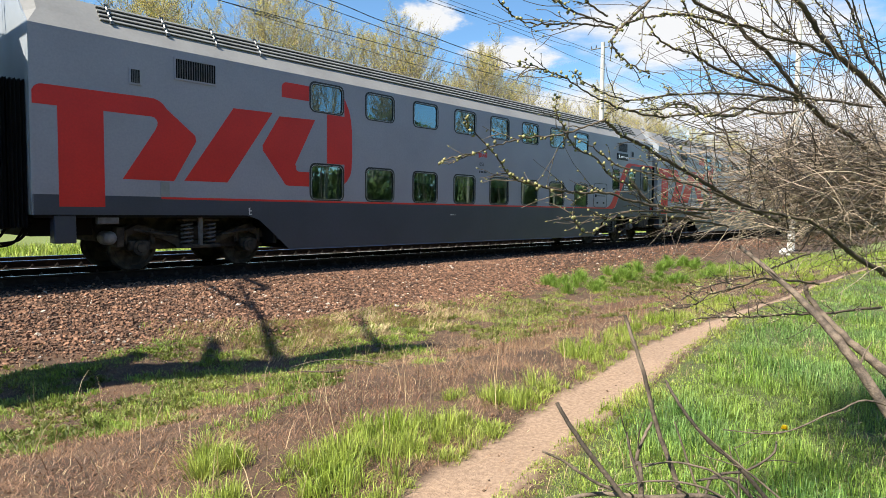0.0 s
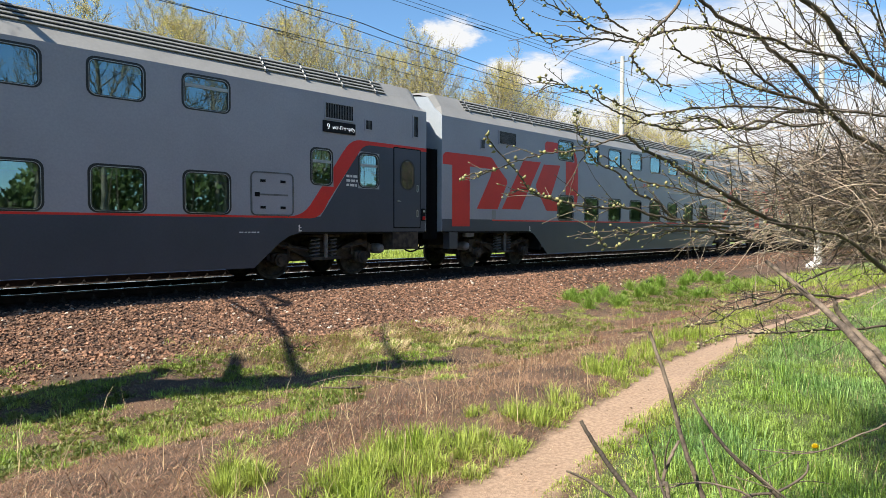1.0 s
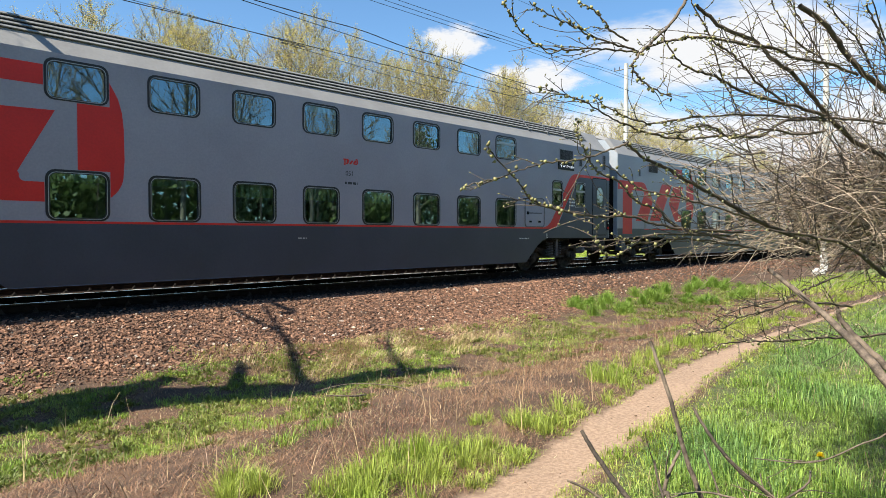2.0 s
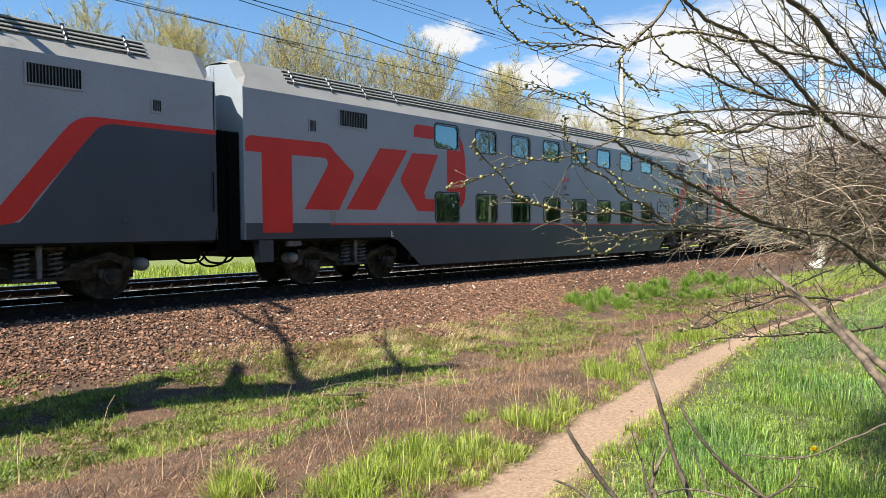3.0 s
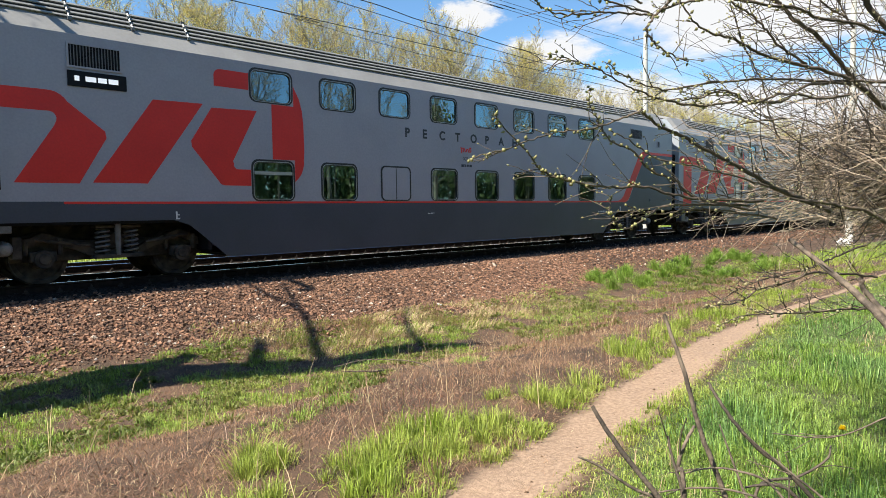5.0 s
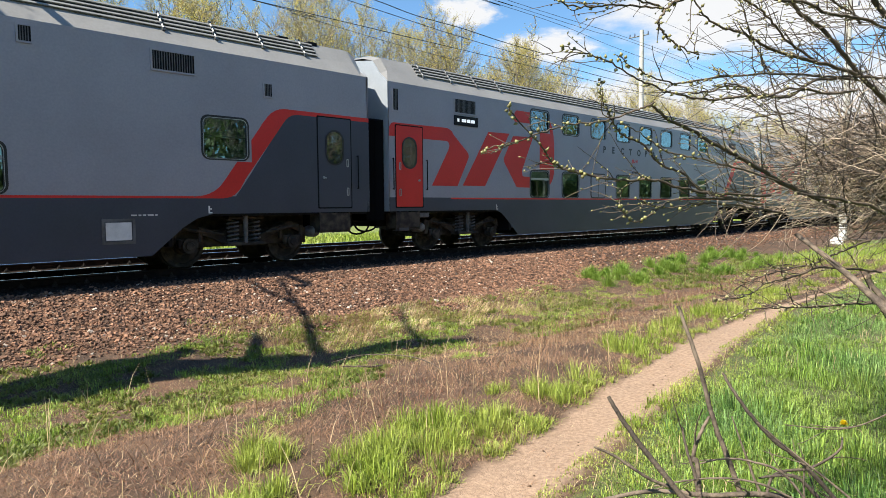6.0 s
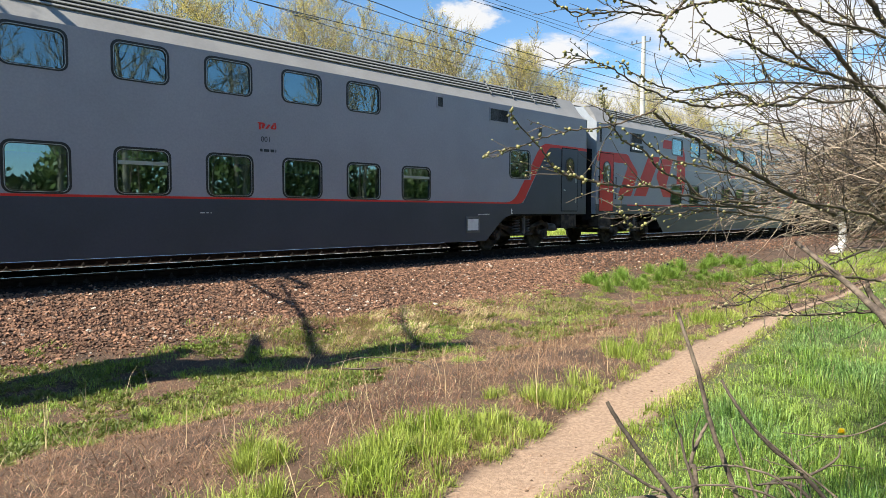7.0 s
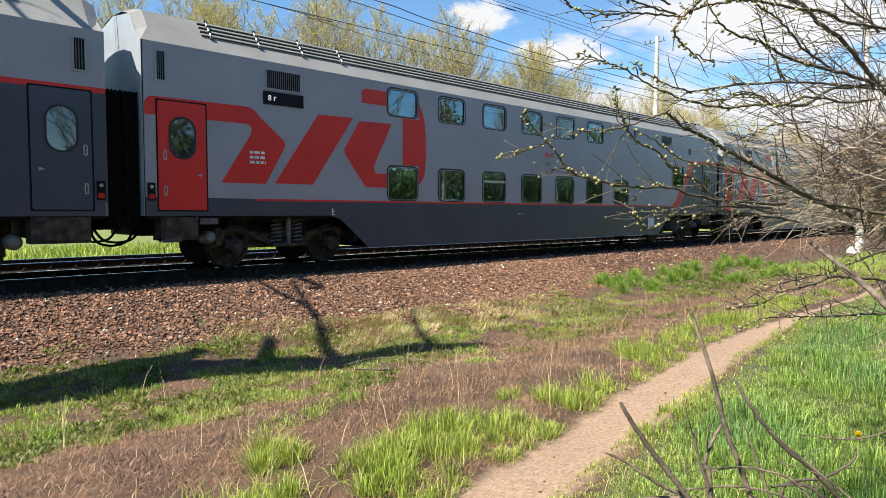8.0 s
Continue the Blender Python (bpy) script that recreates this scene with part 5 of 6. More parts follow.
def build_ballast():
    """Broken stones on the bank and between the sleepers."""
    block = bmesh.new()
    bmesh.ops.create_cube(block, size=1.35)
    bmesh.ops.triangulate(block, faces=block.faces[:])
    base = np.array([v.co[:] for v in block.verts])
    tri = np.array([[v.index for v in f.verts] for f in block.faces])
    block.free()
    n1, n2 = 86000, 16000
    x = np.concatenate([rng_np.uniform(1.0, 17, n1), 17 + 45 * rng_np.uniform(0, 1, n2) ** 1.5])
    y = np.concatenate([rng_np.uniform(9.0, 13.9, n1), rng_np.uniform(10.4, 13.9, n2)])
    keep = (y > toes(x) - 1.0) & (rng_np.uniform(0, 1, len(x)) < np.clip((y - toes(x) + 1.0) / 1.05, 0, 1) ** 1.3)
    x, y = x[keep], y[keep]
    xb, yb = rng_np.uniform(-1, 30, 2500), rng_np.uniform(13.9, 20.9, 2500)
    x, y = np.concatenate([x, xb]), np.concatenate([y, yb])
    n = len(x)
    r = np.clip(rng_np.lognormal(math.log(0.0222), 0.28, n), 0.013, 0.05) * (1 + 0.35 * (x > 17))
    z = lie(x, np.minimum(y, 13.9)) + r * rng_np.uniform(0.15, 0.75, n)
    pale = (rng_np.uniform(0, 1, n) < 0.022) & (y < 12.9)
    # stones towards the rails take the dark copy, painting the train's shade
    shaded = (y > 12.85 + rng_np.normal(0, 0.12, n)) & ~pale
    for name, sel, mat, lab in (("oily_stones", shaded, SHADESTONE, "ballast stones coloured dark for the shade beside and under the train"), ("ballast_stones", ~pale & ~shaded, STONE, "rust-stained broken ballast stones"), ("pale_stones", pale, PALESTONE, "scattered pale ballast stones")):
        m = int(sel.sum())
        q = rng_np.normal(0, 1, (m, 4))
        q /= np.linalg.norm(q, axis=1, keepdims=True)
        w, a, b, c = q.T
        R = np.stack([np.stack([1 - 2 * (b * b + c * c), 2 * (a * b - c * w), 2 * (a * c + b * w)], 1), np.stack([2 * (a * b + c * w), 1 - 2 * (a * a + c * c), 2 * (b * c - a * w)], 1), np.stack([2 * (a * c - b * w), 2 * (b * c + a * w), 1 - 2 * (a * a + b * b)], 1)], 1)
        shape = base[None] * rng_np.uniform(0.65, 1.25, (m, 1, 3)) * rng_np.uniform(0.5, 1.15, (m, len(base), 3))
        co = np.einsum("nij,nkj->nki", R, shape) * r[sel][:, None, None] * np.array([1.12, 1.12, 0.85]) + np.stack([x[sel], y[sel], z[sel]], 1)[:, None, :]
        tris = tri[None] + (np.arange(m) * len(base))[:, None, None]
        me = tri_mesh(name, co.reshape(-1, 3), tris.reshape(-1, 3), mat)
        me.shade_flat()
        tagged(new(name, me), lab, "stones", kind="stuff")


def build_crumbs():
    """Crumbs of earth and grit over the bare soil."""
    x, y = scatter(9000, 0.0, 24, 1.0, 10.6, 4.5)
    keep = (off_path(x, y, 0.0) & (y < toes(x))) | (rng_np.uniform(0, 1, len(x)) < 0.06)
    x, y = x[keep], y[keep]
    n = len(x)
    r = rng_np.uniform(0.005, 0.015, n)
    base = np.array([(1, 0, 0), (-1, 0, 0), (0, 1, 0), (0, -1, 0), (0, 0, 1), (0, 0, -1)], dtype=float)
    tri = np.array([(0, 2, 4), (2, 1, 4), (1, 3, 4), (3, 0, 4), (2, 0, 5), (1, 2, 5), (3, 1, 5), (0, 3, 5)])
    a = rng_np.uniform(0, 6.28, n)
    shape = base[None] * rng_np.uniform(0.5, 1.4, (n, 6, 1))
    co = np.stack([shape[:, :, 0] * np.cos(a)[:, None] - shape[:, :, 1] * np.sin(a)[:, None], shape[:, :, 0] * np.sin(a)[:, None] + shape[:, :, 1] * np.cos(a)[:, None], shape[:, :, 2] * 0.7], 2) * r[:, None, None]
    co += np.stack([x, y, lie(x, y) + r * 0.2], 1)[:, None, :]
    tris = tri[None] + (np.arange(n) * 6)[:, None, None]
    tagged(new("earth_crumbs", tri_mesh("earth_crumbs", co.reshape(-1, 3), tris.reshape(-1, 3), CRUMB)), "crumbs of brown earth and grit", "earth", kind="stuff")


CRUMB = material("brown_earth_crumb", (0.16, 0.10, 0.062), 0.95, second=(0.07, 0.045, 0.03), scale=8, island=0.5)
build_ballast()
build_grass()
build_crumbs()


# ---- overhead line ----
def wire_of(name, label, points, r):
    t = Tubes()
    t.tube(smooth([Vector(p) for p in points], 8), r, r, 5)
    return tagged(new(name, t.mesh(name, WIRE)), label, "overhead wire", "overhead wires")


wire_of("overhead_wire", "taut dark contact wire over the track", [(-60, 14.5, 6.32), (0, 14.65, 6.32), (30, 14.55, 6.30), (70, 14.65, 6.28), (200, 14.6, 6.3)], 0.0105)
wire_of("overhead_wire", "sagging messenger wire above the contact wire", [(-45, 14.6, 7.9), (-8, 14.6, 7.55), (9.2, 14.6, 6.97), (15.2, 14.6, 6.71), (21, 14.6, 6.60), (28, 14.6, 6.66), (44, 14.6, 7.4), (80, 14.6, 6.7), (160, 14.6, 6.9)], 0.0105)
wire_of("overhead_wire", "wavy insulated cable along the line", [(-40, 14.6, 7.6), (0, 14.6, 7.15), (9.2, 14.6, 7.11), (11.6, 14.6, 7.12), (13.3, 14.6, 7.0), (15.35, 14.6, 6.99), (17.4, 14.6, 6.91), (21, 14.6, 6.88), (28, 14.6, 6.95), (44, 14.6, 7.6), (80, 14.6, 6.9), (160, 14.6, 7.0)], 0.013)
wire_of("overhead_wire", "thin wire over the far track", [(-40, 18.7, 8.5), (7.9, 18.7, 7.76), (11.8, 18.7, 7.59), (17, 18.7, 7.32), (22.4, 18.7, 7.23), (27, 18.7, 7.23), (45, 18.7, 7.9), (90, 18.7, 7.3), (160, 18.7, 7.4)], 0.009)
wire_of("overhead_wire", "feeder cable on the far masts", [(-40, 18.7, 9.6), (16.6, 18.7, 9.98), (21.2, 18.7, 10.06), (26.9, 18.7, 10.05), (34.6, 18.7, 9.75), (60, 18.7, 9.5), (150, 18.7, 9.6)], 0.010)
wire_of("overhead_wire", "feeder cable on the far masts", [(-40, 18.7, 9.9), (17.3, 18.7, 10.16), (22.3, 18.7, 10.21), (29.5, 18.7, 10.28), (34.6, 18.7, 10.4), (60, 18.7, 10.0), (150, 18.7, 10.0)], 0.010)
wire_of("overhead_wire", "feeder cable on the far masts", [(-40, 18.7, 10.1), (18, 18.7, 10.34), (34.6, 18.7, 10.56), (60, 18.7, 10.3), (150, 18.7, 10.3)], 0.010)
wire_of("overhead_wire", "thin wire high above the line", [(-40, 18.7, 12.0), (18, 18.7, 12.3), (40, 18.7, 12.2), (150, 18.7, 12.2)], 0.008)
for x, z0, z1 in ((4.5, 6.32, 7.2), (9.3, 6.32, 6.97), (15.3, 6.31, 6.98), (21.5, 6.3, 6.62), (28.0, 6.3, 6.7), (34.0, 6.3, 6.95)):
    t = Tubes()
    t.tube([Vector((x, 14.6, z0)), Vector((x, 14.6, z1))], 0.005, 0.005, 4)
    tagged(new("dropper", t.mesh("dropper", WIRE)), "thin vertical dropper between the wires", "overhead wire", "droppers")


def mast(x, y, height, reach, label, white=False, arm=0.035):
    """A tapered concrete mast with its bracket arm, stay and insulators."""
    z0 = ground_z(x, y) - 0.3
    m = tagged(new("catenary_mast"), label, "catenary mast", "masts of the line")
    m.location = (x, y, z0)
    bm = bmesh.new()
    rod(bm, (0, 0, 0), (0, 0, height), 0.20, 0.13, 16)
    part("pole", bm, MASTC, m, "pale concrete pole")
    if white:
        bm = bmesh.new()
        rod(bm, (0, 0, 0.1), (0, 0, 1.25), 0.206, 0.196, 16)
        part("whitewashed_foot", bm, LIME, m, "whitewashed foot of the pole")
    s = 1 if reach > 0 else -1
    bm = bmesh.new()
    rod(bm, (0, 0, 7.2), (0, reach, 7.35), arm)
    part("bracket_arm", bm, STEEL, m, "steel bracket arm")
    bm = bmesh.new()
    rod(bm, (0, 0, 8.9), (0, reach * 0.8, 7.36), 0.014)
    part("stay", bm, STEEL, m)
    bm = bmesh.new()
    for k in range(4):
        rod(bm, (0, reach, 7.3 - 0.08 * k), (0, reach, 7.25 - 0.08 * k), 0.07, 0.09, 10)
    part("insulator", bm, DARK, m, "stack of dark insulator discs")
    bm = bmesh.new()
    rod(bm, (0, -0.5, height - 0.35), (0, 0.9, height - 0.35), 0.04)
    part("crossarm", bm, STEEL, m)
    for yy in (-0.45, 0.5, 0.85):
        bm = bmesh.new()
        rod(bm, (0, yy, height - 0.33), (0, yy, height - 0.12), 0.05, 0.03, 8)
        part("pin_insulator", bm, DARK, m)
    return m


mast(39.6, 21.4, 13.3, -3.0, "slender pale concrete mast beyond the tracks")
mast(41.5, 10.0, 13.5, 4.4, "tall pale concrete mast with whitewashed foot beside the bank", True)
mast(88.0, 21.4, 13.3, -3.0, "slender pale concrete mast beyond the tracks")
mast(92.0, 10.0, 13.5, 4.4, "tall pale concrete mast beside the bank")
mast(1.65, 21.4, 12.4, -8.8, "slender pale concrete mast beyond the tracks", arm=0.075)


# ---- the budding willow bush by the path ----
def crooked(rng, start, way, length, steps, wander, sag=0.0):
    """A wandering line of a twig."""
    p, d = Vector(start), Vector(way).normalized()
    pts = [p.copy()]
    for i in range(steps):
        d = (d + Vector((rng.uniform(-1, 1), rng.uniform(-1, 1), rng.uniform(-1, 1))) * wander + Vector((0, 0, sag))).normalized()
        p = p + d * (length / steps)
        pts.append(p.copy())
    return pts


BUSH_LIMBS = []


def limb(points, r0, r1):
    """A limb of the bush that can be told apart: its run from root to tip and its thickness at both ends."""
    BUSH_LIMBS.append((points, r0, r1))


limb([(3.34, 0.91, 2.34), (3.49, 0.85, 2.29), (3.61, 0.81, 2.21), (3.72, 0.76, 2.11), (3.88, 0.70, 2.03), (3.99, 0.65, 1.98), (4.33, 0.53, 1.80), (4.62, 0.41, 1.50)], 0.0122, 0.0159)
limb([(2.84, 1.19, 2.29), (2.98, 1.13, 2.21), (3.19, 1.06, 2.18), (3.30, 1.02, 2.11), (3.45, 0.97, 2.06), (3.56, 0.92, 1.97), (3.64, 0.89, 1.91), (3.77, 0.84, 1.82), (3.91, 0.78, 1.74), (4.15, 0.68, 1.66), (4.54, 0.53, 1.41), (4.78, 0.43, 1.11)], 0.0078, 0.0141)
limb([(2.51, 1.09, 2.21), (2.45, 1.12, 2.11), (2.36, 1.16, 2.02), (2.28, 1.20, 1.93), (2.30, 1.19, 1.88), (2.35, 1.16, 1.84), (2.44, 1.12, 1.81)], 0.0066, 0.0024)
limb([(3.50, 0.84, 1.84), (3.33, 0.91, 1.87), (3.15, 0.97, 1.88), (2.97, 1.03, 1.90), (2.80, 1.09, 1.95), (2.69, 1.13, 1.96), (2.58, 1.17, 2.01), (2.51, 1.20, 2.10)], 0.0090, 0.0026)
limb([(3.39, 0.99, 1.92), (3.22, 1.05, 1.98), (3.11, 1.08, 2.05), (3.01, 1.12, 2.11), (2.92, 1.15, 2.14), (2.86, 1.17, 2.22), (2.80, 1.20, 2.30)], 0.0061, 0.0027)
limb([(3.58, 0.72, 2.03), (3.37, 0.80, 2.06), (3.15, 0.88, 2.06), (3.00, 0.92, 2.08), (2.83, 0.98, 2.07), (2.66, 1.03, 2.07), (2.51, 1.08, 2.05), (2.40, 1.14, 2.02), (2.30, 1.19, 1.97)], 0.0070, 0.0040)
limb([(2.40, 1.24, 2.00), (2.23, 1.29, 1.99), (2.10, 1.33, 1.97), (1.97, 1.37, 1.95), (1.87, 1.40, 1.98), (1.82, 1.41, 2.02), (1.77, 1.42, 2.08)], 0.0041, 0.0018)
limb([(2.48, 1.28, 2.03), (2.32, 1.32, 2.04), (2.20, 1.35, 2.05), (2.11, 1.36, 2.07), (2.02, 1.38, 2.08), (1.89, 1.40, 2.11)], 0.0043, 0.0018)
limb([(2.26, 1.21, 2.01), (2.19, 1.24, 2.04), (2.13, 1.27, 2.10), (2.06, 1.31, 2.14)], 0.0040, 0.0023)
limb([(3.53, 0.84, 1.82), (3.26, 0.94, 1.80), (3.08, 1.00, 1.71), (2.87, 1.07, 1.70), (2.65, 1.14, 1.67), (2.45, 1.22, 1.68), (2.31, 1.26, 1.71)], 0.0070, 0.0033)
limb([(2.38, 1.30, 1.72), (2.25, 1.33, 1.76), (2.16, 1.35, 1.79), (2.04, 1.37, 1.80), (1.95, 1.39, 1.81)], 0.0034, 0.0018)
limb([(3.36, 0.80, 1.75), (3.17, 0.86, 1.72), (2.92, 0.94, 1.72), (2.75, 1.00, 1.67), (2.62, 1.04, 1.71), (2.45, 1.10, 1.67), (2.32, 1.17, 1.66)], 0.0058, 0.0024)
limb([(4.11, 0.62, 1.84), (3.65, 0.80, 1.84), (3.34, 0.91, 1.82), (2.98, 1.03, 1.80), (2.65, 1.15, 1.76), (2.45, 1.22, 1.72), (2.26, 1.28, 1.76), (2.18, 1.31, 1.80)], 0.0066, 0.0018)
limb([(3.54, 0.92, 1.23), (3.24, 1.03, 1.32), (3.06, 1.09, 1.39), (2.91, 1.14, 1.45), (2.76, 1.20, 1.51), (2.63, 1.24, 1.56), (2.50, 1.27, 1.59), (2.41, 1.29, 1.64)], 0.0113, 0.0051)
limb([(2.25, 1.20, 1.62), (2.18, 1.24, 1.59), (2.07, 1.29, 1.55), (1.94, 1.35, 1.53), (1.83, 1.40, 1.50), (1.71, 1.43, 1.46), (1.58, 1.45, 1.43)], 0.0040, 0.0018)
limb([(2.97, 1.03, 1.28), (2.64, 1.14, 1.29), (2.50, 1.20, 1.31), (2.36, 1.25, 1.34), (2.22, 1.29, 1.34), (2.08, 1.33, 1.35), (1.96, 1.37, 1.37), (1.88, 1.39, 1.40), (1.82, 1.40, 1.46), (1.71, 1.43, 1.55), (1.69, 1.43, 1.58)], 0.0065, 0.0018)
limb([(3.05, 1.09, 1.24), (2.72, 1.21, 1.30), (2.59, 1.24, 1.37), (2.46, 1.28, 1.41), (2.37, 1.30, 1.48), (2.24, 1.33, 1.52), (2.18, 1.34, 1.58), (2.13, 1.35, 1.65), (2.14, 1.35, 1.71)], 0.0058, 0.0018)
limb([(2.84, 0.96, 1.34), (2.58, 1.04, 1.39), (2.42, 1.11, 1.42), (2.29, 1.18, 1.45), (2.20, 1.23, 1.51), (2.13, 1.26, 1.54)], 0.0044, 0.0018)
limb([(2.90, 1.06, 1.26), (2.50, 1.20, 1.27), (2.38, 1.24, 1.23), (2.27, 1.27, 1.18), (2.22, 1.29, 1.20), (2.19, 1.30, 1.25), (2.20, 1.30, 1.30)], 0.0046, 0.0018)
limb([(3.19, 1.04, 1.20), (2.88, 1.15, 1.24), (2.69, 1.22, 1.25), (2.49, 1.27, 1.23), (2.32, 1.31, 1.27)], 0.0049, 0.0018)
limb([(4.03, 0.53, 0.78), (3.59, 0.69, 0.78), (3.33, 0.79, 0.79), (3.07, 0.88, 0.80), (2.89, 0.94, 0.81), (2.69, 1.00, 0.82), (2.56, 1.04, 0.79)], 0.0064, 0.0018)
limb([(3.71, 0.76, 0.91), (3.33, 0.91, 0.95), (3.14, 0.97, 0.92), (2.96, 1.03, 0.90), (2.82, 1.08, 0.85), (2.67, 1.13, 0.85)], 0.0062, 0.0018)
limb([(3.76, 0.82, 1.06), (3.56, 0.90, 1.01), (3.37, 0.97, 0.96), (3.11, 1.06, 0.93), (2.90, 1.13, 0.88)], 0.0053, 0.0019)
limb([(4.12, 0.50, 0.93), (3.79, 0.62, 1.06), (3.64, 0.68, 1.14), (3.49, 0.74, 1.22), (3.23, 0.83, 1.26), (2.97, 0.92, 1.29)], 0.0151, 0.0054)
limb([(3.53, 0.85, 2.09), (3.44, 0.89, 2.22), (3.35, 0.92, 2.30), (3.29, 0.94, 2.37)], 0.0041, 0.0019)
limb([(3.67, 0.87, 2.11), (3.59, 0.90, 2.16), (3.48, 0.95, 2.20), (3.37, 0.99, 2.29), (3.28, 1.02, 2.37)], 0.0053, 0.0020)
limb([(4.01, 0.55, 1.94), (3.82, 0.62, 2.08), (3.76, 0.65, 2.19), (3.70, 0.67, 2.28), (3.62, 0.70, 2.37)], 0.0084, 0.0040)
limb([(3.99, 0.67, 2.01), (3.91, 0.70, 2.06), (3.83, 0.74, 2.18), (3.75, 0.77, 2.26), (3.64, 0.82, 2.34), (3.55, 0.85, 2.40)], 0.0064, 0.0030)
limb([(3.20, 1.04, 1.56), (3.13, 1.06, 1.67), (3.09, 1.08, 1.81), (2.98, 1.12, 1.96), (2.92, 1.14, 2.09), (2.87, 1.16, 2.20)], 0.0039, 0.0019)
limb([(2.95, 0.93, 1.62), (2.77, 0.98, 1.60), (2.64, 1.02, 1.57), (2.57, 1.05, 1.52)], 0.0036, 0.0018)


def build_bush():
    rng = random.Random(11)
    bush = tagged(new("willow_bush"), "bare willow bush with swelling pale green buds", "bush")
    twigs, buds, fine = Tubes(), Tubes(), Tubes()
    for pts, r0, r1 in BUSH_LIMBS:
        line = smooth([Vector(p) for p in pts], 7)
        line = [p + Vector((rng.uniform(-1, 1), rng.uniform(-1, 1), rng.uniform(-1, 1))) * (0.003 + 0.12 * r0) for p in line]
        t = Tubes()
        t.tube(line, r0, r1, 8)
        limb = new("limb", t.mesh("limb", BARK))
        limb.parent = bush
        total = len(line)
        for i in range(2, total):
            d = (line[i] - line[i - 1])
            step = d.length
            for k in range(1):
                if rng.random() < step / (0.04 if line[i].x > 2.75 else 0.10):
                    out = Vector((rng.uniform(-1, 1), rng.uniform(-1, 1), rng.uniform(-0.55, 1))).normalized()
                    way = d.normalized() * 0.75 + out * 0.75 + Vector((-0.25, 0.2, 0.0))
                    length = rng.uniform(0.06, 0.34) * (0.3 + 0.8 * (1 - i / total))
                    pts2 = crooked(rng, line[i], way, length, 6, 0.22)
                    twigs.tube(pts2, 0.0023, 0.0011, 4)
                    for j in range(1, len(pts2)):
                        if rng.random() < 0.45:
                            dj = (pts2[j] - pts2[j - 1]).normalized()
                            side = (dj * 0.8 + Vector((rng.uniform(-1, 1), rng.uniform(-1, 1), rng.uniform(-1, 1)))).normalized()
                            buds.bud(pts2[j], side, rng.uniform(0.0030, 0.0056), rng.uniform(0.008, 0.016))
                    if rng.random() < 0.5:
                        q = pts2[rng.randrange(2, 5)]
                        p3 = crooked(rng, q, way + Vector((rng.uniform(-1, 1), rng.uniform(-1, 1), rng.uniform(-1, 1))), length * 0.5, 4, 0.2)
                        twigs.tube(p3, 0.002, 0.001, 3)
                        buds.bud(p3[-1], p3[-1] - p3[-2], 0.0032, 0.012)
            if i > total * 0.3 and r0 < 0.03 and rng.random() < (0.4 if line[i].x > 2.75 else 0.62):
                side = (d.normalized() + Vector((rng.uniform(-1, 1), rng.uniform(-1, 1), rng.uniform(-1, 1))) * 1.2).normalized()
                buds.bud(line[i] + side * 0.003, side, rng.uniform(0.006, 0.0098), rng.uniform(0.014, 0.022))
    # the thicket behind: thin grey twigs arching over one another
    for i in range(3300):
        u = rng.random()
        root = Vector((4.9 + rng.gauss(0, 0.5), 0.80 + rng.gauss(0, 0.30), 1.43 + rng.gauss(0, 0.15)))
        way = Vector((-0.5 + rng.gauss(0, 0.55), 0.28 + rng.gauss(0, 0.55), rng.gauss(0.18, 0.38)))
        pts = crooked(rng, root, way, rng.uniform(0.2, 0.75), 10, 0.24, -0.022)
        (fine if u < 0.66 else twigs).tube(pts, rng.uniform(0.0015, 0.0036), 0.0010, 4)
        if rng.random() < 0.18:
            buds.bud(pts[-3], pts[-1] - pts[-3], 0.0042, 0.012)
    for i in range(9):
        root = Vector((5.2 + rng.uniform(-0.5, 0.6), 0.40 + rng.uniform(-0.35, 0.3), ground_z(5.0, 0.4)))
        way = Vector((-0.15 + rng.gauss(0, 0.2), 0.05 + rng.gauss(0, 0.2), 1.0))
        pts = crooked(rng, root, way, rng.uniform(1.4, 2.6), 12, 0.10, 0.0)
        (twigs if rng.random() < 0.6 else fine).tube(pts, rng.uniform(0.004, 0.010), 0.0016, 5)
    for i in range(200):
        root = Vector((3.7 + rng.uniform(-0.3, 0.9), 0.75 + rng.uniform(-0.45, 0.5), 1.5 + rng.uniform(-0.2, 0.75)))
        way = Vector((-0.6 + rng.gauss(0, 0.45), 0.3 + rng.gauss(0, 0.4), rng.gauss(0.15, 0.45)))
        pts = crooked(rng, root, way, rng.uniform(0.3, 0.95), 8, 0.13, 0.0)
        twigs.tube(pts, rng.uniform(0.0018, 0.0038), 0.0011, 4)
        for j in (3, 5, 6, 7, 8):
            if rng.random() < 0.35:
                buds.bud(pts[j], (pts[j] - pts[j - 1]) + Vector((rng.uniform(-1, 1), rng.uniform(-1, 1), rng.uniform(-1, 1))) * 0.08, 0.0036, 0.012)
    for name, t, mat, lab in (("twig_mass", twigs, TWIG, "brown budding twigs"), ("dry_twig_mass", fine, DRYTWIG, "tangle of pale grey dry twigs"), ("bud_cover", buds, BUD, "pale yellow-green opening buds")):
        ob = new(name, t.mesh(name, mat))
        ob.parent = bush
        tagged(ob, lab, kind="stuff")
    return bush


DRYTWIG = material("pale_dry_twig", (0.44, 0.35, 0.26), 0.85, second=(0.28, 0.215, 0.16), scale=6, fine=60, island=0.35)
build_bush()


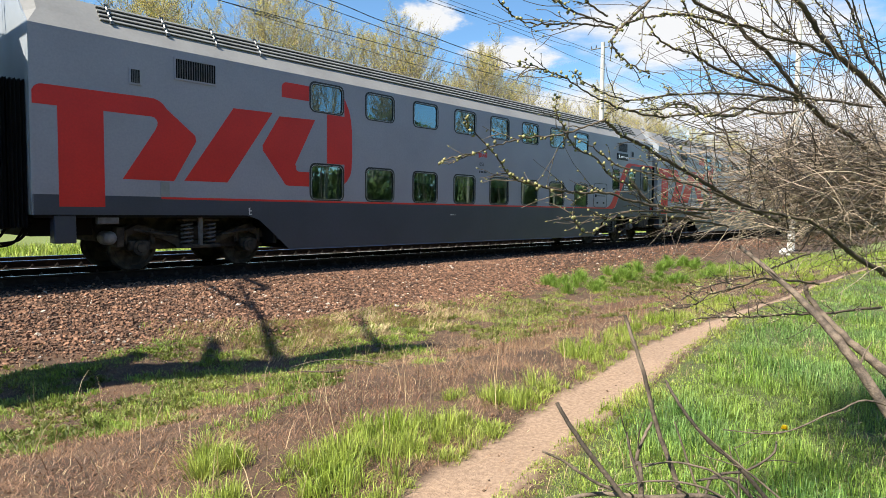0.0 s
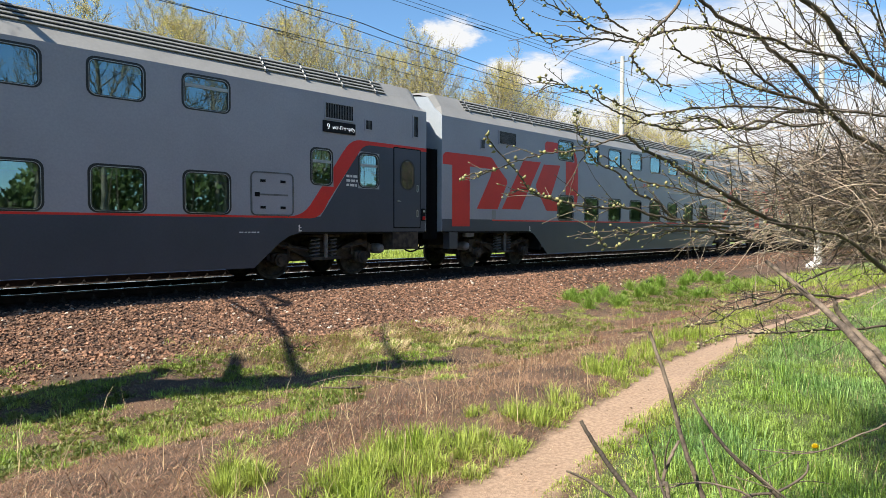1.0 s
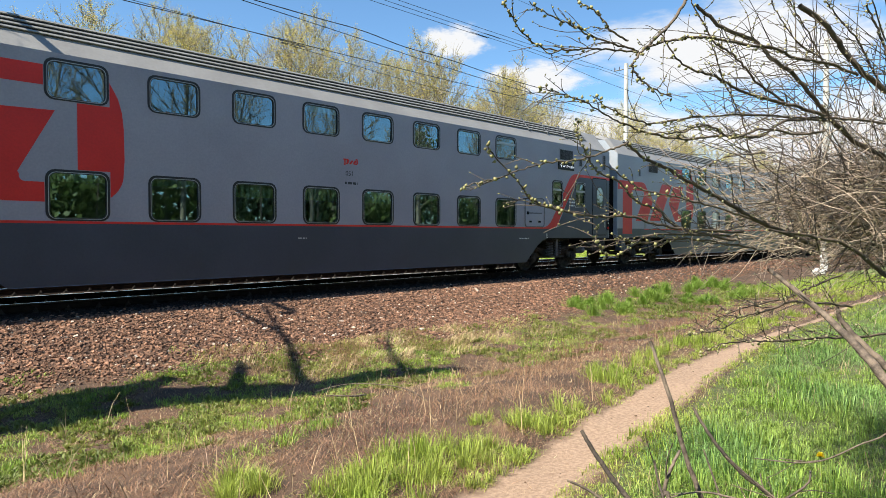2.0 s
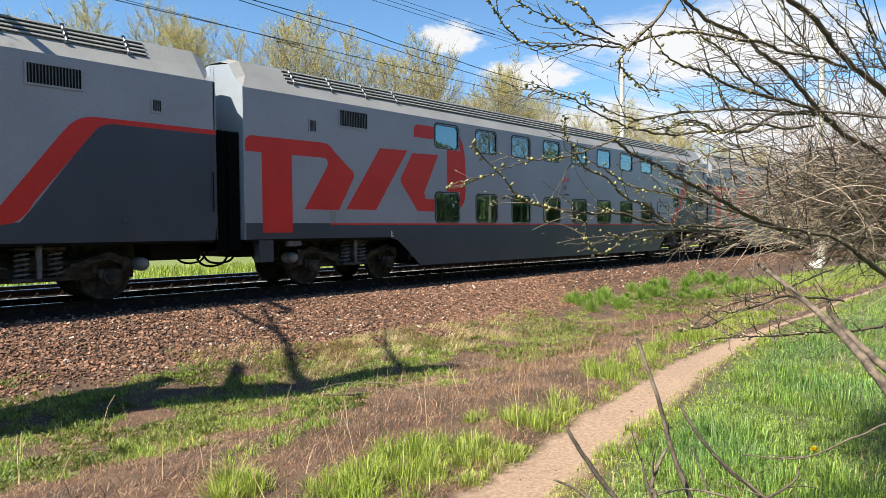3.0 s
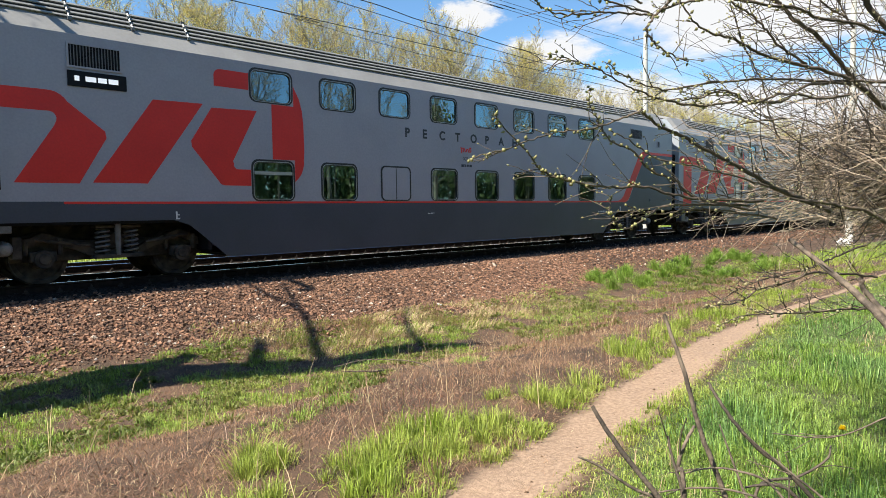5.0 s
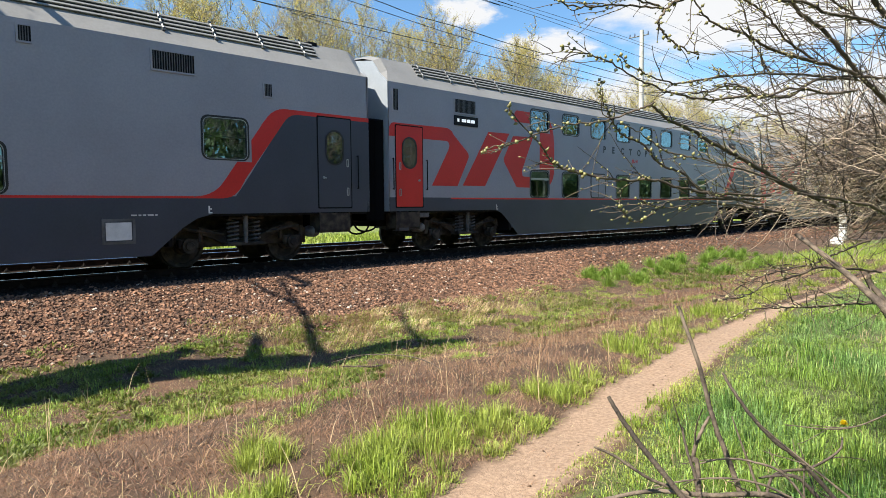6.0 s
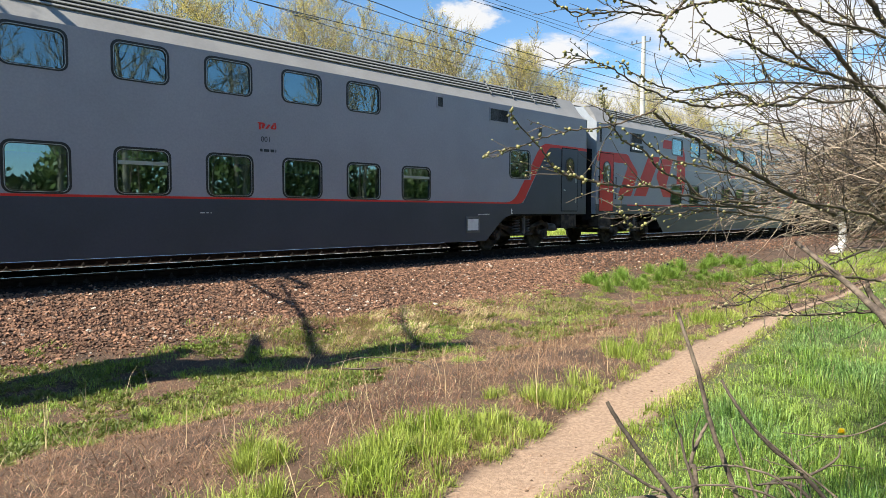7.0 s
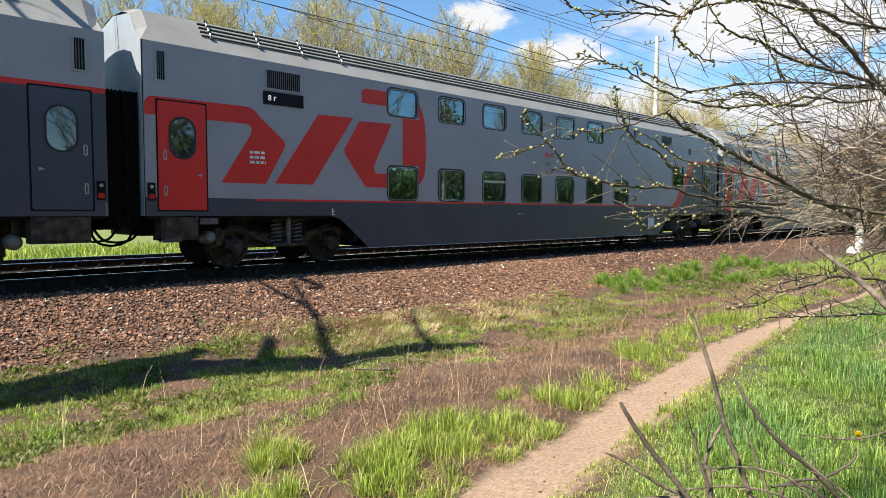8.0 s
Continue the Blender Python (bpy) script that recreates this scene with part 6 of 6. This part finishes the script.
def dead_branch(points, r0, r1, label, sub=0, seed=1):
    wood = DARKW if "dark" in label else DEADW
    rng = random.Random(seed)
    line = [p + Vector((rng.uniform(-1, 1), rng.uniform(-1, 1), rng.uniform(-1, 1))) * r0 * 0.12 for p in smooth([Vector(p) for p in points], 7)]
    b = tagged(new("dead_branch"), label, "branch", "dead branches by the path")
    t = Tubes()
    t.tube(line, r0, r1, 9)
    s = new("stem", t.mesh("stem", wood))
    s.parent = b
    for k in range(sub):
        i = rng.randrange(3, len(line) - 2)
        way = (line[i + 1] - line[i]).normalized() + Vector((rng.uniform(-1, 1), rng.uniform(-1, 1), rng.uniform(-0.4, 0.8)))
        t = Tubes()
        t.tube(crooked(rng, line[i], way, rng.uniform(0.04, 0.15), 6, 0.12), r1 * 0.7, 0.0012, 5)
        c = new("side_twig", t.mesh("side_twig", wood))
        c.parent = b
    return b


dead_branch([(2.72, -0.30, -0.40), (2.89, 0.29, 0.44), (2.96, 0.53, 0.76), (3.07, 0.73, 0.93), (3.14, 0.97, 1.11)], 0.026, 0.009, "thick grey dead branch leaning out of the bush", 3, 1)
dead_branch([(2.95, -0.60, -0.40), (3.03, -0.10, 0.25), (3.09, 0.38, 0.63), (3.11, 0.52, 0.74), (3.13, 0.66, 0.88), (3.11, 0.69, 0.96)], 0.026, 0.008, "grey dead branch beside the bush", 2, 2)
dead_branch([(1.95, 0.50, -0.40), (1.84, 0.70, 0.39), (1.80, 0.77, 0.62), (1.79, 0.82, 0.80), (1.79, 0.88, 0.95)], 0.009, 0.005, "upright broken dead stalk by the path", 2, 3)
dead_branch([(1.85, 0.15, -0.40), (1.60, 0.62, 0.33), (1.51, 0.82, 0.60), (1.49, 0.89, 0.69), (1.48, 0.92, 0.74)], 0.009, 0.005, "short dark broken stalk by the path", 1, 4)
dead_branch([(2.25, -0.10, -0.40), (1.90, 0.48, 0.45), (1.80, 0.62, 0.62), (1.77, 0.69, 0.71), (1.77, 0.74, 0.78)], 0.007, 0.004, "thin dark dead stalk by the path", 3, 5)
dead_branch([(2.10, 0.15, -0.40), (1.83, 0.47, 0.27), (1.60, 0.75, 0.48), (1.53, 0.83, 0.53), (1.47, 0.90, 0.59), (1.44, 0.94, 0.61)], 0.006, 0.003, "pale broken stalk by the path", 1, 6)
dead_branch([(1.68, 0.70, -0.40), (1.66, 0.75, 0.47), (1.66, 0.77, 0.56), (1.67, 0.76, 0.62), (1.71, 0.75, 0.67)], 0.007, 0.004, "bent dead stalk by the path", 1, 7)
dead_branch([(2.30, -0.10, -0.40), (2.00, 0.30, 0.30), (1.79, 0.54, 0.47), (1.72, 0.63, 0.52), (1.66, 0.73, 0.52), (1.58, 0.84, 0.49)], 0.0045, 0.002, "low bent dead twig by the path", 3, 8)
dead_branch([(2.20, -0.05, -0.40), (1.97, 0.28, 0.30), (1.83, 0.44, 0.50), (1.77, 0.55, 0.60), (1.72, 0.63, 0.68)], 0.0045, 0.002, "forked dead twig by the path", 4, 9)
dead_branch([(3.0, -0.40, -0.40), (2.6, -0.05, 0.45), (2.25, 0.27, 0.70), (2.15, 0.38, 0.68), (2.09, 0.51, 0.60), (2.03, 0.66, 0.59)], 0.004, 0.0015, "thin arching dead twig by the path", 3, 10)
dead_branch([(1.69, 0.75, 0.33), (1.70, 0.78, 0.49), (1.71, 0.81, 0.56), (1.72, 0.83, 0.62)], 0.0060, 0.0030, "short dark dead stalk by the path", 1, 21)
dead_branch([(1.86, 0.65, 0.31), (1.90, 0.65, 0.47), (2.00, 0.58, 0.49), (2.08, 0.53, 0.53), (2.12, 0.53, 0.56)], 0.0052, 0.0025, "dark crooked dead stick by the path", 2, 22)
dead_branch([(1.86, 0.51, 0.40), (1.82, 0.59, 0.52), (1.78, 0.66, 0.55), (1.75, 0.72, 0.55), (1.71, 0.78, 0.53)], 0.0040, 0.0020, "thin bent dead twig by the path", 2, 23)
dead_branch([(2.00, 0.65, 0.25), (1.98, 0.71, 0.39), (1.97, 0.75, 0.50), (1.97, 0.79, 0.60)], 0.0055, 0.0020, "grey dead stalk by the path", 1, 24)
dead_branch([(1.89, 0.43, 0.38), (1.77, 0.58, 0.48), (1.65, 0.72, 0.48), (1.57, 0.84, 0.48), (1.49, 0.94, 0.45)], 0.0085, 0.0050, "thick grey dead branch lying by the path", 4, 25)
dead_branch([(1.92, 0.48, 0.38), (1.90, 0.54, 0.46), (1.88, 0.59, 0.50), (1.83, 0.66, 0.49)], 0.0070, 0.0030, "broken dark stick by the path", 1, 26)
dead_branch([(5.15, 6.40, -0.78), (4.85, 6.2, -0.70), (4.5, 6.35, -0.66)], 0.016, 0.008, "pale fallen stick in the hollow", 0, 11)
dead_branch([(5.1, 5.2, -0.62), (4.9, 5.5, -0.48), (4.6, 6.0, -0.48), (4.4, 6.4, -0.6)], 0.008, 0.003, "thin fallen dead branch in the hollow", 3, 12)


def dandelion(x, y):
    """A dandelion: hollow stalk, green cup and a dome of petals."""
    z = ground_z(x, y)
    d = tagged(new("dandelion"), "yellow dandelion flower in the grass", "flower")
    d.location = (x, y, z)
    t = Tubes()
    t.tube(smooth([Vector((0, 0, 0)), Vector((0.01, 0.0, 0.1)), Vector((0.0, 0.01, 0.31))], 4), 0.003, 0.0025, 6)
    s = new("stalk", t.mesh("stalk", BLADE))
    s.parent = d
    p = Tubes()
    rng = random.Random(2)
    for k in range(90):
        a, e = rng.uniform(0, 6.28), rng.uniform(0.05, 1.35)
        way = Vector((math.cos(a) * math.cos(e), math.sin(a) * math.cos(e), math.sin(e)))
        p.leaf(Vector((0, 0.01, 0.31)), way, Vector((0.1, 0.2, 1)), rng.uniform(0.022, 0.032))
    h = new("petals", p.mesh("petals", YELLOW))
    h.parent = d
    return d


dandelion(4.33, 1.03)


def lump(name, label, category, x, y, size, mat, seed, flat=0.7):
    """A small uneven lump lying on the ground."""
    bm = bmesh.new()
    bmesh.ops.create_icosphere(bm, subdivisions=3, radius=size)
    for v in bm.verts:
        n = noise.noise(v.co * (2.2 / size) + Vector((seed, seed * 2, 0)))
        v.co *= 1 + 0.45 * n
        v.co.z *= flat
    ob = new(name, mesh_of(name, bm, mat))
    ob.location = (x, y, ground_z(x, y) + size * flat * 0.4)
    return tagged(ob, label, category)


lump("plastic_scrap", "crumpled white plastic scrap on the bank", "litter", 9.55, 9.95, 0.06, LIME, 3)
lump("earth_clod", "dark overturned earth clod on the bank", "clod", 21.5, 10.5, 0.14, RUBBER, 5)
lump("pale_rock", "pale rock beside the mast foot", "rock", 38.4, 9.5, 0.30, LIME, 8, 0.8)


# ---- trees ----
def tree_meshes(seed, height, trunk_r, leaves, leaf_size, spread, lean=0.0, first=0.22, bare=False):
    """Trunk with limbs, fine branches, and a loose crown of small leaves."""
    rng = random.Random(seed)
    wood, crown = Tubes(), Tubes()
    stem = crooked(rng, (0, 0, -0.3), (lean, 0, 1), height, 12, 0.045)
    wood.tube(stem, trunk_r, trunk_r * 0.12, 8)
    tips = []
    n = 44 if not bare else 34
    for i in range(n):
        f = first + (1 - first) * (i + rng.random()) / n
        k = min(11, int(f * 12))
        p = stem[k].lerp(stem[k + 1], f * 12 - k)
        a = i * 2.4 + rng.uniform(-0.5, 0.5)
        reach = height * spread * (0.34 + 0.78 * math.sin(math.pi * min(1.0, f + 0.06))) * rng.uniform(0.7, 1.15)
        way = Vector((math.cos(a), math.sin(a), rng.uniform(0.7, 1.4)))
        pts = crooked(rng, p, way, reach, 7, 0.13, 0.05)
        wood.tube(pts, trunk_r * 0.30 * (1.1 - f), 0.012, 5)
        for j in range(2, 8):
            for s in range(3):
                w2 = (pts[j] - pts[j - 1]).normalized() + Vector((rng.uniform(-1, 1), rng.uniform(-1, 1), rng.uniform(-0.3, 1)))
                sub = crooked(rng, pts[j], w2, reach * rng.uniform(0.18, 0.42), 5, 0.2, 0.03)
                wood.tube(sub, 0.022, 0.006, 3)
                tips += sub[1:]
    for i in range(leaves):
        if i % 5 == 0:
            p = rng.choice(tips)
        way = Vector((rng.gauss(0, 1), rng.gauss(0, 1), rng.gauss(0, 1)))
        crown.leaf(p + way * leaf_size * 1.6, way, Vector((rng.gauss(0, 1), rng.gauss(0, 1), rng.gauss(0, 1) + 0.3)), leaf_size * rng.uniform(0.6, 1.4))
    return wood, crown


def make_tree(name, label, seed, height, trunk_r, leaves, leaf_size, spread, group, lean=0.0, first=0.22):
    wood, crown = tree_meshes(seed, height, trunk_r, leaves, leaf_size, spread, lean, first)
    t = tagged(new(name), label, "tree", group)
    a = new("trunk", wood.mesh("trunk", TREEBARK))
    a.parent = t
    tagged(a, "pale bark trunk with rising limbs")
    if leaves:
        b = new("crown", crown.mesh("crown", YOUNG))
        b.parent = t
        tagged(b, "loose crown of young yellow-green leaves")
    return t


def build_trees():
    rng = random.Random(5)
    kinds = [make_tree("poplar_tree", "tall poplar with thin yellow-green spring leaves", s, h, 0.20, n, 0.088, sp, "trees beyond the railway") for s, h, sp, n in ((1, 20.5, 0.31, 12500), (2, 21.0, 0.28, 8500), (3, 20.0, 0.33, 11500))]
    birch = make_tree("birch_tree", "bare slender birch with few opening leaves", 9, 23.0, 0.16, 700, 0.13, 0.13, "trees beyond the railway", first=0.35)
    places = []
    x = 2.0
    while x < 62:
        places.append((x + rng.uniform(-0.4, 0.4), 47 + rng.uniform(-3, 5)))
        x += rng.uniform(1.7, 2.2)
    x = 60.0
    while x < 230:
        places.append((x + rng.uniform(-1, 1), 50 + rng.uniform(-4, 8)))
        x += rng.uniform(2.6, 4.2) if x < 135 else rng.uniform(5, 8)
    x = -60.0
    while x < 0:
        places.append((x + rng.uniform(-2, 2), 46 + rng.uniform(-3, 4)))
        x += rng.uniform(6, 10)
    for i, (x, y) in enumerate(places):
        k = kinds[i % 3]
        s = rng.uniform(0.90, 1.04) * float(np.interp(x, [0, 10, 14, 26, 32, 60, 230], [0.60, 0.66, 0.74, 0.86, 0.90, 0.90, 0.93]))
        m = pose(x, y, ground_z(x, y) - 0.1, 0, 0, rng.uniform(0, 360))
        if i < 3:
            k.matrix_basis = m
            k.scale = (s, s, s)
        else:
            c = copy_thing(k, m)
            c.scale = (s, s, s)
    birch.matrix_basis = pose(61.0, 50.0, 0.7, 0, 0, 40)
    for x, y, s in ((48.5, 50.0, 0.78), (55.0, 52.0, 0.7), (63.5, 52.0, 0.85)):
        c = copy_thing(birch, pose(x, y, 0.7, 0, 0, x * 37))
        c.scale = (s, s, s)
    # slender bare trees on the camera's own side, mirrored in the windows
    bare = make_tree("bare_tree", "leafless slender tree behind the path", 21, 14.0, 0.19, 0, 0.1, 0.22, "bare trees behind the path", first=0.3)
    bare.matrix_basis = pose(-6.0, -10.0, -0.4, 0, 0, 80)
    for i in range(26):
        c = copy_thing(bare, pose(-18 + i * 3.1 + rng.uniform(-1.2, 1.2), rng.uniform(-17, -9), -0.4, 0, 0, rng.uniform(0, 360)))
        k = rng.uniform(0.8, 1.2)
        c.scale = (k, k, k)


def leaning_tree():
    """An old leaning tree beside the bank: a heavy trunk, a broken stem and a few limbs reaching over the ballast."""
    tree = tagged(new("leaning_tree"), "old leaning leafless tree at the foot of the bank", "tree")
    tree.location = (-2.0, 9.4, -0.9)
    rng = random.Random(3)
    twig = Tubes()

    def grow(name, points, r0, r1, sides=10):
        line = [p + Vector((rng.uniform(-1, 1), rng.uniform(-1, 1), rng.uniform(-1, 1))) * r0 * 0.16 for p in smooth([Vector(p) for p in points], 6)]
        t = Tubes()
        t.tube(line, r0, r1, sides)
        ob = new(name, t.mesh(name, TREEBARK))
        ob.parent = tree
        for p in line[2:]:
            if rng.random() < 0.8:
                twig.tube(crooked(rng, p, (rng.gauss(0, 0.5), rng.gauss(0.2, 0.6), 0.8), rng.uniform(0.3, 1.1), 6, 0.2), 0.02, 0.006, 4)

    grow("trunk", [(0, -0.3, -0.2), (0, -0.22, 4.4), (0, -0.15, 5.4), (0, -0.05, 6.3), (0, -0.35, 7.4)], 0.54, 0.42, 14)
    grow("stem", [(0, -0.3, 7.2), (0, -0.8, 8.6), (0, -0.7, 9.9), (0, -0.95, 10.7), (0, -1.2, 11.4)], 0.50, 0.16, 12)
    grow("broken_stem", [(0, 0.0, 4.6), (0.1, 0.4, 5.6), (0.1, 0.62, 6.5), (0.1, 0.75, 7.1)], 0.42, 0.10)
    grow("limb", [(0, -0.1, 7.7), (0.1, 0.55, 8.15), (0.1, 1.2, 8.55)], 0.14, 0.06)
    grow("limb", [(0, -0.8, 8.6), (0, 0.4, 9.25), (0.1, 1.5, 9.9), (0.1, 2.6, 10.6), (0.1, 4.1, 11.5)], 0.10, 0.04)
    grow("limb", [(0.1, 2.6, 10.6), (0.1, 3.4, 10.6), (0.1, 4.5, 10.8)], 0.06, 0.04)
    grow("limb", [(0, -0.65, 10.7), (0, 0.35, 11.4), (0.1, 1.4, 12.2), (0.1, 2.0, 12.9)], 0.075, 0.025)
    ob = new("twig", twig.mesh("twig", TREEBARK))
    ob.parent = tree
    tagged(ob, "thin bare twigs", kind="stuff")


build_trees()
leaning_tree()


# ---- far distance ----
def build_woods():
    """A low far line of woods that closes the horizon."""
    t = Tubes()
    rng = random.Random(6)
    for i in range(5200):
        a = rng.uniform(-0.35, 1.75)
        d = rng.uniform(240, 300)
        h = rng.random() ** 0.7 * (7 + 4 * math.sin(a * 23) + 2 * math.sin(a * 61))
        p = Vector((d * math.cos(a), max(70.0, d * math.sin(a)) + 20, h))
        t.leaf(p, Vector((rng.gauss(0, 1), rng.gauss(0, 1), 1.5)), Vector((rng.gauss(0, 1), rng.gauss(0, 1), 0)), rng.uniform(2.0, 4.2))
    ob = new("far_woods", t.mesh("far_woods", FARLEAF))
    return tagged(ob, "hazy far line of brownish green spring woods", "woods", kind="stuff")


def build_thicket():
    """Woodland edge on the camera's own side, which the carriage windows mirror."""
    t = Tubes()
    rng = random.Random(16)
    for i in range(110000):
        x = rng.uniform(-45, 150)
        h = rng.random() * (5.4 + 1.6 * math.sin(x * 0.5) + 1.1 * math.sin(x * 1.3) + 4.0 * max(0.0, math.sin(x * 0.31 + 1.0)))
        p = Vector((x, -15 - rng.random() * 4, h - 0.3))
        t.leaf(p, Vector((rng.gauss(0, 1), rng.gauss(0, 1), 1.2)), Vector((rng.gauss(0, 1), rng.gauss(0, 1), 0)), rng.uniform(0.32, 0.62))
    return tagged(new("woodland_edge", t.mesh("woodland_edge", EDGELEAF)), "dense green woodland edge behind the path", "woods", kind="stuff")


def build_saplings():
    """Slender bare stems before the woodland edge."""
    t = Tubes()
    rng = random.Random(26)
    for i in range(60):
        p = Vector((rng.uniform(-40, 70), rng.uniform(-14.5, -11.5), -0.4))
        t.tube(crooked(rng, p, (rng.gauss(0, 0.08), 0, 1), rng.uniform(5, 10), 7, 0.05), rng.uniform(0.03, 0.08), 0.012, 5)
    return tagged(new("saplings", t.mesh("saplings", BARK)), "slender bare stems along the woodland edge", "saplings", kind="stuff")


EDGELEAF = leafy("spring_woodland_leaf", (0.12, 0.175, 0.05), (0.16, 0.20, 0.06), island=0.15, glow=0.3)
FARLEAF = leafy("far_spring_wood", (0.15, 0.15, 0.07), (0.20, 0.17, 0.09), island=0.3, glow=0.2)
build_woods()
build_thicket()
build_saplings()


def cloud_material():
    """White cloud with ragged, see-through edges."""
    m = bpy.data.materials.new("sunlit_cloud")
    m.use_nodes = True
    nt = m.node_tree
    nt.nodes.remove(nt.nodes["Principled BSDF"])
    tc = nt.nodes.new("ShaderNodeTexCoord")
    n1 = nt.nodes.new("ShaderNodeTexNoise")
    n1.inputs["Scale"].default_value, n1.inputs["Detail"].default_value, n1.inputs["Roughness"].default_value = 1.5, 9, 0.62
    nt.links.new(tc.outputs["Object"], n1.inputs["Vector"])
    grad = nt.nodes.new("ShaderNodeTexGradient")
    grad.gradient_type = "SPHERICAL"
    nt.links.new(tc.outputs["Object"], grad.inputs["Vector"])
    add = nt.nodes.new("ShaderNodeMath")
    add.operation = "MULTIPLY_ADD"
    add.inputs[1].default_value = 1.5
    nt.links.new(n1.outputs["Fac"], add.inputs[0])
    nt.links.new(grad.outputs["Fac"], add.inputs[2])
    edge = nt.nodes.new("ShaderNodeMapRange")
    edge.interpolation_type = "SMOOTHSTEP"
    edge.inputs["From Min"].default_value, edge.inputs["From Max"].default_value = 1.0, 1.42
    nt.links.new(add.outputs[0], edge.inputs["Value"])
    cut = nt.nodes.new("ShaderNodeMath")
    cut.operation = "MULTIPLY"
    rim = nt.nodes.new("ShaderNodeMapRange")
    rim.inputs["From Max"].default_value = 0.25
    nt.links.new(grad.outputs["Fac"], rim.inputs["Value"])
    nt.links.new(edge.outputs["Result"], cut.inputs[0])
    nt.links.new(rim.outputs["Result"], cut.inputs[1])
    glow = nt.nodes.new("ShaderNodeEmission")
    glow.inputs["Color"].default_value = (0.97, 0.98, 1.0, 1)
    glow.inputs["Strength"].default_value = 0.42
    clear = nt.nodes.new("ShaderNodeBsdfTransparent")
    mix = nt.nodes.new("ShaderNodeMixShader")
    nt.links.new(cut.outputs[0], mix.inputs[0])
    nt.links.new(clear.outputs[0], mix.inputs[1])
    nt.links.new(glow.outputs[0], mix.inputs[2])
    nt.links.new(mix.outputs[0], nt.nodes["Material Output"].inputs["Surface"])
    return m


CLOUD = cloud_material()


def cloud(way, wide, high, seed):
    """A far sheet of cloud in the sky beyond everything."""
    bm = bmesh.new()
    bmesh.ops.create_grid(bm, x_segments=10, y_segments=6, size=1.0)
    for v in bm.verts:
        v.co.z = -0.15 * (v.co.x ** 2 + v.co.y ** 2)
    ob = new("cloud_backdrop", mesh_of("cloud_backdrop", bm, CLOUD))
    eye = Vector(EYE)
    p = eye + Vector(way).normalized() * 2600
    turn = (eye - p).to_track_quat("Z", "Y").to_matrix().to_4x4()
    ob.matrix_world = Matrix.Translation(p) @ turn @ Matrix.Diagonal((wide, high, 200, 1))
    ob.visible_shadow = False
    return tagged(ob, "white spring cloud in a blue sky", "cloud", kind="structure")


cloud((0.739, 0.690, 0.301), 190, 105, 1)
cloud((0.83, 0.60, 0.245), 300, 110, 2)
cloud((0.95, 0.34, 0.27), 800, 260, 3)
cloud((0.98, 0.22, 0.13), 900, 260, 4)
cloud((0.72, 0.72, 0.10), 900, 170, 5)
cloud((0.9, 0.42, 0.52), 420, 130, 7)
cloud((0.66, 0.75, 0.17), 760, 210, 10)
cloud((0.46, 0.89, 0.19), 700, 190, 11)
cloud((0.86, 0.50, 0.15), 700, 200, 12)
cloud((0.5, -0.8, 0.35), 900, 300, 8)
cloud((-0.3, -0.9, 0.30), 900, 260, 9)


# ---- what moves: the train runs along its track and its wheels roll ----
def train_x(t):
    slow = max(0.0, t - 6.0)
    return START_X + SPEED * t - 0.045 * slow * slow


def motions():
    for k, car in TRAIN.items():
        walk(car, [(t / 2, pose(train_x(t / 2) - PITCH * k, TRACK_Y, 0)) for t in range(17)])
        for part_ob in car.children:
            if part_ob.name.startswith("wheelset"):
                x = part_ob.location.x
                walk(part_ob, [(i / 15, pose(x, 0, 0.475, 0, math.degrees((train_x(i / 15) - START_X) / 0.475), 0)) for i in range(121)])


motions()
